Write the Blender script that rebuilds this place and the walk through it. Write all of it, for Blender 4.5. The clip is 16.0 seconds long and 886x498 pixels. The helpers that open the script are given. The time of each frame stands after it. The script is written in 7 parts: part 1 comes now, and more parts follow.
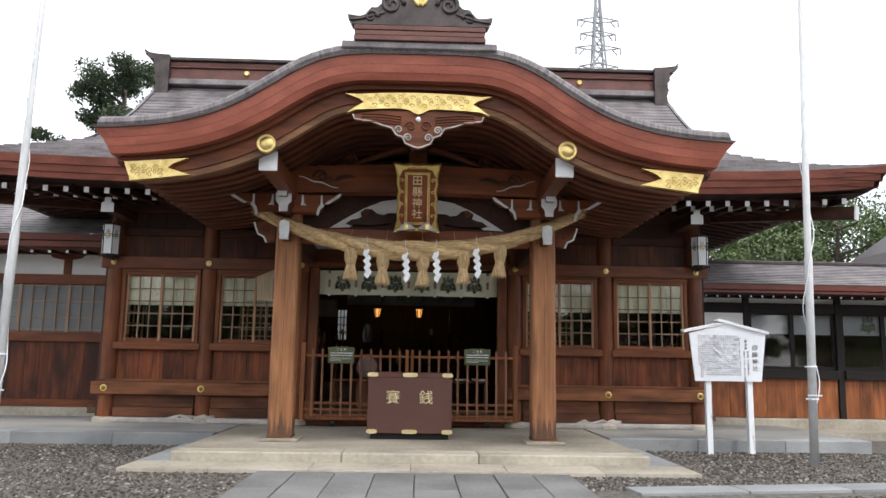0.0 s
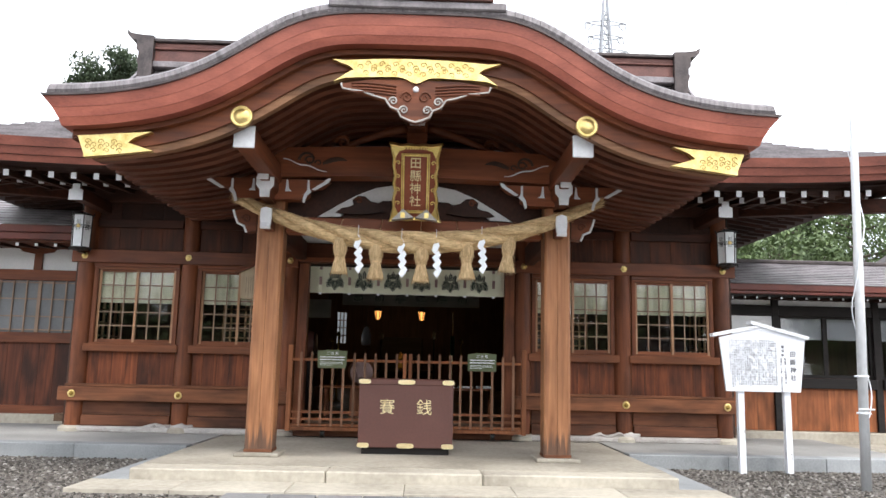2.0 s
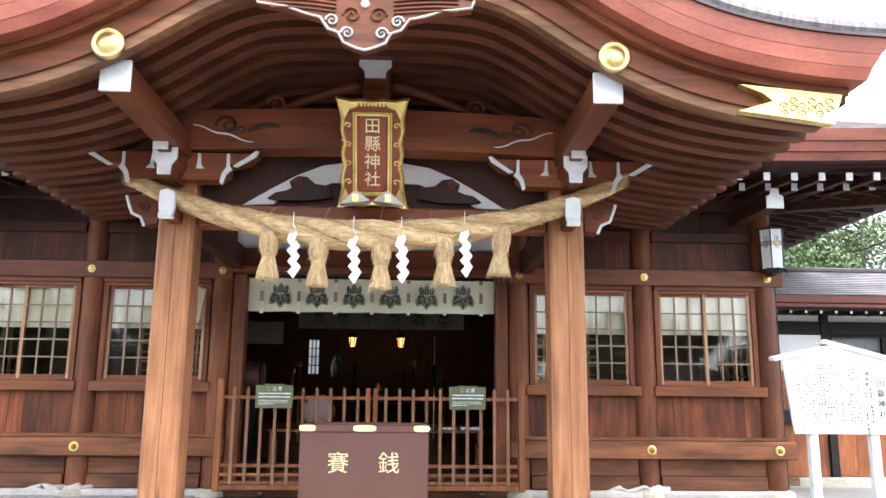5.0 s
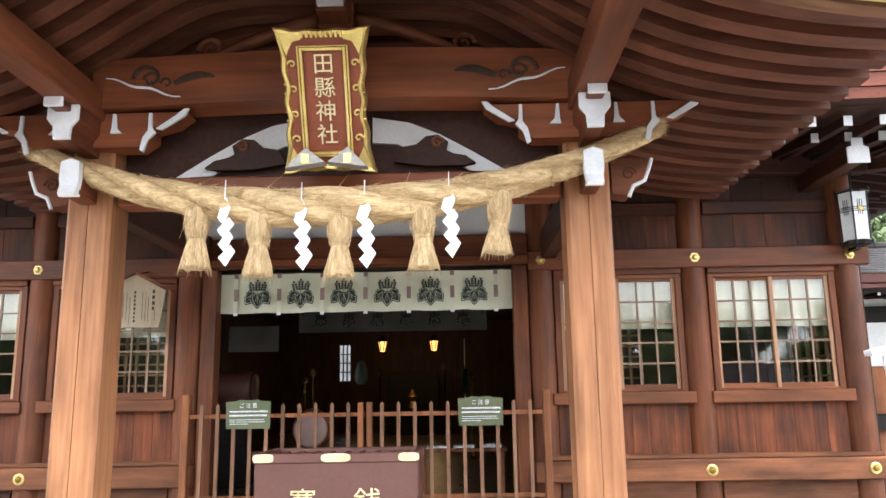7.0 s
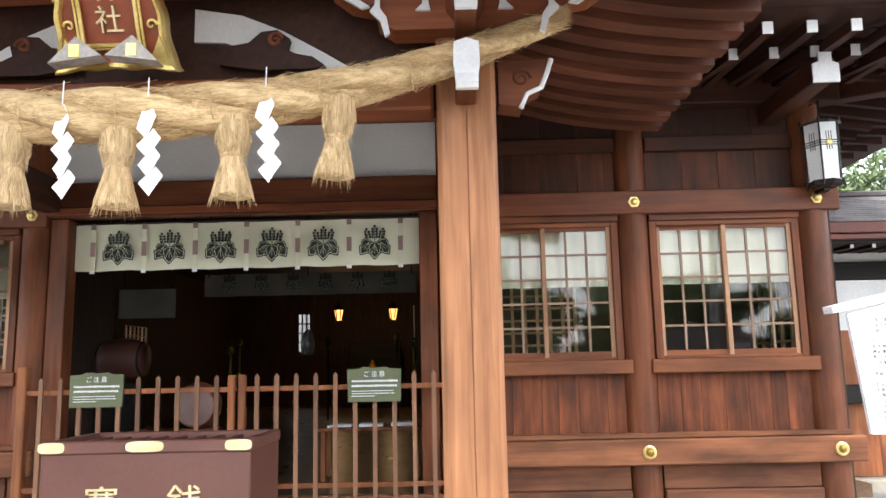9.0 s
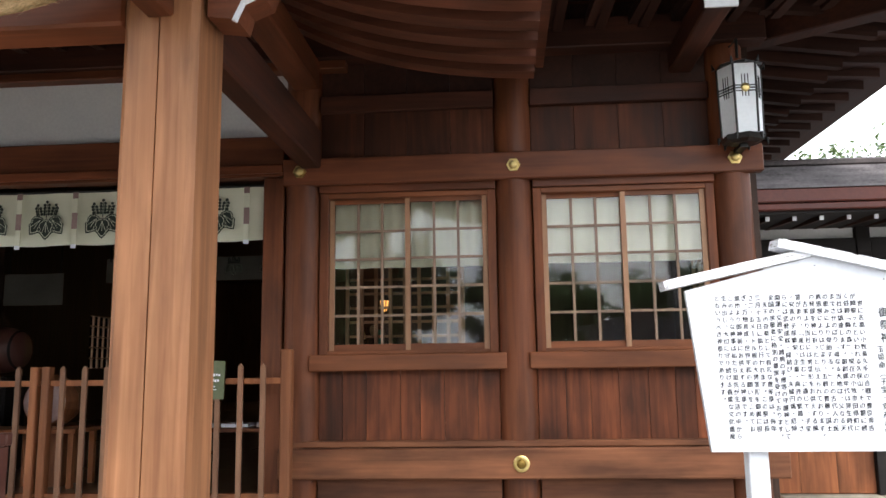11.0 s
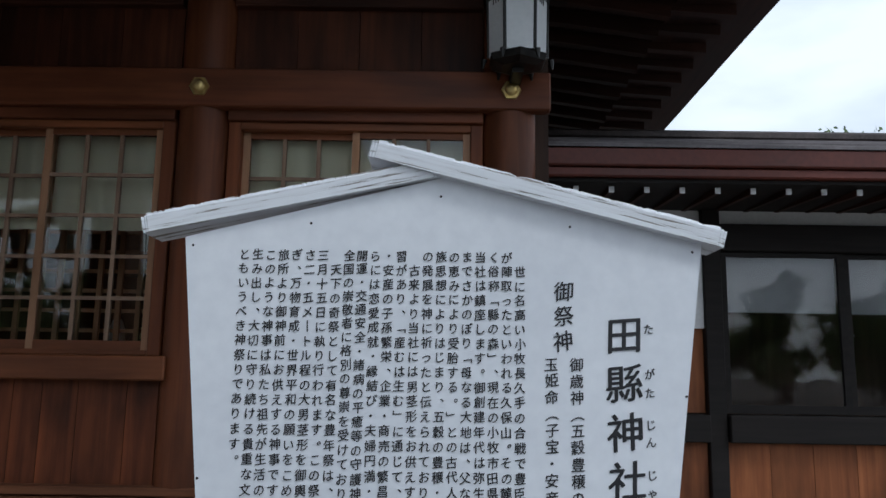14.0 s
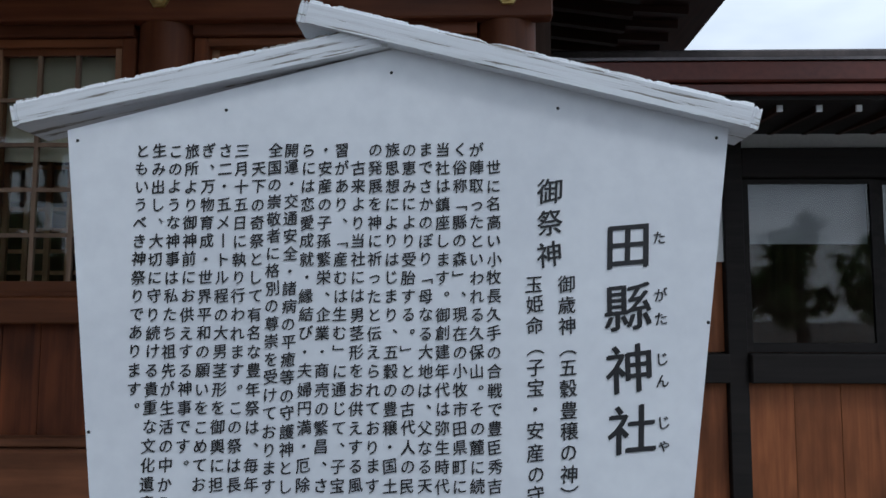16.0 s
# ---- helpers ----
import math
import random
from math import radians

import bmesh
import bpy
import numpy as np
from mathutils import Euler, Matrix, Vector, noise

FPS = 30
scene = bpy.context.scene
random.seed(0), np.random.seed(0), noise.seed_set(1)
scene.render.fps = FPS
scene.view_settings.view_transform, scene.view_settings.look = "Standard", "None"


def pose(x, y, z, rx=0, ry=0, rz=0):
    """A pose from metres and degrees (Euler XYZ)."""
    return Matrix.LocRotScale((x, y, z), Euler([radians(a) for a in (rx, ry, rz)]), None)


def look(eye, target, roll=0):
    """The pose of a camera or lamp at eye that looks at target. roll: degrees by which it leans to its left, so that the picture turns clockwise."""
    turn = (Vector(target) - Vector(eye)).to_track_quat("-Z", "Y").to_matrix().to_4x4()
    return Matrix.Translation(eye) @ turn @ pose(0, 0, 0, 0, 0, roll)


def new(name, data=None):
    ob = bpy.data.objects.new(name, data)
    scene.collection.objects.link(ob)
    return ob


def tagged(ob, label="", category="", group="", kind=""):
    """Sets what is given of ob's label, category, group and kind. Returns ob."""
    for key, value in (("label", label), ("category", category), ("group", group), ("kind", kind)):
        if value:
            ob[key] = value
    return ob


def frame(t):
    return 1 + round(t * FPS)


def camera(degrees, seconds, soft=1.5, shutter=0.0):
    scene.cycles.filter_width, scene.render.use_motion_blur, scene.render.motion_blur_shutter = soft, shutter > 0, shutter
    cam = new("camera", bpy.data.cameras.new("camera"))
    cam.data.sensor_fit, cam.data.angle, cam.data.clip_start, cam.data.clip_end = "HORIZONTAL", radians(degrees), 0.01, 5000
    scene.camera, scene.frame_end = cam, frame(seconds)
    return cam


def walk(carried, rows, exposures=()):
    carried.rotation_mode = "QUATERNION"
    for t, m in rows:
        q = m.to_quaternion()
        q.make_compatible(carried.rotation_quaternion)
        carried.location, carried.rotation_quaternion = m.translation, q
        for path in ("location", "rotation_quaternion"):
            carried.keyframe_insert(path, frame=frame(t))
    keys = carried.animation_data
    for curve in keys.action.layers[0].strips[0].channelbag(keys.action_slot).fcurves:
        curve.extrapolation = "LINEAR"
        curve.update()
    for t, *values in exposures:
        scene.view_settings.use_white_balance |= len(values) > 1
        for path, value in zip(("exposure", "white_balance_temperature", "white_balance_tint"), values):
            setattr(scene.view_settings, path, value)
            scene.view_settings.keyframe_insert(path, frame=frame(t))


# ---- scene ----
cam = camera(59.6, 16.0)
PATH = [
    (0, (0.212, -0.071, 1.332), (0.272, 1.907, 1.622), 0.9),
    (0.5, (0.253, 0.258, 1.336), (0.309, 2.235, 1.632), 1.1),
    (1, (0.272, 0.598, 1.327), (0.326, 2.575, 1.626), 1.2),
    (1.5, (0.295, 0.904, 1.316), (0.346, 2.88, 1.62), 1.3),
    (2, (0.311, 1.219, 1.347), (0.357, 3.196, 1.649), 1.3),
    (2.5, (0.316, 1.666, 1.357), (0.361, 3.641, 1.667), 1.3),
    (3, (0.363, 2.086, 1.357), (0.418, 4.059, 1.675), 1.3),
    (3.5, (0.415, 2.516, 1.378), (0.484, 4.488, 1.701), 1.2),
    (4, (0.422, 2.976, 1.412), (0.511, 4.947, 1.74), 1.0),
    (4.2, (0.426, 3.186, 1.399), (0.521, 5.155, 1.736), 0.9),
    (6.3, (0.91, 5.216, 1.585), (0.923, 7.176, 1.985), -0.5),
    (6.5, (0.962, 5.382, 1.579), (0.96, 7.342, 1.978), -0.6),
    (7, (1.116, 5.795, 1.574), (1.073, 7.758, 1.954), -0.9),
    (7.5, (1.281, 6.178, 1.582), (1.213, 8.145, 1.933), -1.2),
    (8, (1.513, 6.51, 1.561), (1.427, 8.481, 1.891), -1.3),
    (8.5, (1.721, 6.892, 1.554), (1.668, 8.866, 1.873), -1.4),
    (9, (2.013, 7.224, 1.562), (1.993, 9.2, 1.869), -1.2),
    (9.5, (2.369, 7.522, 1.567), (2.366, 9.5, 1.864), -1.0),
    (9.7, (2.501, 7.642, 1.552), (2.509, 9.62, 1.85), -1.0),
    (11.8, (4.289, 8.969, 1.491), (4.06, 10.933, 1.788), -0.7),
    (12, (4.391, 9.119, 1.474), (4.167, 11.083, 1.777), -0.6),
    (12.5, (4.625, 9.434, 1.481), (4.454, 11.404, 1.782), -0.1),
    (13, (4.895, 9.794, 1.503), (4.783, 11.768, 1.804), 0.3),
    (13.5, (5.038, 10.129, 1.524), (5.007, 12.104, 1.834), 0.7),
    (14, (5.165, 10.38, 1.542), (5.151, 12.354, 1.862), 0.9),
    (14.5, (5.263, 10.572, 1.537), (5.198, 12.544, 1.863), 1.1),
    (15, (5.263, 10.698, 1.521), (5.229, 12.676, 1.817), 1.0),
    (15.5, (5.275, 10.766, 1.523), (5.235, 12.754, 1.738), 0.6),
    (16, (5.279, 10.79, 1.502), (5.227, 12.781, 1.687), 0.1),
]
EXPOSURES = [(0.0, 0.35, 6500, 10), (1.0, 0.6, 6500, 10), (2.5, 1.1, 6280, 10), (4.2, 1.6, 6080, 10), (6.3, 1.88, 6300, 10), (7.0, 1.92, 6330, 10), (9.5, 1.75, 6420, 10), (11.8, 0.85, 6350, 9),
             (12.5, 0.45, 6200, 8), (13.5, -0.36, 5900, 6), (14.5, -0.72, 5700, 6), (16.0, -0.78, 5660, 6)]
walk(cam, [(t, look(eye, target, roll)) for t, eye, target, roll in PATH], EXPOSURES)

# world: a bright overcast sky with thin clouds, and a broad soft sun
world = bpy.data.worlds.new("sky")
scene.world = world
world.use_nodes = True
wn, wl = world.node_tree.nodes, world.node_tree.links
wn.clear()
w_out = wn.new("ShaderNodeOutputWorld")
w_bg = wn.new("ShaderNodeBackground")
w_sky = wn.new("ShaderNodeTexSky")
w_sky.sky_type, w_sky.sun_disc = "NISHITA", False
w_sky.sun_elevation, w_sky.sun_rotation = radians(52), radians(150)
w_sky.air_density, w_sky.dust_density, w_sky.ozone_density = 1.0, 4.0, 1.0
w_co = wn.new("ShaderNodeTexCoord")
w_map = wn.new("ShaderNodeMapping")
w_map.inputs["Scale"].default_value = (1.6, 1.6, 4.5)
w_noise = wn.new("ShaderNodeTexNoise")
w_noise.inputs["Scale"].default_value, w_noise.inputs["Detail"].default_value = 1.7, 6.0
w_ramp = wn.new("ShaderNodeValToRGB")
w_ramp.color_ramp.elements[0].position, w_ramp.color_ramp.elements[0].color = 0.32, (9.0, 9.7, 10.8, 1)
w_ramp.color_ramp.elements[1].position, w_ramp.color_ramp.elements[1].color = 0.62, (15.5, 15.7, 16.0, 1)
w_mix = wn.new("ShaderNodeMixRGB")
w_mix.inputs[0].default_value = 0.82
wl.new(w_co.outputs["Generated"], w_map.inputs["Vector"])
wl.new(w_map.outputs["Vector"], w_noise.inputs["Vector"])
wl.new(w_noise.outputs["Fac"], w_ramp.inputs["Fac"])
wl.new(w_sky.outputs["Color"], w_mix.inputs[1])
wl.new(w_ramp.outputs["Color"], w_mix.inputs[2])
wl.new(w_mix.outputs["Color"], w_bg.inputs["Color"])
wl.new(w_bg.outputs["Background"], w_out.inputs["Surface"])
w_bg.inputs["Strength"].default_value = 0.12

sun = new("sun", bpy.data.lights.new("sun", "SUN"))
sun.data.energy, sun.data.angle, sun.data.color = 1.3, radians(14), (1.0, 0.97, 0.92)
sun.matrix_world = look((5, -9, 16), (0, 0, 0))


# ---- materials ----
def shader(name, rough=0.6, metal=0.0, spec=0.5):
    m = bpy.data.materials.new(name)
    m.use_nodes = True
    b = m.node_tree.nodes["Principled BSDF"]
    b.inputs["Roughness"].default_value, b.inputs["Metallic"].default_value = rough, metal
    b.inputs["Specular IOR Level"].default_value = spec
    return m, m.node_tree.nodes, m.node_tree.links, b


def coords(n, l, scale):
    """Object coordinates, shifted by a random amount for each object, scaled."""
    co, info = n.new("ShaderNodeTexCoord"), n.new("ShaderNodeObjectInfo")
    mul, add, mp = n.new("ShaderNodeMath"), n.new("ShaderNodeVectorMath"), n.new("ShaderNodeMapping")
    mul.operation, mul.inputs[1].default_value = "MULTIPLY", 37.0
    add.operation = "ADD"
    l.new(info.outputs["Random"], mul.inputs[0])
    l.new(co.outputs["Object"], add.inputs[0])
    l.new(mul.outputs[0], add.inputs[1])
    l.new(add.outputs[0], mp.inputs["Vector"])
    mp.inputs["Scale"].default_value = scale
    return mp, info


def ramp(n, stops):
    r = n.new("ShaderNodeValToRGB")
    e = r.color_ramp.elements
    while len(e) < len(stops):
        e.new(0.5)
    for k, (p, c) in enumerate(stops):
        e[k].position, e[k].color = p, (*c, 1)
    return r


def wood(name, dark, light, axis="z", rough=0.55, stain=0.5, bump=0.12, vary=0.25, foot=None):
    """Planed timber: streaks along the axis, broad weather stains, and a tone of its own for each piece."""
    m, n, l, b = shader(name, rough, 0.0, 0.3)
    k = {"x": (0.7, 13, 13), "y": (13, 0.7, 13), "z": (13, 13, 0.7)}[axis]
    mp, info = coords(n, l, k)
    grain = n.new("ShaderNodeTexNoise")
    grain.inputs["Scale"].default_value, grain.inputs["Detail"].default_value, grain.inputs["Distortion"].default_value = 1.6, 7, 0.6
    l.new(mp.outputs[0], grain.inputs["Vector"])
    r = ramp(n, [(0.14, dark), (0.52, tuple((a + c) / 2 for a, c in zip(dark, light))), (0.86, light)])
    l.new(grain.outputs["Fac"], r.inputs["Fac"])
    mp2, _ = coords(n, l, tuple(2.4 if q > 5 else 0.8 for q in k))
    blot = n.new("ShaderNodeTexNoise")
    blot.inputs["Scale"].default_value, blot.inputs["Detail"].default_value = 1.5, 5
    l.new(mp2.outputs[0], blot.inputs["Vector"])
    r2 = ramp(n, [(0.35, (1 - stain,) * 3), (0.6, (1, 1, 1))])
    l.new(blot.outputs["Fac"], r2.inputs["Fac"])
    mix = n.new("ShaderNodeMixRGB")
    mix.blend_type, mix.inputs[0].default_value = "MULTIPLY", 1.0
    l.new(r.outputs[0], mix.inputs[1])
    l.new(r2.outputs[0], mix.inputs[2])
    hsv, tone = n.new("ShaderNodeHueSaturation"), n.new("ShaderNodeMapRange")
    tone.inputs[3].default_value, tone.inputs[4].default_value = 1 - vary, 1 + vary
    l.new(info.outputs["Random"], tone.inputs[0])
    l.new(tone.outputs[0], hsv.inputs["Value"])
    l.new(mix.outputs[0], hsv.inputs["Color"])
    last = hsv.outputs[0]
    if foot:
        # damp-blackened streaks and bleached fibres that climb unevenly from the foot
        co, sep = n.new("ShaderNodeTexCoord"), n.new("ShaderNodeSeparateXYZ")
        l.new(co.outputs["Object"], sep.inputs[0])
        mps, _ = coords(n, l, (26, 26, 1.1))
        ns = n.new("ShaderNodeTexNoise")
        ns.inputs["Scale"].default_value, ns.inputs["Detail"].default_value = 1.0, 6
        l.new(mps.outputs[0], ns.inputs["Vector"])
        mr, ad = n.new("ShaderNodeMapRange"), n.new("ShaderNodeMath")
        mr.inputs[1].default_value, mr.inputs[2].default_value, mr.inputs[3].default_value, mr.inputs[4].default_value = 0.2, foot, 0.32, -0.6
        l.new(sep.outputs[2], mr.inputs[0])
        ad.operation = "ADD"
        l.new(ns.outputs["Fac"], ad.inputs[0])
        l.new(mr.outputs[0], ad.inputs[1])
        rs = ramp(n, [(0.50, (0, 0, 0)), (0.66, (0.8, 0.8, 0.8))])
        l.new(ad.outputs[0], rs.inputs["Fac"])
        mx = n.new("ShaderNodeMixRGB")
        mx.inputs[2].default_value = (0.075, 0.048, 0.036, 1)
        l.new(rs.outputs[0], mx.inputs[0])
        l.new(last, mx.inputs[1])
        last = mx.outputs[0]
    l.new(last, b.inputs["Base Color"])
    rr = n.new("ShaderNodeMapRange")
    rr.inputs[3].default_value, rr.inputs[4].default_value = rough - 0.12, rough + 0.15
    l.new(blot.outputs["Fac"], rr.inputs[0])
    l.new(rr.outputs[0], b.inputs["Roughness"])
    bp = n.new("ShaderNodeBump")
    bp.inputs["Strength"].default_value, bp.inputs["Distance"].default_value = bump, 0.01
    l.new(grain.outputs["Fac"], bp.inputs["Height"])
    l.new(bp.outputs[0], b.inputs["Normal"])
    return m


def mottled(name, c0, c1, scale=3.0, fine=60.0, rough=0.7, metal=0.0, bump=0.15, dist=0.004, spec=0.5, vary=0.0, stretch=(1, 1, 1), coat=0.0):
    """A surface mottled at two scales with a fine relief: stone, plaster, metal, cloth, straw."""
    m, n, l, b = shader(name, rough, metal, spec)
    mp, info = coords(n, l, stretch)
    big, small = n.new("ShaderNodeTexNoise"), n.new("ShaderNodeTexNoise")
    big.inputs["Scale"].default_value, big.inputs["Detail"].default_value = scale, 6
    small.inputs["Scale"].default_value, small.inputs["Detail"].default_value = fine, 4
    for q in (big, small):
        l.new(mp.outputs[0], q.inputs["Vector"])
    add = n.new("ShaderNodeMath")
    add.operation, add.inputs[1].default_value = "MULTIPLY_ADD", 0.45
    l.new(small.outputs["Fac"], add.inputs[0])
    l.new(big.outputs["Fac"], add.inputs[2])
    r = ramp(n, [(0.5, c0), (0.95, c1)])
    l.new(add.outputs[0], r.inputs["Fac"])
    hsv, tone = n.new("ShaderNodeHueSaturation"), n.new("ShaderNodeMapRange")
    tone.inputs[3].default_value, tone.inputs[4].default_value = 1 - vary, 1 + vary
    l.new(info.outputs["Random"], tone.inputs[0])
    l.new(tone.outputs[0], hsv.inputs["Value"])
    l.new(r.outputs[0], hsv.inputs["Color"])
    l.new(hsv.outputs[0], b.inputs["Base Color"])
    rr = n.new("ShaderNodeMapRange")
    rr.inputs[3].default_value, rr.inputs[4].default_value = max(rough - 0.1, 0.03), min(rough + 0.12, 1)
    l.new(big.outputs["Fac"], rr.inputs[0])
    l.new(rr.outputs[0], b.inputs["Roughness"])
    b.inputs["Coat Weight"].default_value = coat
    bp = n.new("ShaderNodeBump")
    bp.inputs["Strength"].default_value, bp.inputs["Distance"].default_value = bump, dist
    l.new(small.outputs["Fac"], bp.inputs["Height"])
    l.new(bp.outputs[0], b.inputs["Normal"])
    return m


def glow(name, color, strength):
    m, n, l, b = shader(name, 0.5)
    b.inputs["Base Color"].default_value = (*color, 1)
    b.inputs["Emission Color"].default_value = (*color, 1)
    b.inputs["Emission Strength"].default_value = strength
    return m


def pane_glass(name, tint=(0.96, 0.965, 0.955)):
    m, n, l, b = shader(name, 0.02)
    n.remove(b)
    tr, gl, mx, fr = n.new("ShaderNodeBsdfTransparent"), n.new("ShaderNodeBsdfGlossy"), n.new("ShaderNodeMixShader"), n.new("ShaderNodeFresnel")
    tr.inputs["Color"].default_value = (*tint, 1)
    gl.inputs["Roughness"].default_value = 0.015
    fr.inputs["IOR"].default_value = 1.5
    no, bp = n.new("ShaderNodeTexNoise"), n.new("ShaderNodeBump")
    no.inputs["Scale"].default_value = 2.5
    bp.inputs["Strength"].default_value, bp.inputs["Distance"].default_value = 0.05, 0.02
    l.new(no.outputs["Fac"], bp.inputs["Height"])
    l.new(bp.outputs[0], gl.inputs["Normal"])
    l.new(fr.outputs[0], mx.inputs[0])
    l.new(tr.outputs[0], mx.inputs[1])
    l.new(gl.outputs[0], mx.inputs[2])
    l.new(mx.outputs[0], n["Material Output"].inputs["Surface"])
    return m


def flaking(name, scale=(8.0, 60, 60), bare=0.37):
    """White paint that has flaked off in long chips along the grain, down to grey wood."""
    m, n, l, b = shader(name, 0.65)
    mp, _ = coords(n, l, scale)
    no = n.new("ShaderNodeTexNoise")
    no.inputs["Scale"].default_value, no.inputs["Detail"].default_value, no.inputs["Roughness"].default_value = 1.0, 8, 0.62
    l.new(mp.outputs[0], no.inputs["Vector"])
    r = ramp(n, [(0.0, (0.16, 0.145, 0.13)), (bare - 0.012, (0.26, 0.235, 0.21)), (bare, (0.72, 0.73, 0.76)), (bare + 0.13, (0.82, 0.84, 0.88))])
    l.new(no.outputs["Fac"], r.inputs["Fac"])
    l.new(r.outputs[0], b.inputs["Base Color"])
    bp = n.new("ShaderNodeBump")
    bp.inputs["Strength"].default_value, bp.inputs["Distance"].default_value = 0.5, 0.004
    l.new(r.outputs[0], bp.inputs["Height"])
    l.new(bp.outputs[0], b.inputs["Normal"])
    return m


PILLAR = wood("pillar_wood", (0.20, 0.076, 0.032), (0.55, 0.255, 0.118), "z", 0.5, 0.35, vary=0.04, foot=1.1)
BEAM_X = wood("beam_wood", (0.104, 0.029, 0.012), (0.244, 0.076, 0.030), "x", 0.5, 0.45, vary=0.1)
BEAM_Y = wood("beam_wood_along", (0.104, 0.029, 0.012), (0.232, 0.073, 0.030), "y", 0.5, 0.45, vary=0.1)
COLUMN = wood("column_wood", (0.104, 0.029, 0.011), (0.256, 0.081, 0.030), "z", 0.5, 0.5, vary=0.12)
PLANK = wood("plank_wood", (0.055, 0.015, 0.007), (0.30, 0.085, 0.030), "z", 0.6, 0.68, vary=0.3)
WEATHERED = wood("weathered_beam", (0.122, 0.041, 0.018), (0.329, 0.132, 0.061), "x", 0.7, 0.55, vary=0.12)
# plank wood for the upper wall, the eaves' shade mixed into its tone
UPPER_BOARD = wood("shade_toned_upper_board", (0.040, 0.012, 0.006), (0.165, 0.050, 0.021), "z", 0.6, 0.6, vary=0.25)
# curtain cloth greyed down so its colour gives the hall's dimness
INNER_CLOTH = mottled("dimmed_grey_cloth", (0.13, 0.125, 0.10), (0.22, 0.21, 0.18), 2, 120, 0.9, 0.0, 0.1)
GREEN_CLOTH = mottled("green_cloth", (0.02, 0.12, 0.07), (0.04, 0.2, 0.12), 3, 60, 0.8, 0.0, 0.1)
SASH = wood("sash_wood", (0.27, 0.125, 0.066), (0.56, 0.33, 0.19), "z", 0.5, 0.3, vary=0.1)
FENCE = wood("fence_wood", (0.183, 0.061, 0.023), (0.403, 0.152, 0.063), "z", 0.6, 0.35, vary=0.2)
RAFTER = wood("rafter_wood", (0.087, 0.025, 0.011), (0.218, 0.065, 0.027), "y", 0.55, 0.4, vary=0.2)
PORCH_RIB = wood("porch_rib_wood", (0.085, 0.029, 0.017), (0.215, 0.074, 0.040), "x", 0.5, 0.45, vary=0.2)
SOFFIT = wood("soffit_wood", (0.079, 0.023, 0.010), (0.174, 0.053, 0.023), "x", 0.65, 0.4, vary=0.1)
BARGE = wood("barge_wood", (0.091, 0.025, 0.010), (0.256, 0.078, 0.030), "x", 0.5, 0.5, vary=0.05)
PANEL_RED = wood("wing_panel_wood", (0.17, 0.050, 0.018), (0.44, 0.155, 0.058), "z", 0.5, 0.55, vary=0.2)
BLACKWOOD = wood("black_wood", (0.008, 0.006, 0.006), (0.024, 0.019, 0.017), "x", 0.7, 0.3, vary=0.1)
COPPER_RED = mottled("red_copper_edge", (0.185, 0.046, 0.029), (0.37, 0.108, 0.068), 1.6, 26, 0.42, 0.1, 0.06, vary=0.06, stretch=(1, 1, 3))
SHINGLE = mottled("grey_copper_shingle", (0.085, 0.075, 0.078), (0.25, 0.225, 0.232), 2.2, 30, 0.55, 0.1, 0.15, vary=0.1)
RIDGE_RED = mottled("ridge_copper", (0.085, 0.034, 0.028), (0.18, 0.078, 0.062), 2.0, 30, 0.5, 0.2, 0.08)
BRONZE = mottled("dark_bronze", (0.030, 0.024, 0.024), (0.10, 0.080, 0.076), 4.0, 40, 0.45, 0.4, 0.2)
GOLD = mottled("gilt_metal", (0.52, 0.37, 0.12), (0.86, 0.68, 0.30), 9.0, 45, 0.36, 0.9, 0.35)
PLAQUE_GOLD = mottled("bright_gold_leaf", (0.64, 0.47, 0.13), (0.94, 0.76, 0.32), 6.0, 60, 0.42, 0.85, 0.15)
GOLD_DARK = mottled("gilt_groove", (0.20, 0.12, 0.025), (0.40, 0.27, 0.07), 6.0, 60, 0.45, 0.8, 0.1)
WHITE_METAL = mottled("white_painted_metal", (0.62, 0.63, 0.65), (0.82, 0.83, 0.85), 5.0, 50, 0.4, 0.0, 0.05)
PLASTER = mottled("white_plaster", (0.66, 0.66, 0.66), (0.84, 0.84, 0.83), 1.2, 40, 0.85, 0.0, 0.1)
STONE = mottled("pale_platform_stone", (0.25, 0.222, 0.178), (0.50, 0.455, 0.375), 0.8, 14, 0.75, 0.0, 0.15, vary=0.03)
KERB = mottled("grey_granite", (0.19, 0.198, 0.202), (0.36, 0.37, 0.375), 1.0, 50, 0.75, 0.0, 0.2, vary=0.12)
PAVING = mottled("dark_paving_stone", (0.115, 0.115, 0.115), (0.24, 0.238, 0.235), 1.0, 30, 0.8, 0.0, 0.2, vary=0.14)
GRAVEL = mottled("gravel_bed", (0.059, 0.052, 0.046), (0.216, 0.194, 0.173), 14, 60, 0.9, 0.0, 0.9, 0.03)
PEBBLE = mottled("pebble_stone", (0.10, 0.088, 0.076), (0.30, 0.27, 0.24), 9, 60, 0.85, 0.0, 0.2)
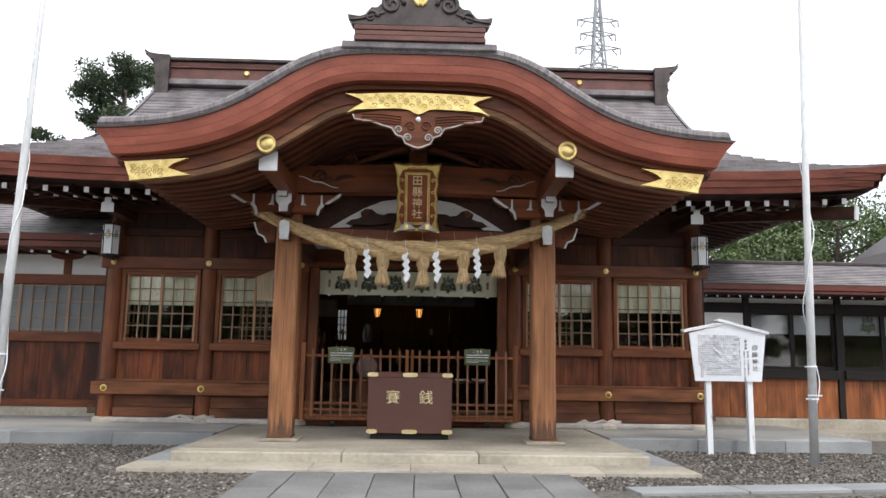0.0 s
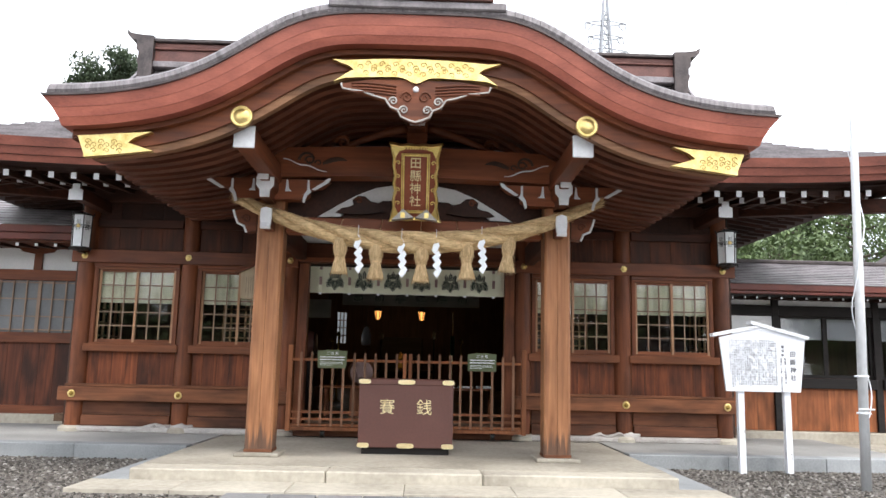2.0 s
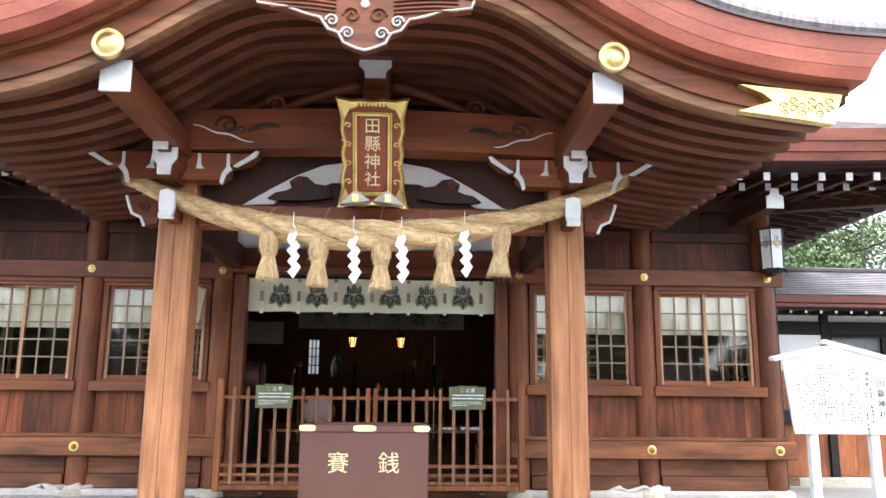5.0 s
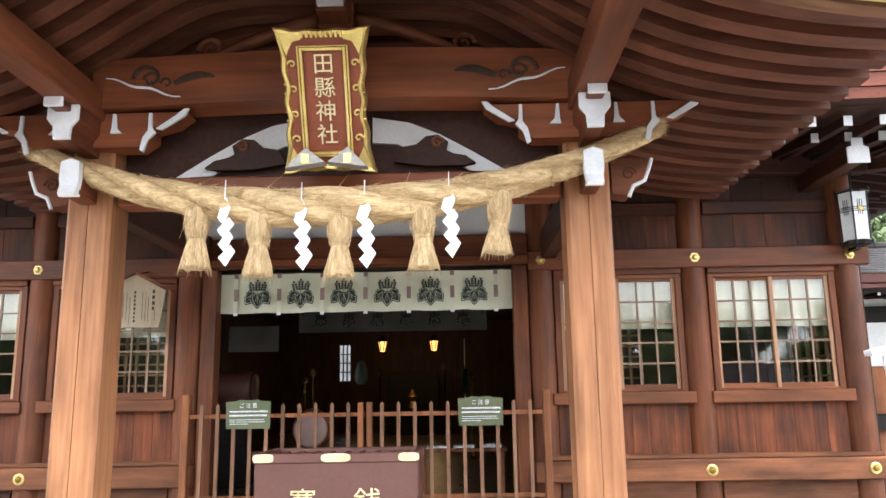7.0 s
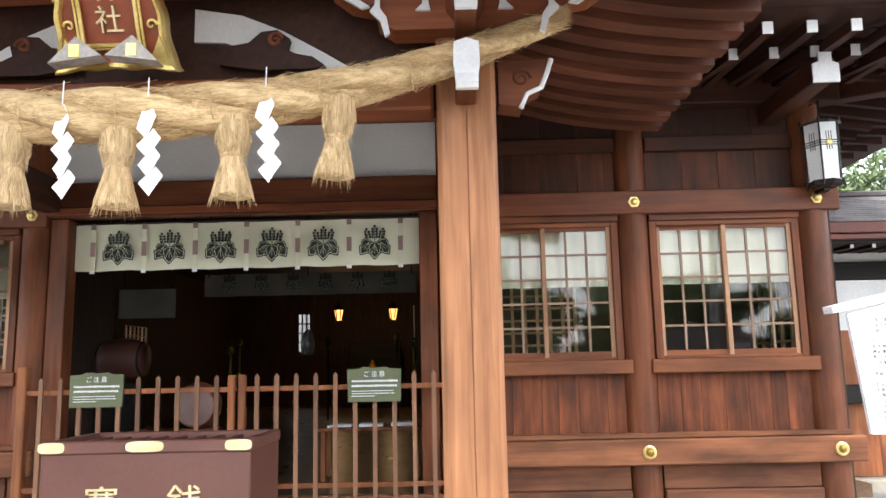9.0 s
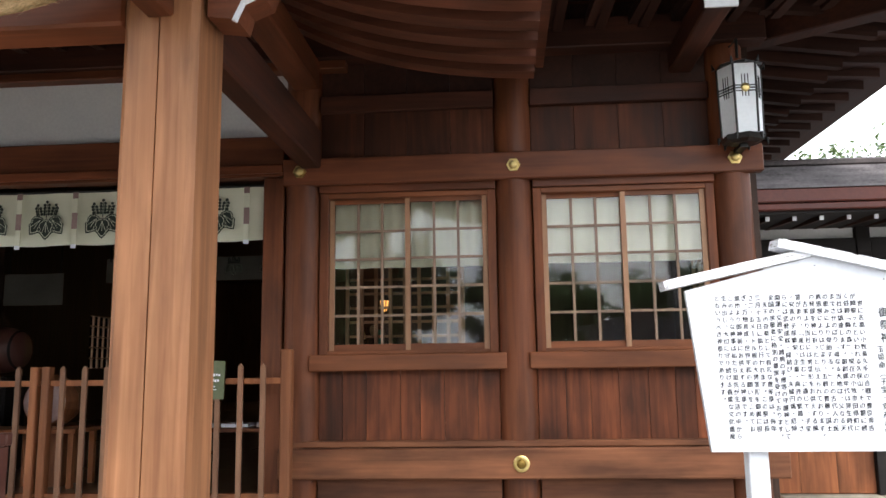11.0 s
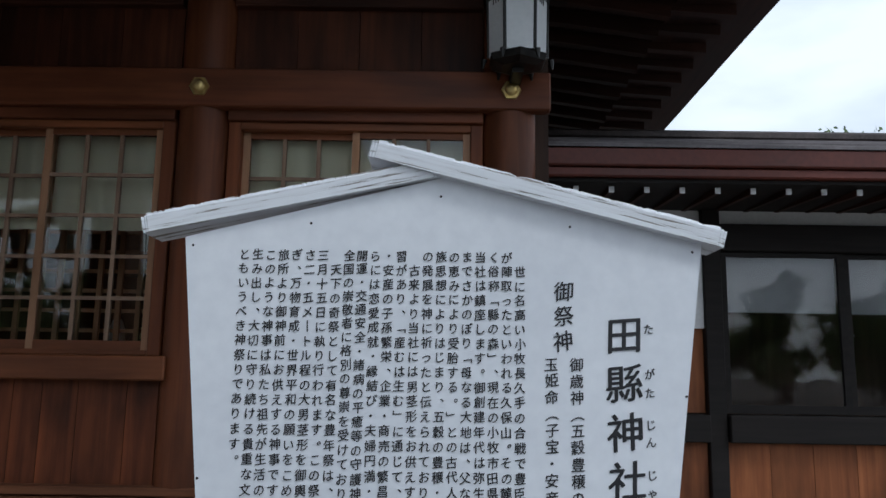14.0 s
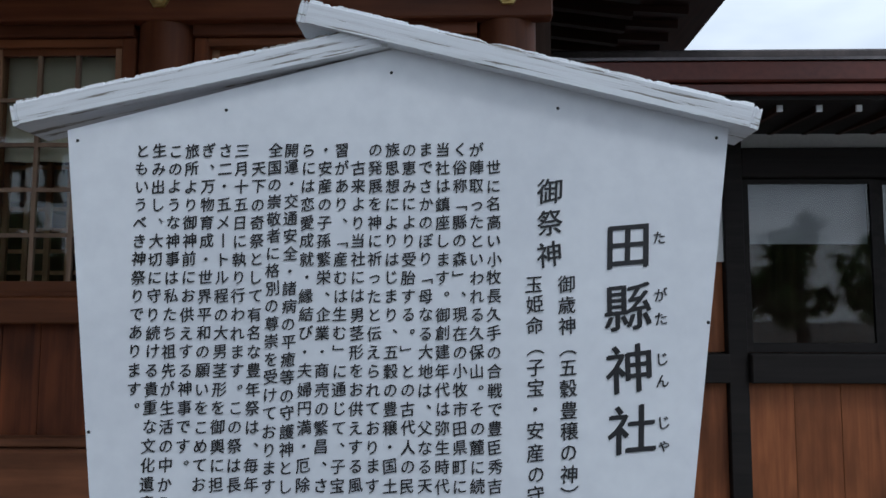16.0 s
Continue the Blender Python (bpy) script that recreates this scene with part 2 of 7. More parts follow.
# each stone of the gravel has a tone of its own
_n, _l = PEBBLE.node_tree.nodes, PEBBLE.node_tree.links
_geo, _rmp = _n.new("ShaderNodeNewGeometry"), ramp(_n, [(0.0, (0.030, 0.026, 0.022)), (0.55, (0.105, 0.091, 0.078)), (0.90, (0.19, 0.172, 0.15)), (1.0, (0.38, 0.36, 0.33))])
_l.new(_geo.outputs["Random Per Island"], _rmp.inputs["Fac"])
_l.new(_rmp.outputs[0], _n["Principled BSDF"].inputs["Base Color"])
BOX_RED = mottled("brown_lacquer", (0.090, 0.034, 0.026), (0.125, 0.050, 0.038), 1.5, 30, 0.42, 0.0, 0.04)
SIGN_WHITE = mottled("white_sign_paint", (0.70, 0.72, 0.77), (0.83, 0.85, 0.89), 1.6, 30, 0.6, 0.0, 0.05)
SIGN_WORN = flaking("flaking_white_paint", (4.0, 40, 120), 0.405)
POST_WORN = flaking("flaking_post_paint", (26, 26, 3.0), 0.335)
INK = mottled("black_ink", (0.008, 0.008, 0.010), (0.025, 0.025, 0.03), 4, 40, 0.6, 0.0, 0.0)
STRAW = mottled("rice_straw", (0.36, 0.235, 0.105), (0.76, 0.56, 0.31), 4, 16, 0.8, 0.0, 0.9, 0.010, vary=0.12, stretch=(1.6, 9, 9))
STRAW_HUNG = mottled("rice_straw_hung", (0.38, 0.25, 0.115), (0.80, 0.60, 0.35), 4, 18, 0.8, 0.0, 0.9, 0.012, vary=0.1, stretch=(9, 9, 0.8))
MAIN_RED = mottled("main_eaves_copper", (0.115, 0.032, 0.021), (0.25, 0.076, 0.049), 1.6, 26, 0.45, 0.1, 0.06, vary=0.05, stretch=(1, 1, 3))
# beam woods with under-eave shade painted into the colour, along x and y
SHADED_X = wood("shade_toned_rail", (0.028, 0.009, 0.006), (0.105, 0.032, 0.015), "x", 0.6, 0.5, vary=0.2)
SHADED_Y = wood("shade_toned_beam", (0.030, 0.010, 0.006), (0.110, 0.034, 0.016), "y", 0.6, 0.5, vary=0.2)
WORN_LIP = wood("worn_barge_lip", (0.14, 0.055, 0.026), (0.36, 0.19, 0.10), "x", 0.6, 0.5, vary=0.05)
PICKET = wood("picket_wood", (0.17, 0.080, 0.045), (0.37, 0.195, 0.115), "z", 0.6, 0.35, vary=0.2)
WING_PLANK = wood("wing_dark_plank", (0.040, 0.012, 0.007), (0.185, 0.052, 0.020), "z", 0.6, 0.68, vary=0.25)
WORN_WHITE = mottled("worn_white_edge", (0.24, 0.215, 0.195), (0.52, 0.49, 0.46), 9, 50, 0.7, 0.0, 0.1)
COUNTER_CLOTH = mottled("grey_counter_cloth", (0.30, 0.30, 0.335), (0.42, 0.42, 0.46), 3, 90, 0.9, 0.0, 0.1)
BAR = wood("glazing_bar_wood", (0.21, 0.125, 0.085), (0.42, 0.29, 0.20), "z", 0.5, 0.3, vary=0.1)
PAPER = mottled("white_paper", (0.80, 0.82, 0.86), (0.88, 0.90, 0.93), 3, 30, 0.7, 0.0, 0.03)
CLOTH = mottled("cream_cloth", (0.66, 0.67, 0.51), (0.82, 0.82, 0.66), 2, 200, 0.9, 0.0, 0.15)
CLOTH_GREEN = mottled("pale_green_cloth", (0.70, 0.69, 0.53), (0.86, 0.84, 0.68), 2, 160, 0.9, 0.0, 0.15)
CLOTH_TIE = mottled("mauve_cloth", (0.22, 0.14, 0.13), (0.36, 0.25, 0.23), 5, 100, 0.9, 0.0, 0.1)
CREST = mottled("dark_green_dye", (0.014, 0.022, 0.016), (0.035, 0.05, 0.038), 5, 60, 0.9, 0.0, 0.0)
GREEN_SIGN = mottled("green_sign_board", (0.095, 0.115, 0.052), (0.15, 0.17, 0.085), 3, 40, 0.55, 0.0, 0.05)
STEEL = mottled("weathered_steel_pole", (0.42, 0.43, 0.44), (0.64, 0.65, 0.66), 1.5, 30, 0.5, 0.05, 0.05, stretch=(1, 1, 0.3))
LANTERN_BLACK = mottled("black_iron", (0.012, 0.012, 0.012), (0.04, 0.038, 0.036), 6, 50, 0.4, 0.6, 0.1)
MILK = mottled("milk_glass", (0.70, 0.73, 0.74), (0.84, 0.86, 0.87), 3, 40, 0.3, 0.0, 0.02)
GLASS = pane_glass("window_glass")
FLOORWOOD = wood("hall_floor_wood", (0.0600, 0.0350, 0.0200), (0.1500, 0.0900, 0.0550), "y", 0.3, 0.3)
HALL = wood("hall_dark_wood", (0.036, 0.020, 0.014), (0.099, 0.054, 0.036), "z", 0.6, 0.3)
LAMP_GLOW = glow("lamp_shade_glow", (1.0, 0.42, 0.10), 1.0)
LEAF = mottled("tree_leaf", (0.050, 0.085, 0.026), (0.17, 0.235, 0.085), 3, 20, 0.6, 0.0, 0.0, vary=0.25)
PINE = mottled("conifer_leaf", (0.018, 0.034, 0.016), (0.060, 0.085, 0.038), 3, 20, 0.7, 0.0, 0.0, vary=0.3)
BARK = mottled("bark", (0.05, 0.04, 0.03), (0.13, 0.10, 0.08), 4, 30, 0.9, 0.0, 0.6, 0.02)
PYLON = mottled("galvanised_lattice", (0.30, 0.31, 0.33), (0.42, 0.43, 0.45), 1, 10, 0.6, 0.3, 0.0)
MORTAR = mottled("mortar", (0.30, 0.27, 0.25), (0.52, 0.49, 0.46), 3, 40, 0.9)
CONCRETE = mottled("concrete_top", (0.22, 0.215, 0.205), (0.36, 0.35, 0.33), 0.8, 40, 0.8)
BEAM_RED = wood("tie_beam_wood", (0.159, 0.044, 0.017), (0.329, 0.103, 0.042), "x", 0.5, 0.35, vary=0.05)
PLAQUE_RED = mottled("plaque_red_lacquer", (0.20, 0.042, 0.014), (0.30, 0.072, 0.026), 2, 30, 0.5)
SASHX = wood("sill_wood", (0.134, 0.043, 0.016), (0.305, 0.103, 0.040), "x", 0.5, 0.4, vary=0.1)
WEATHERED_DARK = wood("weathered_foot_board", (0.073, 0.025, 0.013), (0.207, 0.083, 0.042), "x", 0.75, 0.6, vary=0.15)
SCREEN = mottled("grey_board_screen", (0.10, 0.105, 0.11), (0.19, 0.195, 0.20), 1.5, 40, 0.6)
# copper edge of the wings, darkened to hold the shade they stand in
WING_RED = mottled("shade_toned_wing_copper", (0.085, 0.018, 0.011), (0.16, 0.036, 0.022), 1.6, 26, 0.45, 0.1, 0.06)
PALE_GILT = mottled("pale_gilt", (0.72, 0.58, 0.30), (0.95, 0.82, 0.52), 6, 60, 0.35, 0.8, 0.1)
NOTICE_WOOD = wood("pale_notice_wood", (0.36, 0.27, 0.17), (0.52, 0.42, 0.29), "z", 0.6, 0.15, vary=0.02)
# eave wood darkened so that its colour carries the shade under the roof
EAVE_WOOD = wood("shade_toned_eave_wood", (0.026, 0.010, 0.006), (0.075, 0.027, 0.016), "y", 0.6, 0.4, vary=0.2)


# ---- building helpers ----
CX = 0.16          # middle of the porch
UP = Vector((0, 0, 1))


def part(name, bm, material, parent=None, label="", smooth=False):
    me = bpy.data.meshes.new(name)
    bm.normal_update()
    bm.to_mesh(me)
    bm.free()
    me.materials.append(material)
    if smooth:
        me.polygons.foreach_set("use_smooth", [True] * len(me.polygons))
    ob = new(name, me)
    ob.parent = parent
    return tagged(ob, label)


def piece(name, me, parent, m=None):
    """A further object on a mesh that others share."""
    ob = new(name, me)
    ob.parent = parent
    if m is not None:
        ob.matrix_local = m
    return ob


def thing(name, label, category, group="", kind="", at=(0, 0, 0)):
    ob = new(name)
    ob.location = at
    return tagged(ob, label, category, group, kind)


def box(bm, x0, x1, y0, y1, z0, z1, bevel=0.0, m=None):
    vs = [bm.verts.new((x, y, z)) for z in (z0, z1) for y in (y0, y1) for x in (x0, x1)]
    fs = [bm.faces.new([vs[i] for i in q]) for q in ((0, 2, 3, 1), (4, 5, 7, 6), (0, 1, 5, 4), (2, 6, 7, 3), (0, 4, 6, 2), (1, 3, 7, 5))]
    if bevel:
        es = list({e for f in fs for e in f.edges})
        out = bmesh.ops.bevel(bm, geom=es, offset=bevel, segments=1, affect="EDGES")
        vs = list({v for f in out["faces"] for v in f.verts})
    if m is not None:
        bmesh.ops.transform(bm, matrix=m, verts=[v for v in vs if v.is_valid])
    return bm


def boxed(*a, **k):
    return box(bmesh.new(), *a, **k)


def prism(bm, pts, a0, a1, axis="y"):
    """A polygon of (u, v) pushed along an axis: y takes (x, z), x takes (y, z), z takes (x, y)."""
    def at(p, a):
        return {"y": (p[0], a, p[1]), "x": (a, p[0], p[1]), "z": (p[0], p[1], a)}[axis]
    lo, hi = [bm.verts.new(at(p, a0)) for p in pts], [bm.verts.new(at(p, a1)) for p in pts]
    n = len(pts)
    fs = [bm.faces.new(lo), bm.faces.new(hi[::-1])]
    fs += [bm.faces.new((lo[i], hi[i], hi[(i + 1) % n], lo[(i + 1) % n])) for i in range(n)]
    bmesh.ops.recalc_face_normals(bm, faces=fs)
    return bm


def tube(bm, pts, radii, seg=10, squash=1.0, cap=True):
    """A round bar along points, with a radius at each."""
    pts = [Vector(p) for p in pts]
    if not isinstance(radii, (list, tuple)):
        radii = [radii] * len(pts)
    rings = []
    for i, p in enumerate(pts):
        d = (pts[min(i + 1, len(pts) - 1)] - pts[max(i - 1, 0)]).normalized()
        s = d.cross(Vector((0, 1, 0)) if abs(d.y) < 0.9 else UP).normalized()
        u = s.cross(d)
        rings.append([bm.verts.new(p + radii[i] * (math.cos(a) * s + squash * math.sin(a) * u)) for a in (2 * math.pi * k / seg for k in range(seg))])
    fs = []
    for r0, r1 in zip(rings, rings[1:]):
        fs += [bm.faces.new((r0[k], r0[(k + 1) % seg], r1[(k + 1) % seg], r1[k])) for k in range(seg)]
    if cap:
        fs += [bm.faces.new(rings[0][::-1]), bm.faces.new(rings[-1])]
    bmesh.ops.recalc_face_normals(bm, faces=fs)
    return bm


def lathe(bm, prof, at, axis=(0, -1, 0), seg=20):
    """A turned shape of (radius, distance along the axis)."""
    a = Vector(axis).normalized()
    s = a.cross(UP if abs(a.z) < 0.9 else Vector((1, 0, 0))).normalized()
    u = s.cross(a)
    rings = [[bm.verts.new(Vector(at) + h * a + r * (math.cos(q) * s + math.sin(q) * u)) for q in (2 * math.pi * k / seg for k in range(seg))] for r, h in prof]
    fs = []
    for r0, r1 in zip(rings, rings[1:]):
        fs += [bm.faces.new((r0[k], r0[(k + 1) % seg], r1[(k + 1) % seg], r1[k])) for k in range(seg)]
    fs += [bm.faces.new(rings[0]), bm.faces.new(rings[-1][::-1])]
    bmesh.ops.recalc_face_normals(bm, faces=fs)
    return bm


def surface(bm, grid, both=False):
    """A sheet over a grid of points."""
    vs = [[bm.verts.new(p) for p in row] for row in grid]
    for a, b in zip(vs, vs[1:]):
        for i in range(len(a) - 1):
            bm.faces.new((a[i], a[i + 1], b[i + 1], b[i]))
    return bm


def text_mesh(body, size, depth=0.004):
    c = bpy.data.curves.new("lettering", "FONT")
    c.body, c.size, c.extrude, c.align_x, c.align_y = body, size, depth / 2, "CENTER", "CENTER"
    c.resolution_u = 2
    o = bpy.data.objects.new("lettering", c)
    scene.collection.objects.link(o)
    bpy.context.view_layer.update()
    me = bpy.data.meshes.new_from_object(o.evaluated_get(bpy.context.evaluated_depsgraph_get()))
    bpy.data.objects.remove(o)
    return me


def lettering(name, body, size, material, parent, m, depth=0.004, label=""):
    me = text_mesh(body, size, depth)
    me.materials.clear()
    me.materials.append(material)
    return tagged(piece(name, me, parent, m), label)


# ---- brushed characters of the white notice board ----
COLUMNS = [
    " 世に名高い小牧長久手の合戦で豊臣秀吉", "が陣取ったといわれる久保山。その麓に続", "く俗称﹁縣の森﹂、現在の小牧市田県町に", "当社は鎮座します。御創建年代は弥生時代",
    "までさかのぼり﹁母なる大地は、父なる天", "の恵みにより受胎する。﹂との古代人の民", "族思想によりはじまり、五穀の豊穣・国土", "の発展を神に祈ったと伝えられております。",
    " 古来より当社には男茎形をお供えする風", "習があり、﹁産むは生む﹂に通じて、子宝", "・安産の子孫繁栄、企業・商売の繁昌、さ", "らには恋愛成就・縁結び・夫婦円満・厄除",
    "開運・交通安全・諸病の平癒等の守護神として", "全国の崇敬者に格別の尊崇を受けております。", " 天下の奇祭として有名な豊年祭は、毎年", "三月十五日に執り行われます。この祭は長",
    "さ二・五メ丨トル程の大男茎形を御輿に担", "ぎ、万物育成・世界平和の願いをこめてお", "旅所より御神前にお供えする神事です。", "このような神事は私たち祖先が生活の中から",
    "生み出し、大切に守り続ける貴重な文化遺産", "ともいうべき神祭りであります。",
]


GLYPHS = {}


def glyph(ch, size, weight):
    """One brushed character: the outline laid twice, a hair apart, and sloped as a brush writes."""
    key = (ch, size)
    if key not in GLYPHS:
        me_ = text_mesh(ch, size, 0.0012)
        bm = bmesh.new()
        bm.from_mesh(me_)
        n = len(bm.verts)
        bm.from_mesh(me_)
        bm.verts.ensure_lookup_table()
        for v in bm.verts[n:]:
            v.co += Vector((weight, weight * 0.5, 0.0003))
        for v in bm.verts:      # strokes rise to the right, as a brush draws them
            v.co.y += 0.11 * v.co.x
        bm.to_mesh(me_)
        bm.free()
        me_.materials.clear()
        me_.materials.append(INK)
        GLYPHS[key] = me_
    return GLYPHS[key]


for ch in sorted(set("".join(COLUMNS))):
    if ch != " ":
        glyph(ch, 0.0285, 0.0007)


FACE = Euler((radians(90), 0, 0)).to_matrix().to_4x4()   # lettering that faces -y


def facing(x, y, z, tilt=0.0):
    return Matrix.Translation((x, y, z)) @ Matrix.Rotation(radians(tilt), 4, "X") @ FACE


# ---- ground ----
bm = bmesh.new()
xs = [-2500, -300, -60] + [-20 + 1.0 * i for i in range(41)] + [60, 300, 2500]
ys = [-2500, -300, -60] + [-20 + 1.0 * i for i in range(41)] + [60, 300, 2500]
surface(bm, [[(x, y, -0.03 + 0.012 * noise.noise((x * 0.7, y * 0.7, 0))) for x in xs] for y in ys])
ground = tagged(part("ground", bm, GRAVEL), "dark grey gravel yard in front of the shrine", "ground", kind="structure")

# stones of the gravel near the walk, one scattered layer
rng = random.Random(4)
verts, faces = [], []


def pebble(x, y, z, r):
    base = len(verts)
    k, a0 = 5, rng.random() * 6.3
    sx, sy = r * rng.uniform(0.7, 1.3), r * rng.uniform(0.7, 1.3)
    for i in range(k):
        a = a0 + 6.283 * i / k
        verts.append((x + sx * math.cos(a), y + sy * math.sin(a), z))
    for i in range(k):
        a = a0 + 6.283 * i / k + 0.4
        verts.append((x + 0.6 * sx * math.cos(a), y + 0.6 * sy * math.sin(a), z + r * rng.uniform(0.5, 1.0)))
    faces.append([base + k + i for i in range(k)])
    for i in range(k):
        j = (i + 1) % k
        faces.append([base + i, base + j, base + k + j, base + k + i])


n_pebbles = 0
while n_pebbles < 42000:
    x, y = rng.uniform(-8.5, 9.5), rng.uniform(5.2, 12.55)
    if -1.75 < x < 2.15 and y < 9.75 or -3.45 < x < 3.8 and y > 9.6 or x > 2.15 and 8.05 < y - 0.17 * (x - 3.2) < 8.75:
        continue
    pebble(x, y, -0.032, rng.uniform(0.010, 0.027))
    n_pebbles += 1
me = bpy.data.meshes.new("gravel")
me.from_pydata(verts, [], faces)
me.materials.append(PEBBLE)
tagged(new("gravel", me), "loose dark grey and brown gravel stones", "gravel", kind="stuff")

# paved approach: long slabs laid towards the steps
approach = thing("approach_path", "dark grey stone slab path leading to the steps", "path", kind="structure")
slab_w = (2.10 + 1.70) / 8
for i in range(8):
    y1 = 9.62
    x0 = -1.70 + slab_w * i
    lengths = [1.25, 1.6, 1.6, 1.6, 1.6, 1.6, 1.6, 1.6]
    if i % 2:
        lengths[0] = 2.05
    for ln in lengths:
        dz = rng.uniform(-0.004, 0.004)
        part("slab", boxed(x0 + 0.006, x0 + slab_w - 0.006, y1 - ln + 0.012, y1, -0.10, 0.0 + dz, bevel=0.006), PAVING, approach)
        y1 -= ln
cross_path = thing("cross_path", "pale grey stone strip crossing the gravel", "path", kind="structure")
for i in range(6):
    x0 = 2.6 + i * 1.25
    m = Matrix.Translation((x0, 8.28 + 0.16 * (x0 - 2.6), 0)) @ Matrix.Rotation(radians(9), 4, "Z")
    part("slab", boxed(0, 1.24, 0, 0.42, -0.1, 0.004, bevel=0.006, m=m), KERB, cross_path)

# platform under the porch with its low apron
platform = thing("platform", "pale weathered stone platform under the porch", "platform", kind="structure")
x = -2.98
for w in (2.22, 1.80, 2.27):
    part("edge_stone", boxed(x + 0.004, x + w - 0.004, 10.35, 10.78, -0.08, 0.142, bevel=0.016), STONE, platform)
    x += w
part("platform_top", boxed(-2.97, 3.30, 10.785, 14.55, -0.08, 0.146), STONE, platform)
apron = thing("platform_apron", "thin pale stone apron along the foot of the platform", "step", kind="structure")
x = -3.40
for w in (1.1, 1.2, 1.25, 1.2, 1.2, 1.2):
    part("slab", boxed(x + 0.003, x + w - 0.003, 9.66, 10.345, -0.1, 0.018, bevel=0.006), STONE, apron)
    x += w
for x0, x1 in ((-3.40, -2.99), (3.32, 3.75)):
    part("slab", boxed(x0, x1, 10.35, 12.5, -0.1, 0.018, bevel=0.006), KERB, apron)

# raised terrace along the front wall
terrace = thing("terrace", "grey granite terrace edge with a concrete top", "terrace", kind="structure")
for a, b in ((-14.0, -2.99), (3.31, 7.6)):
    n = round((b - a) / 1.55)
    for i in range(n):
        x0, x1 = a + (b - a) * i / n, a + (b - a) * (i + 1) / n
        part("kerb_stone", boxed(x0 + 0.003, x1 - 0.003, 12.55, 12.85, -0.08, 0.17, bevel=0.012), KERB, terrace)
    part("terrace_top", boxed(a, b, 12.855, 17.0, -0.08, 0.165), CONCRETE, terrace)
part("terrace_end", boxed(7.6, 14.0, 14.9, 17.0, -0.08, 0.10), STONE, terrace)

# ---- front wall of the hall ----
WALL_Y = 14.5
COLS = (-5.50, -3.74, -2.00, 2.03, 3.77, 5.50)
front = thing("wall_front", "dark red-brown timber front wall with posts and planks", "wall", kind="structure")
col_me = None
for i, cx in enumerate(COLS):
    bm = bmesh.new()
    r = 0.15
    tube(bm, [(cx, WALL_Y + 0.13, 0.22), (cx, WALL_Y + 0.13, 4.5)], r, 28, cap=False)
    part("post", bm, COLUMN, front, smooth=True)
    part("post_footing", lathe(bmesh.new(), [(0.24, 0), (0.24, 0.06), (0.19, 0.10)], (cx, WALL_Y + 0.13, 0.16), (0, 0, 1), 24), STONE, front, "pale stone footing")


def hex_stud(parent, x, y, z, round_one=False):
    s = part("stud", lathe(bmesh.new(), [(0.062, 0), (0.062, 0.012), (0.05, 0.018)] if round_one else [(0.058, 0), (0.055, 0.012)], (x, y, z), (0, -1, 0), 20 if round_one else 6), GOLD, parent, "gilt metal stud")
    part("boss", lathe(bmesh.new(), [(0.032, 0.012), (0.036, 0.02), (0.026, 0.034), (0.012, 0.04)], (x, y, z), (0, -1, 0), 16), GOLD if not round_one else GOLD_DARK, s)


# long beams with gilt studs
for a, b in ((-5.72, -1.86), (1.89, 5.72)):
    part("upper_beam", boxed(a, b, WALL_Y - 0.03, WALL_Y + 0.06, 2.99, 3.21, bevel=0.008), BEAM_X, front)
for a, b in ((-5.74, -1.86), (1.89, 5.74)):
    part("lower_beam", boxed(a, b, WALL_Y - 0.06, WALL_Y + 0.06, 0.665, 0.895, bevel=0.012), WEATHERED, front)
    part("ledge", boxed(a + 0.1, b - 0.1, WALL_Y - 0.02, WALL_Y + 0.08, 0.90, 0.945, bevel=0.006), WEATHERED, front)
for cx in COLS:
    hex_stud(front, cx, WALL_Y - 0.03, 3.10)
    if abs(cx) > 3:
        hex_stud(front, cx, WALL_Y - 0.06, 0.78, True)


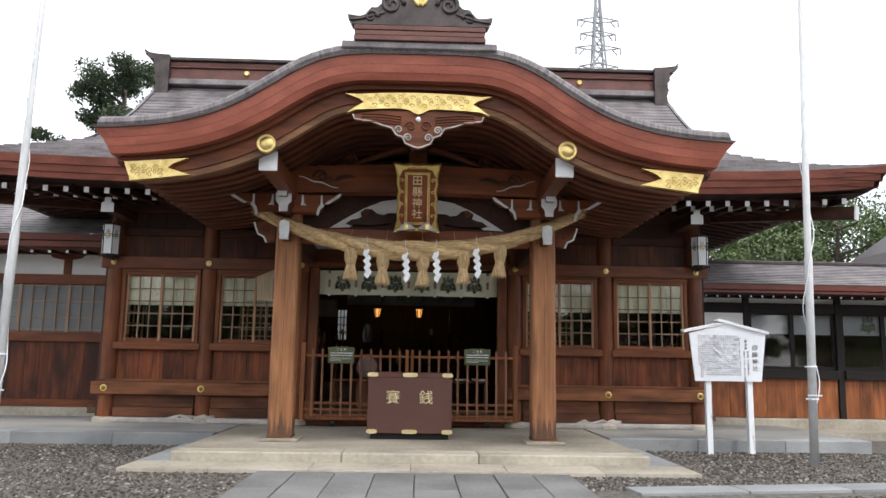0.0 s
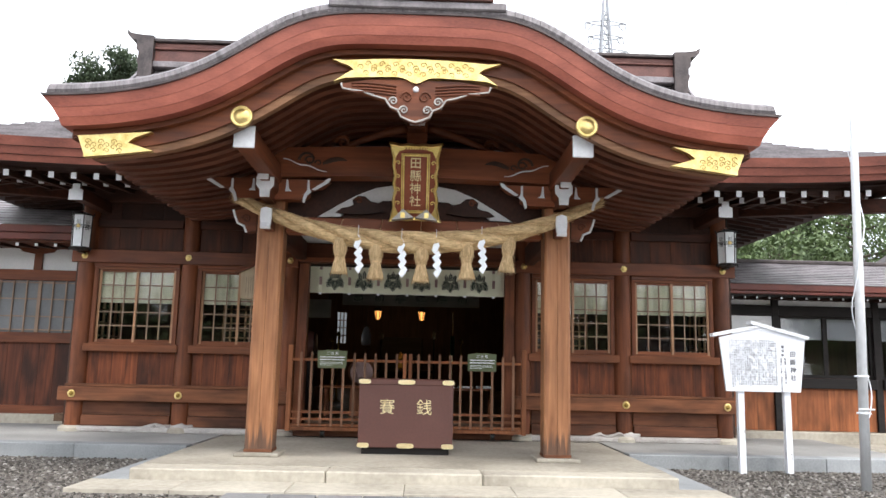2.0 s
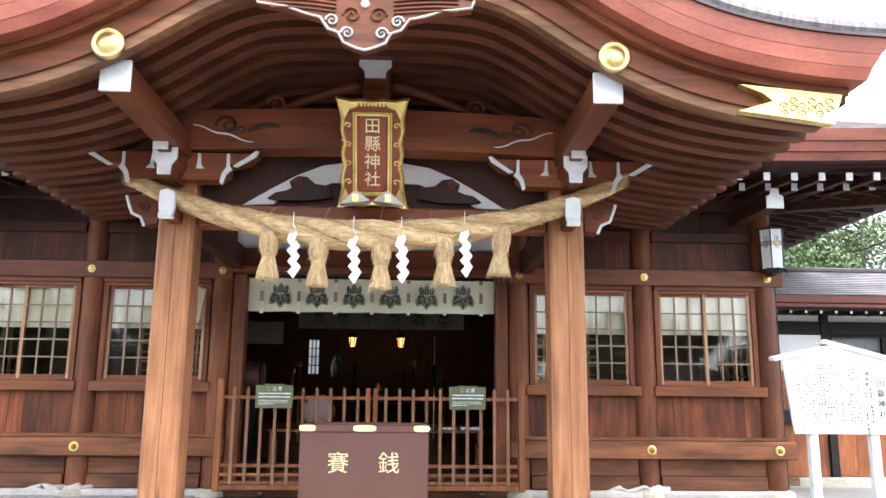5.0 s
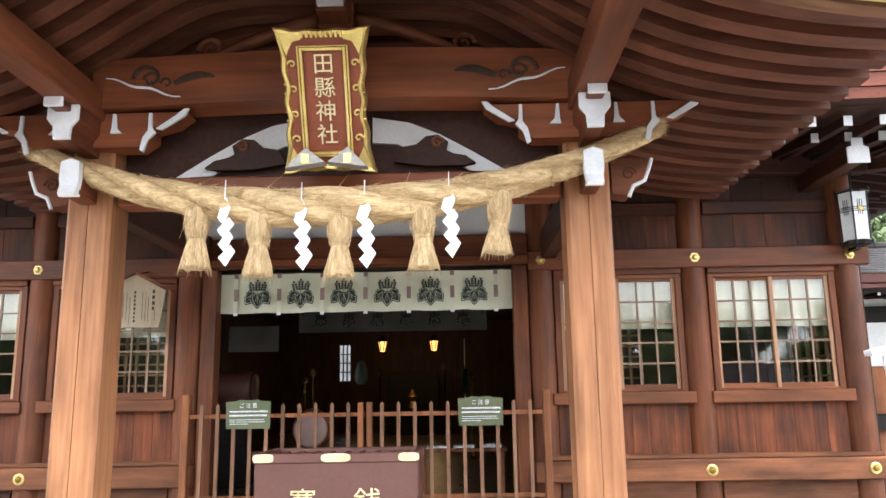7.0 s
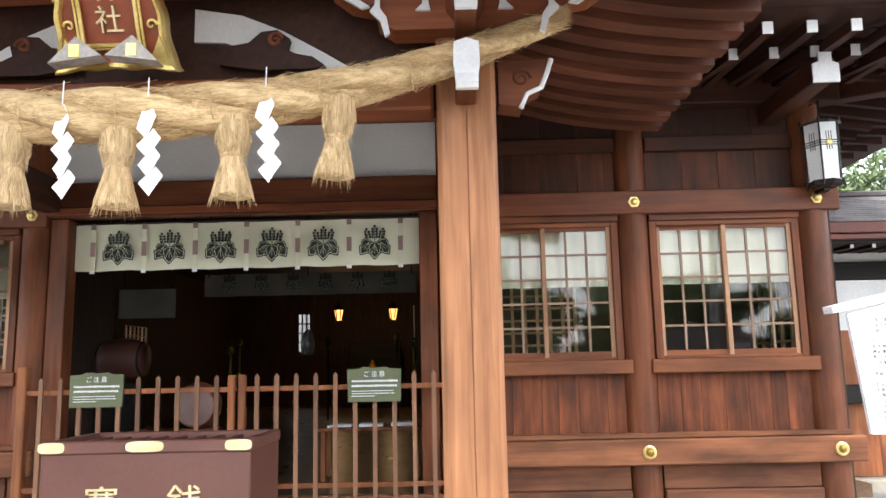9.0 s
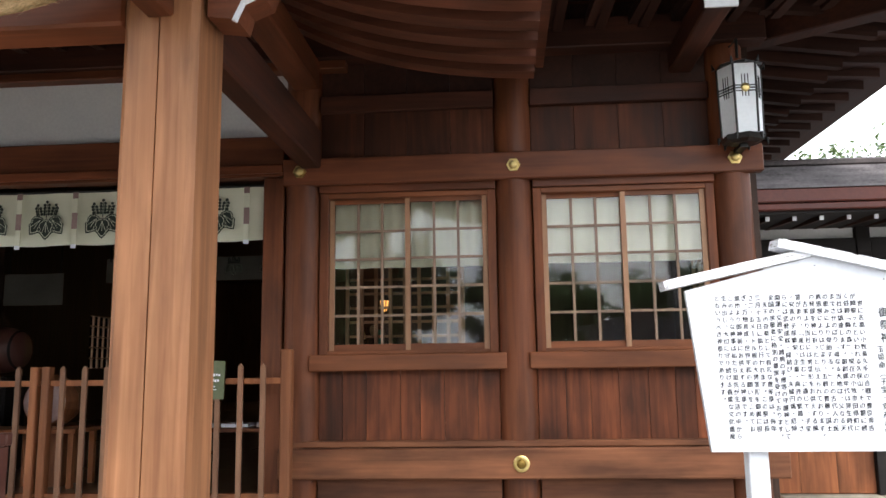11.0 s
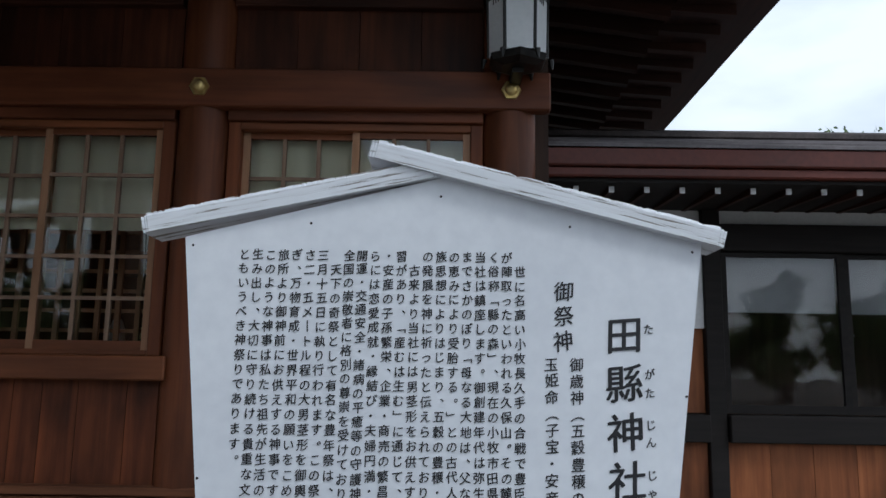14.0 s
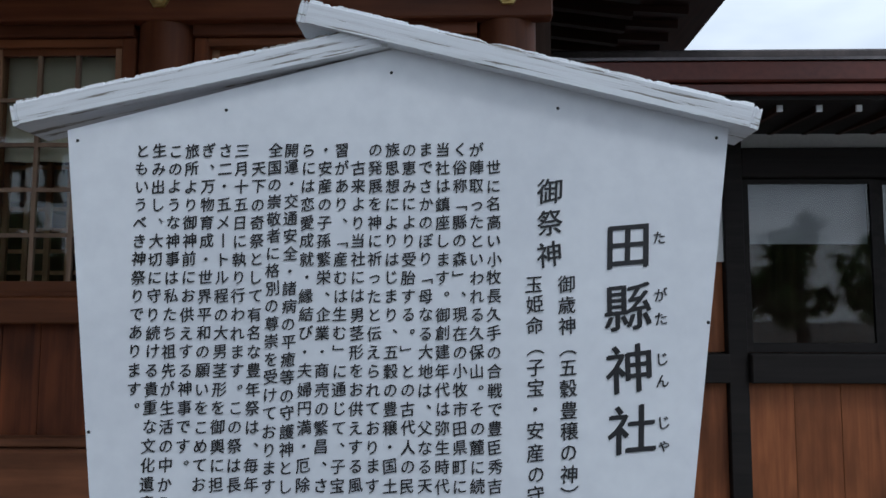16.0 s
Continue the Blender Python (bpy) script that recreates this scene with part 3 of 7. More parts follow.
def bay(x0, x1):
    """Planks, sill, foot boards and upper boards between two posts."""
    n = 7
    rr = random.Random(int(x0 * 100))
    cuts = sorted([x0] + [x0 + (x1 - x0) * (i + rr.uniform(-0.2, 0.2)) / n for i in range(1, n)] + [x1])
    for a, b in zip(cuts, cuts[1:]):
        part("plank", boxed(a + 0.002, b - 0.002, WALL_Y + 0.10, WALL_Y + 0.13 + rr.uniform(0, 0.004), 0.94, 1.49), PLANK, front)
    n = 4
    cuts = [x0 + (x1 - x0) * i / n for i in range(n + 1)]
    for a, b in zip(cuts, cuts[1:]):
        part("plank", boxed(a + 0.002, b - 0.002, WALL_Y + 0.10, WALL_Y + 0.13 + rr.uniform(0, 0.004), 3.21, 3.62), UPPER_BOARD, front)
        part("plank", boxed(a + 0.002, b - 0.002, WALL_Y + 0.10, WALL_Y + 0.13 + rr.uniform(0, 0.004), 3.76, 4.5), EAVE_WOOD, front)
    part("window_sill", boxed(x0 - 0.06, x1 + 0.06, WALL_Y - 0.02, WALL_Y + 0.14, 1.485, 1.615, bevel=0.008), SASHX, front)
    part("head_rail", boxed(x0, x1, WALL_Y + 0.03, WALL_Y + 0.16, 2.93, 2.992, bevel=0.004), BEAM_X, front)
    part("upper_rail", boxed(x0, x1, WALL_Y + 0.04, WALL_Y + 0.14, 3.62, 3.76, bevel=0.006), SHADED_X, front)
    part("foot_board", boxed(x0, x1, WALL_Y + 0.06, WALL_Y + 0.12, 0.44, 0.66, bevel=0.005), WEATHERED_DARK, front)
    part("foot_board", boxed(x0, x1, WALL_Y + 0.02, WALL_Y + 0.12, 0.26, 0.435, bevel=0.01), WEATHERED_DARK, front)
    part("base_mortar", boxed(x0 - 0.1, x1 + 0.1, WALL_Y - 0.06, WALL_Y + 0.2, 0.15, 0.255, bevel=0.03), MORTAR, front)


BAYS = [(-5.35, -3.89), (-3.59, -2.15), (2.18, 3.62), (3.92, 5.35)]
for a, b in BAYS:
    bay(a, b)
# mortar repairs at the foot of two posts
for cx in (-3.74, 3.77):
    for dx, dz, w, h in ((-0.20, 0.24, 0.42, 0.06), (0.06, 0.25, 0.18, 0.075)):
        bm = bmesh.new()
        bmesh.ops.create_icosphere(bm, subdivisions=3, radius=1.0, matrix=Matrix.Translation((cx + dx, WALL_Y + 0.01, dz)) @ Matrix.Diagonal((w, 0.055, h, 1)))
        for v in bm.verts:
            v.co += Vector((0.07, 0.03, 0.06)) * noise.noise(v.co * 9 + Vector((cx, dx, 3)))
        part("mortar_patch", bm, MORTAR, front, "pale mortar repair", smooth=True)

# door opening: jambs, head, white panel above
for x0, x1 in ((-1.85, -1.68), (1.71, 1.88)):
    part("door_jamb", boxed(x0, x1, WALL_Y + 0.04, WALL_Y + 0.24, 0.2, 3.075, bevel=0.008), COLUMN, front)
part("door_head", boxed(-1.86, 1.89, WALL_Y + 0.0, WALL_Y + 0.15, 3.08, 3.42, bevel=0.008), BEAM_X, front)
part("head_rail", boxed(-1.86, 1.89, WALL_Y - 0.03, WALL_Y - 0.002, 3.10, 3.17, bevel=0.006), BEAM_RED, front)
part("white_panel", boxed(-1.98, 2.01, WALL_Y + 0.10, WALL_Y + 0.14, 3.42, 4.0), PLASTER, front, "white plaster panel over the doorway")
part("panel_top_beam", boxed(-2.3, 2.4, WALL_Y - 0.02, WALL_Y + 0.16, 3.98, 4.3, bevel=0.008), BEAM_X, front)
part("door_sill", boxed(-1.86, 1.89, WALL_Y - 0.02, WALL_Y + 0.24, 0.16, 0.34, bevel=0.01), WEATHERED_DARK, front)
part("upper_wall", boxed(-5.6, 5.6, WALL_Y + 0.14, WALL_Y + 0.24, 4.3, 5.0), SOFFIT, front)


def window_unit(idx, x0, x1):
    """Two sliding sashes, each three lights wide and five high."""
    w = thing("window_%d" % idx, "timber lattice sliding window with clear glass panes", "window", kind="structure")
    z0, z1 = 1.615, 2.93
    y = WALL_Y + 0.06
    for a, b in ((x0, x0 + 0.07), (x1 - 0.07, x1)):
        part("window_frame", boxed(a, b, y, y + 0.11, z0, z1, bevel=0.005), COLUMN, w)
    part("window_frame", boxed(x0 + 0.07, x1 - 0.07, y, y + 0.11, z1 - 0.045, z1 - 0.002, bevel=0.004), SASHX, w)
    part("window_frame", boxed(x0 + 0.07, x1 - 0.07, y, y + 0.11, z0 + 0.002, z0 + 0.03, bevel=0.004), SASHX, w)
    xm = (x0 + x1) / 2
    for k, (a, b) in enumerate(((x0 + 0.072, xm + 0.02), (xm - 0.02, x1 - 0.072))):
        yy = y + 0.025 + 0.035 * (1 - k)
        s = part("sash", boxed(a, a + 0.04, yy, yy + 0.03, z0 + 0.03, z1 - 0.046), SASH, w)
        part("stile", boxed(b - 0.04, b, yy, yy + 0.03, z0 + 0.03, z1 - 0.046), SASH, s)
        zb, zt = z0 + 0.03, z1 - 0.046
        part("rail", boxed(a + 0.04, b - 0.04, yy, yy + 0.03, zt - 0.035, zt), SASHX, s)
        part("rail", boxed(a + 0.04, b - 0.04, yy, yy + 0.03, zb, zb + 0.05), SASHX, s)
        for q in range(1, 3):
            xx = a + 0.04 + (b - a - 0.08) * q / 3
            part("glazing_bar", boxed(xx - 0.0105, xx + 0.0105, yy + 0.003, yy + 0.027, zb + 0.05, zt - 0.035), BAR, s)
        for q in range(1, 5):
            zz = zb + 0.05 + (zt - zb - 0.085) * q / 5
            part("glazing_bar", boxed(a + 0.04, b - 0.04, yy + 0.005, yy + 0.025, zz - 0.0100, zz + 0.0100), BAR, s)
        g = part("pane", boxed(a + 0.03, b - 0.03, yy + 0.012, yy + 0.016, zb + 0.03, zt - 0.02), GLASS, s)
        g.visible_shadow = False
    return w


for i, (a, b) in enumerate(BAYS):
    window_unit(i + 1, a, b)
    # pleated cloth hung inside the top of each window
    bm = bmesh.new()
    cols = [a + 0.05 + (b - a - 0.1) * k / 60 for k in range(61)]
    rows_ = [2.32 + 0.006 * (i % 2), 2.6, 2.92]
    surface(bm, [[(x, WALL_Y + 0.195 + 0.010 * math.sin(x * 38) * (1.4 - (z - 2.3)), z) for x in cols] for z in rows_])
    tagged(part("window_curtain", bm, CLOTH_GREEN, smooth=True), "short pale green cloth curtain hung inside the window", "curtain", "window curtains")
    part("curtain_rod", tube(bmesh.new(), [(a + 0.02, WALL_Y + 0.195, 2.925), (b - 0.02, WALL_Y + 0.195, 2.925)], 0.008, 8), LANTERN_BLACK, bpy.data.objects["window_curtain" if i == 0 else "window_curtain.%03d" % i])

# ---- porch roof with the undulating gable ----
def arch(d):
    """Height of the porch roof's edge at a distance d from its middle."""
    d = abs(d)
    return 4.095 + 1.11 / (1 + (d / 2.02) ** 4.6) + 0.02 * max(0, d - 3.2) ** 2


def arch_off(d, t):
    """The point a thickness t under the edge curve, square to it."""
    h = 1e-3
    s = (arch(d + h) - arch(d - h)) / (2 * h)
    k = math.sqrt(1 + s * s)
    return d + t * s / k, arch(d) - t / k


HALF = 3.95
PORCH_Y0, PORCH_Y1 = 9.30, 14.2
DS = [-HALF + 2 * HALF * i / 96 for i in range(97)]
porch_roof = thing("porch_roof", "grey copper porch roof with an undulating gable and red edge", "roof", kind="structure")


def arch_band(t0, t1, y0, y1, half=HALF, n=96, skew=0.0, half1=None):
    """A slab that follows the gable curve between two depths under it."""
    bm = bmesh.new()
    half1 = half1 or half
    rows_ = []
    for t, y, hf in ((t0, y0, half), (t1, y0 + skew, half1), (t1, y1, half1), (t0, y1, half), (t0, y0, half)):
        rows_.append([(CX + arch_off(d, t)[0], y, arch_off(d, t)[1]) for d in [-hf + 2 * hf * i / n for i in range(n + 1)]])
    surface(bm, rows_)
    for end in (0, -1):
        bm.faces.new([bm.verts.new(r[end]) for r in rows_[:4]])
    bmesh.ops.remove_doubles(bm, verts=bm.verts, dist=1e-4)
    bmesh.ops.recalc_face_normals(bm, faces=bm.faces)
    return bm


# shingle courses over the arch: each laps the one below
bm = bmesh.new()
courses = 44
for i in range(courses):
    for side in (-1, 1):
        d0, d1 = HALF * i / courses * side, HALF * (i + 1) / courses * side
        pts = []
        for d, t in ((d0, -0.075), (d1, -0.095), (d1, -0.06)):
            px, pz = arch_off(d, t)
            pts.append((px + CX, pz))
        surface(bm, [[(pts[k][0], y, pts[k][1] - q) for y, q in ((9.27, 0.07), (9.30, 0.02), (9.42, 0.0), (PORCH_Y1, -0.1))] for k in range(3)])
part("shingles", bm, SHINGLE, porch_roof)
# separate shingles that roll over the front edge, their joints aslant
N_EDGE = 88
edge_bm = bmesh.new()
edge_prof = [(9.270, 0.0), (9.252, 0.035), (9.262, 0.085), (9.300, 0.118), (9.40, 0.135), (9.56, 0.14), (9.56, 0.0)]
edge_rows = [[(sx * 0.5 + 0.45 * z / 0.14 * 0.9, y, z) for y, z in edge_prof] for sx in (-0.985, 0.985)]
for q in range(len(edge_prof)):
    r = (q + 1) % len(edge_prof)
    edge_bm.faces.new([edge_bm.verts.new(p) for p in (edge_rows[0][q], edge_rows[1][q], edge_rows[1][r], edge_rows[0][r])])
for row in edge_rows:
    edge_bm.faces.new([edge_bm.verts.new(p) for p in row])
bmesh.ops.remove_doubles(edge_bm, verts=edge_bm.verts, dist=1e-5)
bmesh.ops.recalc_face_normals(edge_bm, faces=edge_bm.faces)
edge_me = bpy.data.meshes.new("shingle")
edge_bm.to_mesh(edge_me)
edge_bm.free()
edge_me.materials.append(SHINGLE)
for i in range(N_EDGE):
    d = -HALF + 2 * HALF * (i + 0.5) / N_EDGE
    h = 1e-3
    ang = math.atan((arch(d + h) - arch(d - h)) / (2 * h))
    w = 2 * HALF / N_EDGE * math.sqrt(1 + math.tan(ang) ** 2)
    px, pz = arch_off(d, -0.004)
    side = 1 if d < 0 else -1
    piece("shingle", edge_me, porch_roof, Matrix.Translation((px + CX, 0, pz)) @ Matrix.Rotation(-ang, 4, "Y") @ Matrix.Diagonal((side * w, 1, 1, 1)))
part("edge_line", arch_band(-0.005, 0.02, 9.262, 9.5, HALF + 0.07, half1=HALF + 0.05), BRONZE, porch_roof)
part("edge_band", arch_band(0.02, 0.14, 9.285, 9.75, HALF + 0.05, skew=0.02, half1=HALF - 0.05), COPPER_RED, porch_roof, "red-brown copper roof edge")
part("edge_band", arch_band(0.1415, 0.245, 9.308, 9.75, HALF - 0.05, skew=0.02, half1=HALF - 0.11), COPPER_RED, porch_roof, "red-brown copper roof edge")
part("edge_band", arch_band(0.2465, 0.335, 9.331, 9.75, HALF - 0.11, skew=0.03, half1=HALF - 0.14), COPPER_RED, porch_roof, "red-brown copper roof edge")
part("edge_shadow_board", arch_band(0.34, 0.40, 9.50, 9.80, HALF - 0.2), BARGE, porch_roof)
part("bargeboard", arch_band(0.40, 0.56, 9.58, 9.70, HALF - 0.24, half1=HALF - 0.34), BARGE, porch_roof, "brown timber bargeboard")
part("bargeboard_lip", arch_band(0.545, 0.645, 9.61, 9.72, HALF - 0.36), WORN_LIP, porch_roof)
part("roof_deck", arch_band(0.30, 0.36, 9.76, PORCH_Y1, HALF - 0.08), SOFFIT, porch_roof)
# arched ribs under the deck
for i in range(15):
    y = 9.98 + i * 0.285
    part("rib", arch_band(0.36, 0.48, y, y + 0.145, HALF - 0.15, 48), PORCH_RIB, porch_roof)

# ridge ornament over the gable
ridge_orn = thing("ridge_ornament", "dark bronze scrolled ridge-end ornament with a gilt crest", "roof ornament")
zt = arch(0) + 0.09
part("plinth", boxed(CX - 0.98, CX + 0.98, 9.22, 10.2, zt - 0.06, zt + 0.035, bevel=0.015), SHINGLE, ridge_orn)
for k in range(3):
    part("plinth", boxed(CX - 0.83 + 0.012 * (k % 2), CX + 0.83 - 0.012 * (k % 2), 9.19 + 0.008 * (k % 2), 14.0, zt + 0.036 + 0.068 * k, zt + 0.102 + 0.068 * k, bevel=0.008), RIDGE_RED, ridge_orn)


def orn_height(u):
    u = abs(u)
    return 0.06 + 0.42 / (1 + (u / 0.50) ** 5) + 0.20 * math.exp(-((u - 0.18) / 0.16) ** 2) + 0.06 * math.exp(-((u - 0.62) / 0.05) ** 2) + 0.05 * max(0, u - 0.75) / 0.17


zz = zt + 0.245
us = [-0.92 + 1.84 * i / 72 for i in range(73)]
prof = [(CX + u, zz + orn_height(u)) for u in us] + [(CX + 0.86, zz), (CX - 0.86, zz)]
body = part("ornament_body", prism(bmesh.new(), prof, 9.20, 9.36), BRONZE, ridge_orn)
part("ornament_tail", prism(bmesh.new(), [(CX - 0.45, zz), (CX - 0.4, zz + 0.35), (CX - 0.15, zz + 0.48), (CX + 0.15, zz + 0.48), (CX + 0.4, zz + 0.35), (CX + 0.45, zz)], 9.36, 14.0), BRONZE, ridge_orn)


def scroll(x, y, z, r, turn, side, thick):
    """A spiral raised on a face that looks to -y."""
    pts, rad = [], []
    for i in range(30):
        a = turn * 2 * math.pi * i / 29
        rr = r * (1 - 0.86 * i / 29)
        pts.append((x + side * rr * math.cos(a), y, z + rr * math.sin(a)))
        rad.append(thick * (1 - 0.5 * i / 29))
    return pts, rad


for side in (-1, 1):
    pts, rad = scroll(CX + side * 0.36, 9.195, zz + 0.27, 0.15, 1.6, -side, 0.032)
    part("scroll", tube(bmesh.new(), pts, rad, 8), BRONZE, ridge_orn, smooth=True)
    pts, rad = scroll(CX + side * 0.62, 9.195, zz + 0.10, 0.085, 1.3, -side, 0.022)
    part("scroll", tube(bmesh.new(), pts, rad, 8), BRONZE, ridge_orn, smooth=True)
    part("wave", tube(bmesh.new(), [(CX + side * (0.45 + 0.45 * k / 8), 9.195, zz + 0.16 - 0.11 * math.sin(k / 8 * 1.4)) for k in range(9)], 0.018, 8), BRONZE, ridge_orn, smooth=True)
for q in (-1, 0, 1):
    lf = bmesh.new()
    bmesh.ops.create_icosphere(lf, subdivisions=2, radius=1, matrix=Matrix.Translation((CX + q * 0.055, 9.19, zz + 0.33 - 0.015 * abs(q))) @ Matrix.Rotation(q * 0.45, 4, "Y") @ Matrix.Diagonal((0.032, 0.02, 0.08, 1)))
    part("crest_leaf", lf, GOLD, ridge_orn, "gilt crest leaf", smooth=True)

# ---- main roof: hipped skirt below a gable ----
EAVE_Y, EAVE_X, VERGE_X, RIDGE_Y = 12.45, 8.12, 5.95, 17.7


def side_edge(y):
    """How far out the side eaves reach: they flare towards the front corner."""
    return 7.62 + (EAVE_X - 7.62) * max(0.0, 1 - (y - EAVE_Y) / 3.2) ** 2


def slope(d):
    return 4.56 + 0.36 * d + 0.048 * d * d


def corner_lift(x):
    return 0.20 * (min(abs(x), EAVE_X) / EAVE_X) ** 5


main_roof = thing("main_roof", "grey copper hip-and-gable main roof with red eaves edge", "roof", kind="structure")
bm = bmesh.new()
STEP = 0.16
nrow = round((RIDGE_Y - EAVE_Y) / STEP)
for i in range(nrow):
    d0, d1 = i * STEP, (i + 1) * STEP
    lim = EAVE_X - d0 if d0 < EAVE_X - VERGE_X else VERGE_X + 0.1 * max(0, 1 - (d0 - 2.2) / 1.5) ** 2
    xs = [-lim + 2 * lim * k / 40 for k in range(41)]
    rows_ = [[(x, EAVE_Y + d, slope(d) + lift + corner_lift(x) * max(0, 1 - d / 2.0)) for x in xs] for d, lift in ((d0, 0.0), (d0, 0.028), (d1, 0.0))]
    surface(bm, rows_)
for side in (-1, 1):      # side skirts
    for i in range(11):
        d0, d1 = i * STEP, (i + 1) * STEP
        ys = [EAVE_Y + d0 + (22.0 - EAVE_Y) * k / 30 for k in range(31)]
        surface(bm, [[(side * (side_edge(max(y, EAVE_Y + d)) - d), max(y, EAVE_Y + d), slope(d) + lift + 0.20 * max(0, 1 - (y - EAVE_Y) / 4) ** 5 * max(0, 1 - d / 2.0)) for y in ys] for d, lift in ((d0, 0.0), (d0, 0.028), (d1, 0.0))])
part("shingles", bm, SHINGLE, main_roof)
# far slope and gable ends
bm = bmesh.new()
surface(bm, [[(x, RIDGE_Y + (RIDGE_Y - EAVE_Y - d), slope(d)) for x in (-VERGE_X, VERGE_X)] for d in (1.5, 3, 4.2, 5.25)])
for side in (-1, 1):
    bm.faces.new([bm.verts.new((side * (VERGE_X - 0.3), y, z)) for y, z in ((RIDGE_Y - 3.2, 5.2), (RIDGE_Y, 7.7), (RIDGE_Y + 3.2, 5.2))])
part("gable_back", bm, SHINGLE, main_roof)
for side in (-1, 1):      # thick verge along each gable edge
    rows_ = []
    for k in range(21):
        d = 2.0 + (RIDGE_Y - EAVE_Y - 2.0) * k / 20
        xx = side * (VERGE_X + 0.1 * max(0, 1 - (d - 2.2) / 1.5) ** 2)
        z = slope(d)
        rows_.append([(xx, EAVE_Y + d, z + 0.05), (xx + side * 0.09, EAVE_Y + d, z + 0.02), (xx + side * 0.05, EAVE_Y + d, z - 0.22), (xx - side * 0.06, EAVE_Y + d, z - 0.22)])
    vb = bmesh.new()
    surface(vb, rows_)
    part("verge", vb, SHINGLE, main_roof)
# ridge
for k, (z0, z1, grow, mt) in enumerate(((7.60, 7.74, 0.10, SHINGLE), (7.74, 8.02, 0.0, RIDGE_RED), (8.02, 8.07, 0.05, RIDGE_RED), (8.07, 8.18, 0.02, RIDGE_RED), (8.18, 8.26, 0.10, BRONZE))):
    part("ridge", boxed(-5.85, 5.85, RIDGE_Y - 0.35 - grow, RIDGE_Y + 0.35 + grow, z0, z1 - 0.002, bevel=0.015), mt, main_roof)
for x in (-3.9, 3.9):
    part("ridge_stud", lathe(bmesh.new(), [(0.07, 0), (0.05, 0.03)], (x, RIDGE_Y - 0.37, 7.92), (0, -1, 0), 16), GOLD, main_roof, "gilt stud")
for side in (-1, 1):
    e = [(5.66, 7.36), (5.66, 8.29), (5.95, 8.31), (6.14, 8.34), (6.25, 8.42), (6.22, 8.29), (6.12, 8.20), (6.02, 8.18), (6.02, 7.97), (5.97, 7.93), (5.97, 7.80), (6.0, 7.76), (5.95, 7.60), (5.97, 7.36)]
    part("ridge_end", prism(bmesh.new(), [(side * a, b) for a, b in e], RIDGE_Y - 0.5, RIDGE_Y + 0.5), BRONZE, main_roof, "dark bronze ridge end")

# eaves: red layered edge, then two rows of rafters with white tips
for k, (dz0, dz1, dy) in enumerate(((0.0, -0.14, 0.0), (-0.145, -0.26, 0.05), (-0.265, -0.36, 0.10))):
    bm = bmesh.new()
    xs = [-EAVE_X + 2 * EAVE_X * q / 60 for q in range(61)]
    f = [(x * (1 - 0.012 * k), EAVE_Y + dy, slope(0) + corner_lift(x)) for x in xs]
    surface(bm, [[(x, y, z + dz0) for x, y, z in f], [(x, y + 0.03, z + dz1) for x, y, z in f]])
    # undersides of the bands take the shade-dark wood instead of copper
    under = bmesh.new()
    surface(under, [[(x, y + 0.03, z + dz1) for x, y, z in f], [(x, y + 0.55, z + dz1) for x, y, z in f]])
    for side in (-1, 1):
        f2 = [(side * (side_edge(EAVE_Y + (21 - EAVE_Y) * q / 24) - dy), EAVE_Y + dy + (21 - EAVE_Y) * q / 24, slope(0) + 0.20 * max(0, 1 - (21 - EAVE_Y) * q / 24 / 4) ** 5) for q in range(25)]
        surface(bm, [[(x, y, z + dz0) for x, y, z in f2], [(x - side * 0.03, y, z + dz1) for x, y, z in f2]])
        surface(under, [[(x - side * 0.03, y, z + dz1) for x, y, z in f2], [(x - side * 0.75, y, z + dz1) for x, y, z in f2]])
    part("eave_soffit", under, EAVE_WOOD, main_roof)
    bmesh.ops.recalc_face_normals(bm, faces=bm.faces)
    part("eave_band", bm, MAIN_RED, main_roof, "red-brown copper eaves edge")
# boards above the rafters, near black to carry the eaves' shade in their colour
bm = bmesh.new()
surface(bm, [[(x, y, z + corner_lift(x) * 0.8) for x in [-7.9 + 15.8 * q / 30 for q in range(31)]] for y, z in ((12.75, 4.20), (13.45, 4.26), (15.0, 4.62))])
for side in (-1, 1):
    surface(bm, [[(side * x, y, z) for y in (12.9, 14, 16, 18, 21)] for x, z in ((7.35, 4.22), (6.9, 4.28), (5.4, 4.6))])
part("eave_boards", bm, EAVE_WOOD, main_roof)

raf_up = boxed(-0.038, 0.038, 0.012, 1.5, -0.045, 0.045)
tip_up = boxed(-0.040, 0.040, -0.004, 0.012, -0.047, 0.047)
up_me, tip_me = bpy.data.meshes.new("rafter"), bpy.data.meshes.new("rafter_tip")
raf_up.to_mesh(up_me), tip_up.to_mesh(tip_me)
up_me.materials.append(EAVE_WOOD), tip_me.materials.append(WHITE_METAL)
for i in range(45):
    x = -7.479 + i * 0.342
    for y, z, rx in ((12.88, 4.10, 4), (13.42, 4.115, 8)):
        if y < 13 and abs(x - CX) < 2.6:
            continue
        r = piece("rafter", up_me, main_roof, pose(x - (0.0 if y < 13 else 0.07), y, z + corner_lift(x) * 0.8, rx))
        piece("rafter_tip", tip_me, r)
for side in (-1, 1):
    for i in range(24):
        y = 13.0 + i * 0.329
        for x, z, rx in ((7.22, 4.16, 4), (6.75, 4.14, 8)):
            piece("rafter", up_me, main_roof, pose(side * x, y, z, 0, 0, 90 * side) @ pose(0, 0, 0, rx))
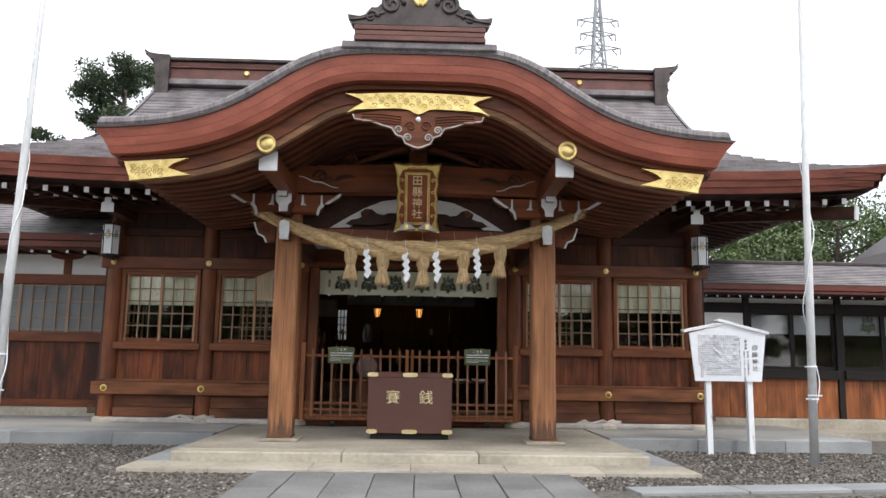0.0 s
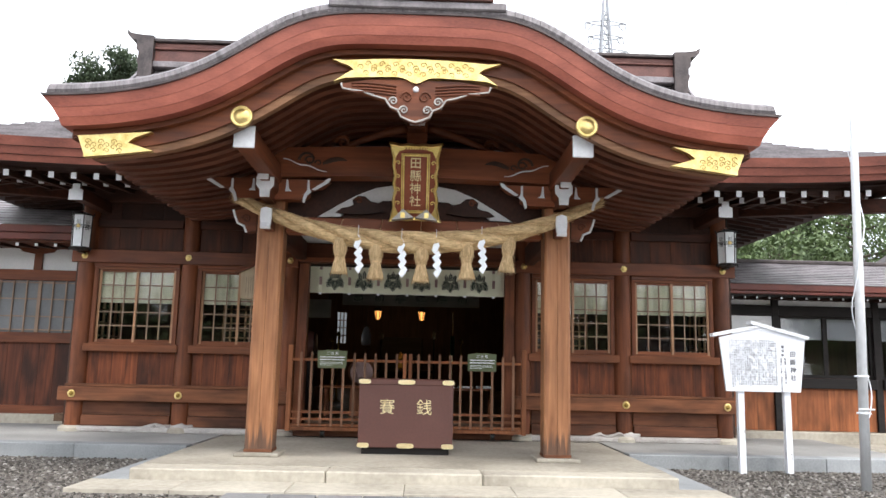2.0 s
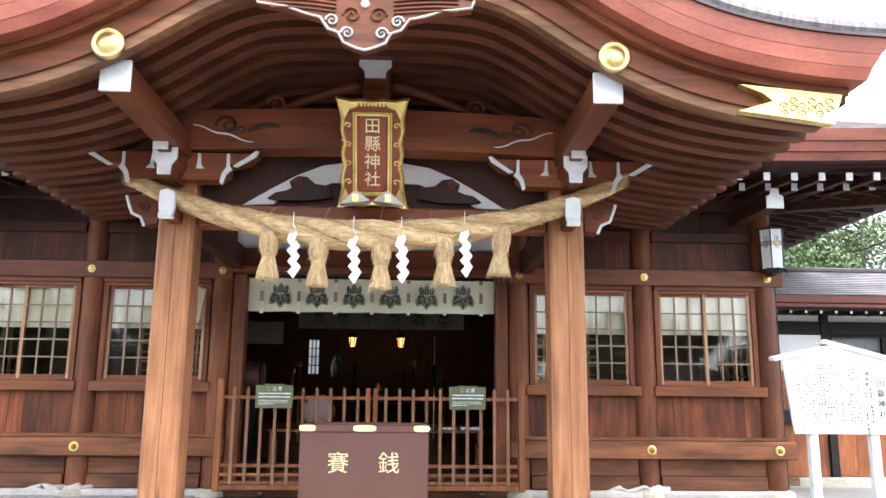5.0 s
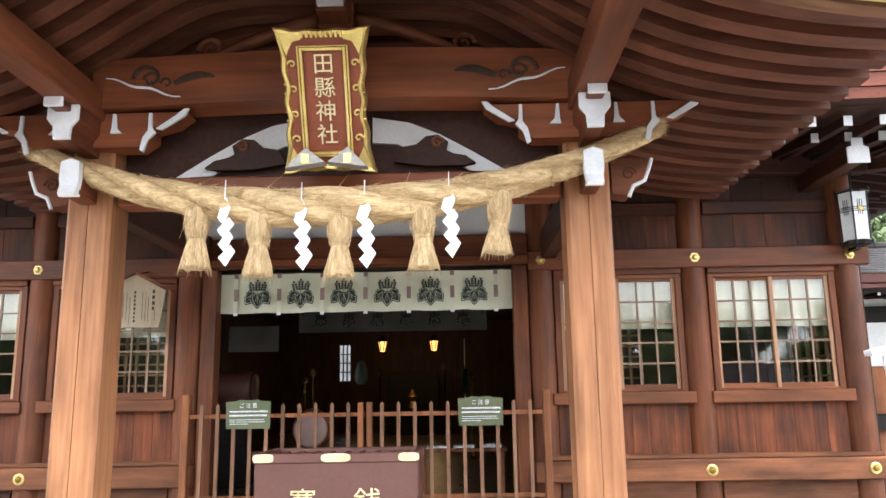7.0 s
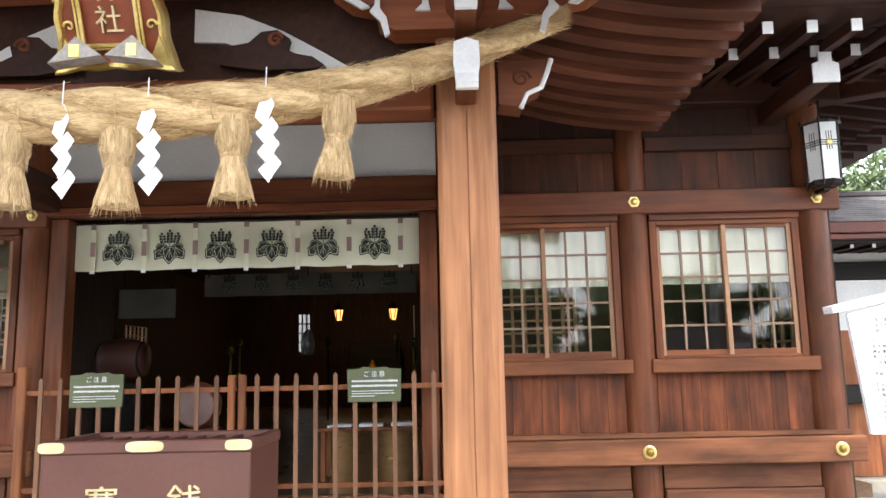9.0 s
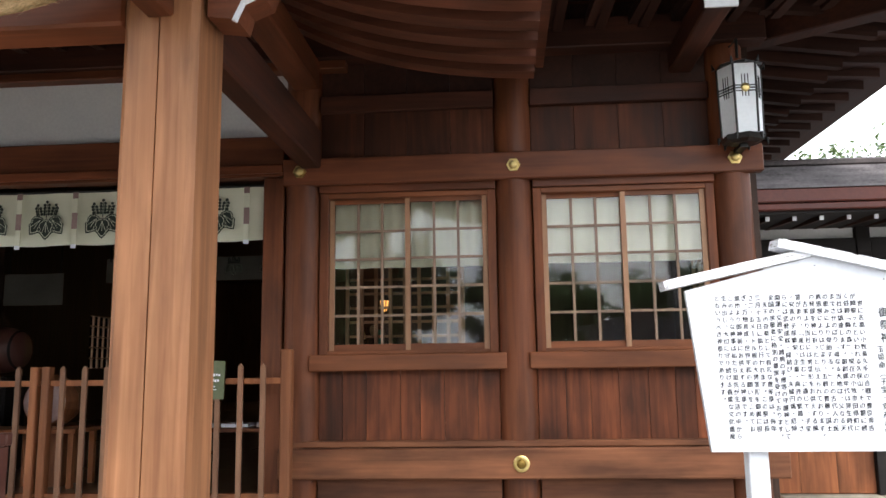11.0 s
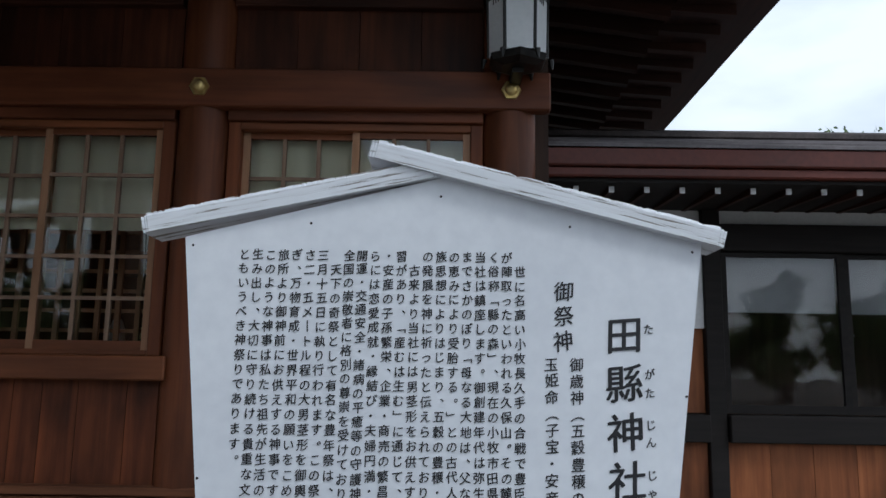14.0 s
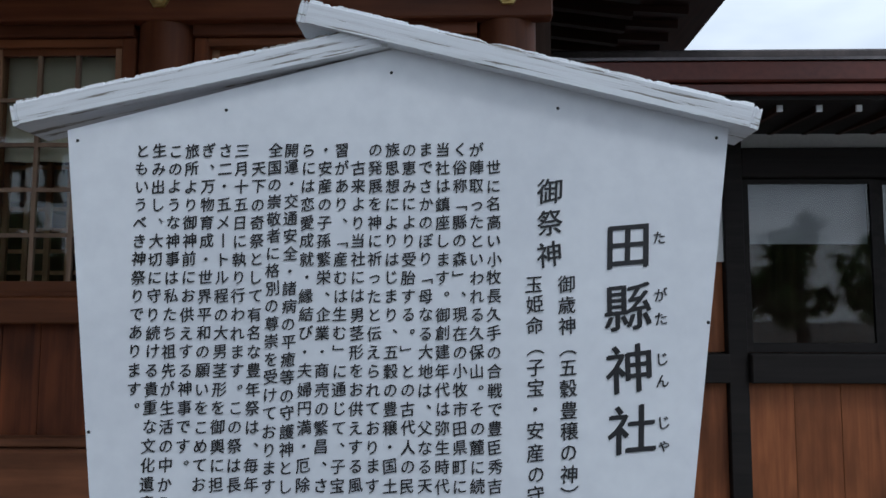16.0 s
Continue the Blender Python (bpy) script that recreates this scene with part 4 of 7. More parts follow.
# brackets with white ends over the outer posts
for x in (-5.25, 5.15):
    b = part("bracket_arm", boxed(x - 0.09, x + 0.09, 13.38, 14.6, 3.86, 4.06, bevel=0.012), SHADED_Y, main_roof)
    part("bracket_cap", prism(bmesh.new(), [(x - 0.11, 3.84), (x + 0.11, 3.84), (x + 0.11, 4.0), (x + 0.055, 4.02), (x + 0.055, 4.10), (x - 0.055, 4.10), (x - 0.055, 4.02), (x - 0.11, 4.0)], 13.36, 13.38), WHITE_METAL, b, "white metal end cap")
part("wall_plate", boxed(-5.8, 5.8, 14.42, 14.6, 4.05, 4.3, bevel=0.01), SHADED_X, main_roof)
for side in (-1, 1):      # hip rafter to each corner
    m = Matrix.Translation((side * 7.75, 12.85, 4.02)) @ Matrix.Rotation(radians(45 * side), 4, "Z") @ Matrix.Rotation(radians(5), 4, "X")
    h = part("hip_rafter", boxed(-0.09, 0.09, 0.0, 3.0, -0.13, 0.09, bevel=0.01, m=m), SHADED_Y, main_roof)
    part("hip_cap", boxed(-0.1, 0.1, -0.02, 0.0, -0.14, 0.1, m=m), WHITE_METAL, h, "white metal end cap")

# ---- porch: pillars, beams, brackets ----
PX = (CX - 1.97, CX + 1.965)
PY = 11.84         # middle of the porch pillars
for k, px in enumerate(PX):
    p = thing("porch_pillar", "square orange-brown timber porch pillar with chamfered edges", "pillar", "porch pillars")
    h, c = 0.178, 0.03
    ring = [(px - h + c, PY - h), (px - 0.004, PY - h), (px - 0.004, PY - h + 0.012), (px + 0.004, PY - h + 0.012), (px + 0.004, PY - h), (px + h - c, PY - h), (px + h, PY - h + c), (px + h, PY + h - c), (px + h - c, PY + h), (px - h + c, PY + h), (px - h, PY + h - c), (px - h, PY - h + c)]
    part("shaft", prism(bmesh.new(), ring, 0.19, 3.66, "z"), PILLAR, p)
    part("footing", boxed(px - 0.29, px + 0.29, PY - 0.29, PY + 0.29, 0.145, 0.195, bevel=0.012), STONE, p, "flat pale stone footing")
    part("foot_band", boxed(px - h - 0.006, px + h + 0.006, PY - h - 0.006, PY + h + 0.006, 0.196, 0.235, bevel=0.004), WEATHERED, p)

porch = thing("porch_frame", "carved red-brown timber beams and brackets of the porch", "beams", kind="structure")
part("tie_beam", boxed(PX[0] + 0.2, PX[1] - 0.2, PY - 0.13, PY + 0.1, 3.12, 3.345, bevel=0.015), BEAM_RED, porch)
# rainbow beam, cambered
pts = [(PX[0] + 0.05 + (PX[1] - PX[0] - 0.1) * i / 24, 3.845 + 0.05 * math.sin(math.pi * i / 24)) for i in range(25)]
pts += [(PX[1] - 0.05 - (PX[1] - PX[0] - 0.1) * i / 24, 4.25 + 0.06 * math.sin(math.pi * i / 24)) for i in range(25)]
part("rainbow_beam", prism(bmesh.new(), pts, PY - 0.36, PY - 0.06), BEAM_RED, porch)
for side, px in zip((-1, 1), PX):
    # carved swirls on the beam's ends: dark tubes painting in the shade of recesses
    for r, dx, dz, th in ((0.125, 0.50, 4.09, 0.021), (0.075, 0.53, 4.08, 0.016), (0.05, 0.64, 4.05, 0.014)):
        pp, rd = scroll(px - side * dx, PY - 0.358, dz, r, 0.95, side, th)
        part("swirl", tube(bmesh.new(), pp, rd, 6), HALL, porch)
    curl = [(px - side * (0.70 + 0.36 * q / 12), PY - 0.356, 4.045 + 0.07 * math.sin(q / 12 * 2.6)) for q in range(13)]
    part("leaf_carving", tube(bmesh.new(), curl, [0.006 + 0.034 * math.sin(math.pi * min(1.0, 0.18 + q / 12 * 0.82)) for q in range(13)], 8, 0.3), HALL, porch)
    tail = [(px - side * (0.16 + 0.60 * q / 10), PY - 0.363, 4.10 - 0.17 * q / 10 + 0.012 * math.sin(q * 1.3)) for q in range(11)]
    part("white_carving", tube(bmesh.new(), tail, [0.012 * (1 - 0.6 * abs(q - 5) / 5) for q in range(11)], 6), WHITE_METAL, porch, "white painted carved edge")
    # long purlin over the pillar, its white end under the gable
    b = part("porch_purlin", boxed(px - side * 0.03 - 0.11, px - side * 0.03 + 0.11, 9.80, 14.4, 3.77, 4.01, bevel=0.012), BEAM_Y, porch)
    part("purlin_cap", boxed(px - side * 0.03 - 0.12, px - side * 0.03 + 0.12, 9.775, 9.805, 3.76, 4.02, bevel=0.008), WHITE_METAL, b, "white metal end cap")
    # block with a flared white face
    blk = [(-0.058, 3.50), (0.058, 3.50), (0.064, 3.595), (0.110, 3.655), (0.110, 3.765), (-0.110, 3.765), (-0.110, 3.655), (-0.064, 3.595)]
    b = part("bracket_block", prism(bmesh.new(), [(px + a, z) for a, z in blk], 11.20, PY + 0.2), BEAM_Y, porch)
    part("bracket_face", prism(bmesh.new(), [(px + a * 1.05, z) for a, z in blk], 11.17, 11.198), WHITE_METAL, b, "white metal bracket face")
    b2 = part("bracket_block", boxed(px - 0.062, px + 0.062, 11.05, PY + 0.1, 3.71, 3.768, bevel=0.01), BEAM_Y, porch)
    part("bracket_face", boxed(px - 0.070, px + 0.070, 11.02, 11.048, 3.70, 3.83, bevel=0.006), WHITE_METAL, b2, "white metal bracket face")
    # nose of the tie beam, white cap to the front
    n = part("beam_nose", boxed(px - 0.065, px + 0.065, PY - 0.48, PY - 0.17, 3.12, 3.36, bevel=0.012), BEAM_Y, porch)
    part("nose_cap", prism(bmesh.new(), [(px - 0.062, 3.115), (px + 0.062, 3.115), (px + 0.066, 3.18), (px + 0.075, 3.25), (px + 0.070, 3.375), (px, 3.40), (px - 0.070, 3.375), (px - 0.075, 3.25), (px - 0.066, 3.18)], PY - 0.51, PY - 0.45), WHITE_METAL, n, "white metal cap")
    part("cap_lip", prism(bmesh.new(), [(PY - 0.512, 3.19), (PY - 0.545, 3.125), (PY - 0.52, 3.10), (PY - 0.45, 3.112), (PY - 0.45, 3.19)], px - 0.063, px + 0.063, "x"), WHITE_METAL, n)
    # carved nose to the side with white edge
    nose = [(0.2, 3.14), (0.34, 3.12), (0.36, 3.20), (0.46, 3.24), (0.50, 3.36), (0.52, 3.42), (0.2, 3.42)]
    n = part("beam_nose", prism(bmesh.new(), [(px + side * a, z) for a, z in nose], PY - 0.12, PY + 0.08), BEAM_X, porch)
    edge = [(0.33, 3.11), (0.37, 3.20), (0.46, 3.24), (0.50, 3.34), (0.525, 3.42)]
    part("nose_edge", tube(bmesh.new(), [(px + side * a, PY - 0.12, z) for a, z in edge], 0.016, 6), WHITE_METAL, n, "white painted carved edge")
    pp, rd = scroll(px + side * 0.34, PY - 0.125, 3.30, 0.06, 1.5, side, 0.012)
    part("nose_swirl", tube(bmesh.new(), pp, rd, 6), SOFFIT, n)
    # side arms under the rainbow beam, blocks with white edge plates
    for s2, ln in ((side, 0.88), (-side, 0.80)):
        arm = [(0.0, 3.55), (0.42, 3.55), (0.52, 3.62), (0.52, 3.70), (ln * 0.86, 3.74), (ln, 3.83), (0.0, 3.83)]
        a = part("bracket_arm", prism(bmesh.new(), [(px + s2 * u, z) for u, z in arm], PY - 0.30, PY - 0.10), BEAM_RED, porch)
        part("arm_tip", prism(bmesh.new(), [(px + s2 * u, z) for u, z in ((ln * 0.70, 3.69), (ln * 0.76, 3.68), (ln * 0.98, 3.79), (ln * 1.02, 3.85), (ln * 0.97, 3.85), (ln * 0.90, 3.80))], PY - 0.325, PY - 0.298), WHITE_METAL, a, "white painted carved tip")
        part("edge_plate", prism(bmesh.new(), [(px + s2 * u, z) for u, z in ((0.44, 3.52), (0.47, 3.50), (0.50, 3.60), (0.56, 3.66), (0.53, 3.70), (0.525, 3.82), (0.50, 3.82), (0.50, 3.68), (0.46, 3.62))], PY - 0.325, PY - 0.298), WHITE_METAL, a, "white painted edge plate")
        part("edge_plate", prism(bmesh.new(), [(px + s2 * u, z) for u, z in ((0.20, 3.66), (0.29, 3.66), (0.25, 3.70), (0.235, 3.82), (0.215, 3.82), (0.21, 3.70))], PY - 0.325, PY - 0.298), WHITE_METAL, a, "white painted edge plate")
    # level beam from the pillar back to the wall, in the shade-toned wood
    part("side_beam", boxed(px - 0.085, px + 0.085, PY + 0.19, WALL_Y - 0.04, 3.12, 3.44, bevel=0.015), SHADED_Y, porch)

# white field between the beams with a frog-leg strut
part("strut_back", boxed(PX[0] + 0.19, PX[1] - 0.19, PY + 0.03, PY + 0.06, 3.345, 3.95), EAVE_WOOD, porch)
for side in (-1, 1):
    wing = [(1.36, 3.375), (1.08, 3.55), (0.82, 3.70), (0.56, 3.81), (0.26, 3.86), (0.26, 3.64), (0.46, 3.63), (0.60, 3.56), (0.80, 3.50), (0.96, 3.45), (1.05, 3.39)]
    part("white_field", prism(bmesh.new(), [(CX + side * a, z) for a, z in wing], PY + 0.0, PY + 0.028), PLASTER, porch, "white plaster field")
    leg = [(0.44, 3.46), (0.50, 3.58), (0.62, 3.60), (0.70, 3.67), (0.80, 3.68), (0.88, 3.62), (0.86, 3.55), (0.92, 3.52), (1.02, 3.50), (1.10, 3.44), (1.0, 3.42), (0.7, 3.42)]
    part("frog_leg_strut", prism(bmesh.new(), [(CX + side * a, z) for a, z in leg], PY - 0.06, PY - 0.003), EAVE_WOOD, porch)
    pp, rd = scroll(CX + side * 0.79, PY - 0.065, 3.61, 0.05, 1.4, side, 0.016)
    part("strut_scroll", tube(bmesh.new(), pp, rd, 6), RAFTER, porch)
# struts and scrolls above the rainbow beam
part("king_post", boxed(CX - 0.14, CX + 0.14, PY - 0.35, PY - 0.1, 4.26, 4.72, bevel=0.01), BEAM_X, porch)
part("king_cap", prism(bmesh.new(), [(CX - 0.10, 4.55), (CX + 0.10, 4.55), (CX + 0.11, 4.62), (CX + 0.16, 4.67), (CX + 0.16, 4.76), (CX - 0.16, 4.76), (CX - 0.16, 4.67), (CX - 0.11, 4.62)], 11.22, 11.26), WHITE_METAL, porch, "white metal bracket face")
part("crown_purlin", boxed(CX - 0.12, CX + 0.12, 11.26, 14.3, 4.52, 4.74, bevel=0.012), BEAM_Y, porch)
for side in (-1, 1):
    rib = [(CX + side * (0.15 + 0.85 * q / 12), PY - 0.22, 4.62 - 0.30 * (q / 12) ** 1.3) for q in range(13)]
    part("strut_arm", tube(bmesh.new(), rib, [0.07 - 0.03 * q / 12 for q in range(13)], 8), BEAM_X, porch, smooth=True)
    pp, rd = scroll(CX + side * 1.02, PY - 0.24, 4.38, 0.10, 1.5, side, 0.026)
    part("strut_scroll", tube(bmesh.new(), pp, rd, 8), BEAM_X, porch, smooth=True)

# gilt fittings on the gable
fit_mid = thing("gable_fitting", "embossed gilt metal plate on the middle of the gable", "metal fitting", "gilt gable plates")


def emboss(parent, x0, x1, zf, y, n, r):
    for i in range(n):
        x = x0 + (x1 - x0) * (i + 0.5) / n
        pp, rd = scroll(x, y, zf(x) + (0.02 if i % 2 else -0.02), r, 1.2, 1 if i % 2 else -1, 0.008)
        part("relief_scroll", tube(bmesh.new(), pp, [q * 0.6 for q in rd], 5), GOLD_DARK, parent)


gx = [CX - 0.80 + 1.60 * i / 32 for i in range(33)]
top = [(x, 4.725 + 0.035 * (1 - ((x - CX) / 0.8) ** 2)) for x in gx]
bot = [(x, 4.52 + 0.03 * (1 - ((x - CX) / 0.8) ** 2) - 0.075 * math.exp(-((x - CX) / 0.11) ** 2)) for x in gx]
outline = [(CX - 0.95, 4.735)] + top + [(CX + 0.95, 4.735), (CX + 0.76, 4.665), (CX + 0.70, 4.62), (CX + 0.76, 4.59), (CX + 0.92, 4.475)] + bot[::-1] + [(CX - 0.92, 4.475), (CX - 0.76, 4.59), (CX - 0.70, 4.62), (CX - 0.76, 4.665)]
part("plate", prism(bmesh.new(), outline, 9.50, 9.575), GOLD, fit_mid)
emboss(fit_mid, CX - 0.66, CX + 0.66, lambda x: 4.67, 9.497, 17, 0.036)
emboss(fit_mid, CX - 0.60, CX + 0.60, lambda x: 4.60, 9.497, 15, 0.036)
for side in (-1, 1):
    f = thing("gable_fitting", "embossed gilt metal plate on the gable's lower end", "metal fitting", "gilt gable plates")
    o = [(3.68, 3.765), (2.88, 3.83), (3.06, 3.76), (3.13, 3.70), (3.04, 3.67), (2.86, 3.615), (3.60, 3.525), (3.60, 3.56)]
    part("plate", prism(bmesh.new(), [(CX + side * a, z) for a, z in o], 9.50, 9.58), GOLD, f)
    emboss(f, CX + side * 3.18, CX + side * 3.60, lambda x: 3.68, 9.497, 6, 0.034)
    emboss(f, CX + side * 3.18, CX + side * 3.60, lambda x: 3.62, 9.497, 6, 0.034)
    d = thing("gable_disc", "round gilt metal boss on the gable", "metal fitting", "gilt gable discs")
    part("disc", lathe(bmesh.new(), [(0.125, 0), (0.125, 0.03), (0.11, 0.045), (0.095, 0.03), (0.088, 0.03), (0.07, 0.05), (0.02, 0.055)], (CX + side * 1.935, 9.60, 4.06), (0, -1, 0), 32), GOLD, d, smooth=True)

# carved pendant under the gable's peak
pend = thing("gable_pendant", "carved brown timber pendant with white painted edges", "carving")
half = [(0.0, 4.03), (0.07, 4.05), (0.16, 4.09), (0.20, 4.17), (0.28, 4.20), (0.34, 4.29), (0.46, 4.32), (0.60, 4.37), (0.82, 4.40), (0.84, 4.46), (0.5, 4.52), (0.0, 4.52)]
shape = [(CX + a, z) for a, z in half] + [(CX - a, z) for a, z in half[::-1]][1:-1]
part("pendant_board", prism(bmesh.new(), shape, 9.53, 9.62), BARGE, pend)
for side in (-1, 1):
    part("white_edge", tube(bmesh.new(), [(CX + side * a, 9.525, z + 0.005) for a, z in half[:10]], 0.012, 6), WORN_WHITE, pend, "worn white carved edge")
    for a, z, r in ((0.13, 4.17, 0.05), (0.25, 4.27, 0.05), (0.10, 4.32, 0.07)):
        pp, rd = scroll(CX + side * a, 9.52, z, r, 1.5, side, 0.012)
        part("scroll", tube(bmesh.new(), pp, rd, 6), WORN_WHITE if r < 0.06 else BARGE, pend)
    for q in range(4):
        part("feather", tube(bmesh.new(), [(CX + side * (0.22 + 0.5 * u / 6), 9.52, 4.34 + 0.035 * q + 0.03 * math.sin(u / 6 * 2)) for u in range(7)], 0.010, 6), BARGE, pend)
part("boss", lathe(bmesh.new(), [(0.035, 0), (0.03, 0.02), (0.01, 0.03)], (CX, 9.53, 4.415), (0, -1, 0), 12), WHITE_METAL, pend)

# ---- name board ----
plaque = thing("name_plaque", "gilt-framed red-brown name plaque hung leaning forward", "plaque")
PM = Matrix.Translation((CX, 11.14, 3.73)) @ Matrix.Rotation(radians(27), 4, "X")
w_, h_ = 0.352, 0.530


def plaque_ring(inset):
    """The plaque's outline: flared corners, a narrow waist and scalloped edges."""
    ring = []
    for side, n in (("b", 24), ("r", 48), ("t", 24), ("l", 48)):
        for i in range(n):
            u = i / n
            flare = 0.062 * math.sin(u * math.pi) ** 0.55
            wob = 0.011 * math.sin(u * math.pi * 9) * math.sin(u * math.pi) if n == 48 else 0.006 * math.sin(u * math.pi * 7)
            a, b = w_ - inset, h_ - inset
            sway = a - flare + wob
            ring.append({"b": (-a + 2 * a * u, -b + 0.35 * flare - wob), "r": (sway, -b + 2 * b * u), "t": (a - 2 * a * u, b - 0.35 * flare + wob), "l": (-sway, b - 2 * b * u)}[side])
    return ring


g = bmesh.new()
prism(g, plaque_ring(0.012), -0.02, 0.04)
bmesh.ops.transform(g, matrix=PM, verts=g.verts)
part("inner_field", g, PLAQUE_RED, plaque, "red-brown lacquer field")
g = bmesh.new()
loops = [[(a, y_, b) for a, b in plaque_ring(i_)] for i_, y_ in ((0.0, 0.045), (0.0, -0.035), (0.014, -0.060), (0.034, -0.048), (0.044, -0.018))]
surface(g, [lp + lp[:1] for lp in loops])
bmesh.ops.transform(g, matrix=PM, verts=g.verts)
part("frame", g, PLAQUE_GOLD, plaque, "gilt scalloped frame")
for sx in (-1, 1):
    for sz in (-1, 1):
        g = bmesh.new()
        prism(g, [(sx * a, sz * b) for a, b in ((0.315, 0.500), (0.13, 0.478), (0.155, 0.440), (0.215, 0.425), (0.245, 0.37), (0.262, 0.33))], -0.040, -0.018)
        bmesh.ops.transform(g, matrix=PM, verts=g.verts)
        part("frame_corner", g, PLAQUE_GOLD, plaque)
g = bmesh.new()
for a in ((-0.185, -0.172, -0.40, 0.40), (-0.166, -0.145, -0.385, 0.385), (0.145, 0.166, -0.385, 0.385), (0.172, 0.185, -0.40, 0.40), (-0.145, 0.145, 0.362, 0.385), (-0.145, 0.145, -0.385, -0.362), (-0.172, 0.172, 0.389, 0.40), (-0.172, 0.172, -0.40, -0.389)):
    box(g, a[0], a[1], -0.055, -0.035, a[2], a[3], bevel=0.004, m=PM)
part("inner_frame", g, PLAQUE_GOLD, plaque)
for i, ch in enumerate("田縣神社"):
    lettering("character", ch, 0.158, PALE_GILT, plaque, PM @ facing(0, -0.030, 0.262 - 0.170 * i), 0.02)
for side in (-1, 1):
    for q in range(4):
        pp, rd = scroll(side * 0.228, -0.032, 0.27 - 0.18 * q, 0.032, 1.0, side, 0.010)
        part("frame_scroll", tube(bmesh.new(), [PM @ Vector(p) for p in pp], rd, 6), PLAQUE_GOLD, plaque, smooth=True)
    for q in range(11):
        part("frame_bead", tube(bmesh.new(), [PM @ Vector((side * 0.268, -0.048, -0.33 + 0.066 * q)), PM @ Vector((side * 0.290, -0.040, -0.33 + 0.066 * q))], 0.010, 6), PLAQUE_GOLD, plaque)
for q in range(9):
    part("frame_bead", tube(bmesh.new(), [PM @ Vector((-0.14 + 0.035 * q, -0.045, 0.455)), PM @ Vector((-0.14 + 0.035 * q, -0.055, 0.50))], 0.012, 6), PLAQUE_GOLD, plaque)
for side in (-1, 1):
    part("foot_wedge", prism(bmesh.new(), [(CX + side * 0.01, 3.275), (CX + side * 0.30, 3.235), (CX + side * 0.155, 3.385)], 11.16, 11.26), WORN_WHITE, plaque, "dull white metal wedge")
    part("wedge_tag", boxed(CX + side * 0.155 - 0.028, CX + side * 0.155 + 0.028, 11.152, 11.16, 3.265, 3.335), PLAQUE_GOLD, plaque)

# ---- straw rope with tassels and paper streamers ----
rope = thing("straw_rope", "thick twisted rice-straw rope slung between the porch pillars", "rope")


def rope_at(u):
    """u from -1 to 1 along the rope."""
    x = CX + 0.04 + 2.42 * u
    z = 2.945 + 0.03 * u + 0.63 * abs(u) ** 2.0
    return Vector((x, 11.20 + 0.42 * abs(u) ** 1.5, z))


def rope_r(u):
    return 0.130 - 0.064 * abs(u) ** 1.3


for k in range(3):
    pts, rad = [], []
    for i in range(161):
        u = -1 + 2 * i / 160
        r = rope_r(u)
        a = 9 * u + k * 2.094
        pts.append(rope_at(u) + Vector((0, 0.55 * r * math.cos(a), 0.55 * r * math.sin(a))))
        rad.append(0.66 * r * (1 + 0.07 * noise.noise((u * 16, k * 3, 0)) + 0.03 * noise.noise((u * 50, k, 2))))
    part("strand", tube(bmesh.new(), pts, rad, 12), STRAW, rope, smooth=True)
rr = random.Random(9)


def straws(n, source, length, thick=0.0022):
    """Loose straw ends that stand off a body: each a thin three-sided sliver."""
    bm = bmesh.new()
    for _ in range(n):
        p, d = source()
        q = p + d * length * rr.uniform(0.4, 1.2)
        s = d.cross(Vector((rr.uniform(-1, 1), rr.uniform(-1, 1), rr.uniform(-1, 1)))).normalized() * thick
        t = d.cross(s).normalized() * thick
        a, b, c, e = bm.verts.new(p + s), bm.verts.new(p - s * 0.5 + t), bm.verts.new(p - s * 0.5 - t), bm.verts.new(q)
        bm.faces.new((a, b, e)), bm.faces.new((b, c, e)), bm.faces.new((c, a, e))
    return bm


def rope_skin():
    u = rr.uniform(-0.98, 0.98)
    a = rr.uniform(0, 6.28)
    n = Vector((0, math.cos(a), math.sin(a)))
    along = (rope_at(u + 0.01) - rope_at(u - 0.01)).normalized() * rr.choice((-1, 1))
    return rope_at(u) + 1.06 * rope_r(u) * n, (n * rr.uniform(-0.05, 0.22) + along + 0.25 * Vector((0, rr.uniform(-1, 1), rr.uniform(-1, 1)))).normalized()


part("loose_straw", straws(6500, rope_skin, 0.10, 0.0026), STRAW, rope)
for u in (-1, 1):      # cut ends fan out
    e = rope_at(u)
    d = (rope_at(u) - rope_at(u * 0.95)).normalized()
    part("frayed_end", straws(800, lambda: (e - d * 0.05 + 0.055 * Vector((0, rr.uniform(-1, 1), rr.uniform(-1, 1))), (d + 0.24 * Vector((rr.uniform(-1, 1), rr.uniform(-1, 1), rr.uniform(-1, 1)))).normalized()), 0.20, 0.005), STRAW, rope)
    part("end_tie", tube(bmesh.new(), [e - d * 0.05, e - d * 0.02], 0.072, 12), STRAW, rope)
for u in (-0.62, -0.42, -0.2, 0.02, 0.22, 0.45, 0.65):      # binding cords up to the beam
    c = rope_at(u)
    r = rope_r(u) * 1.2
    part("binding_cord", tube(bmesh.new(), [c + Vector((0.01 * q, r * math.cos(q * 0.9), r * math.sin(q * 0.9))) for q in range(9)], 0.004, 5), STRAW, rope)
    part("binding_cord", tube(bmesh.new(), [c + Vector((0, 0.0, r)), (c.x, PY - 0.14, 3.34)], 0.003, 5), STRAW, rope)


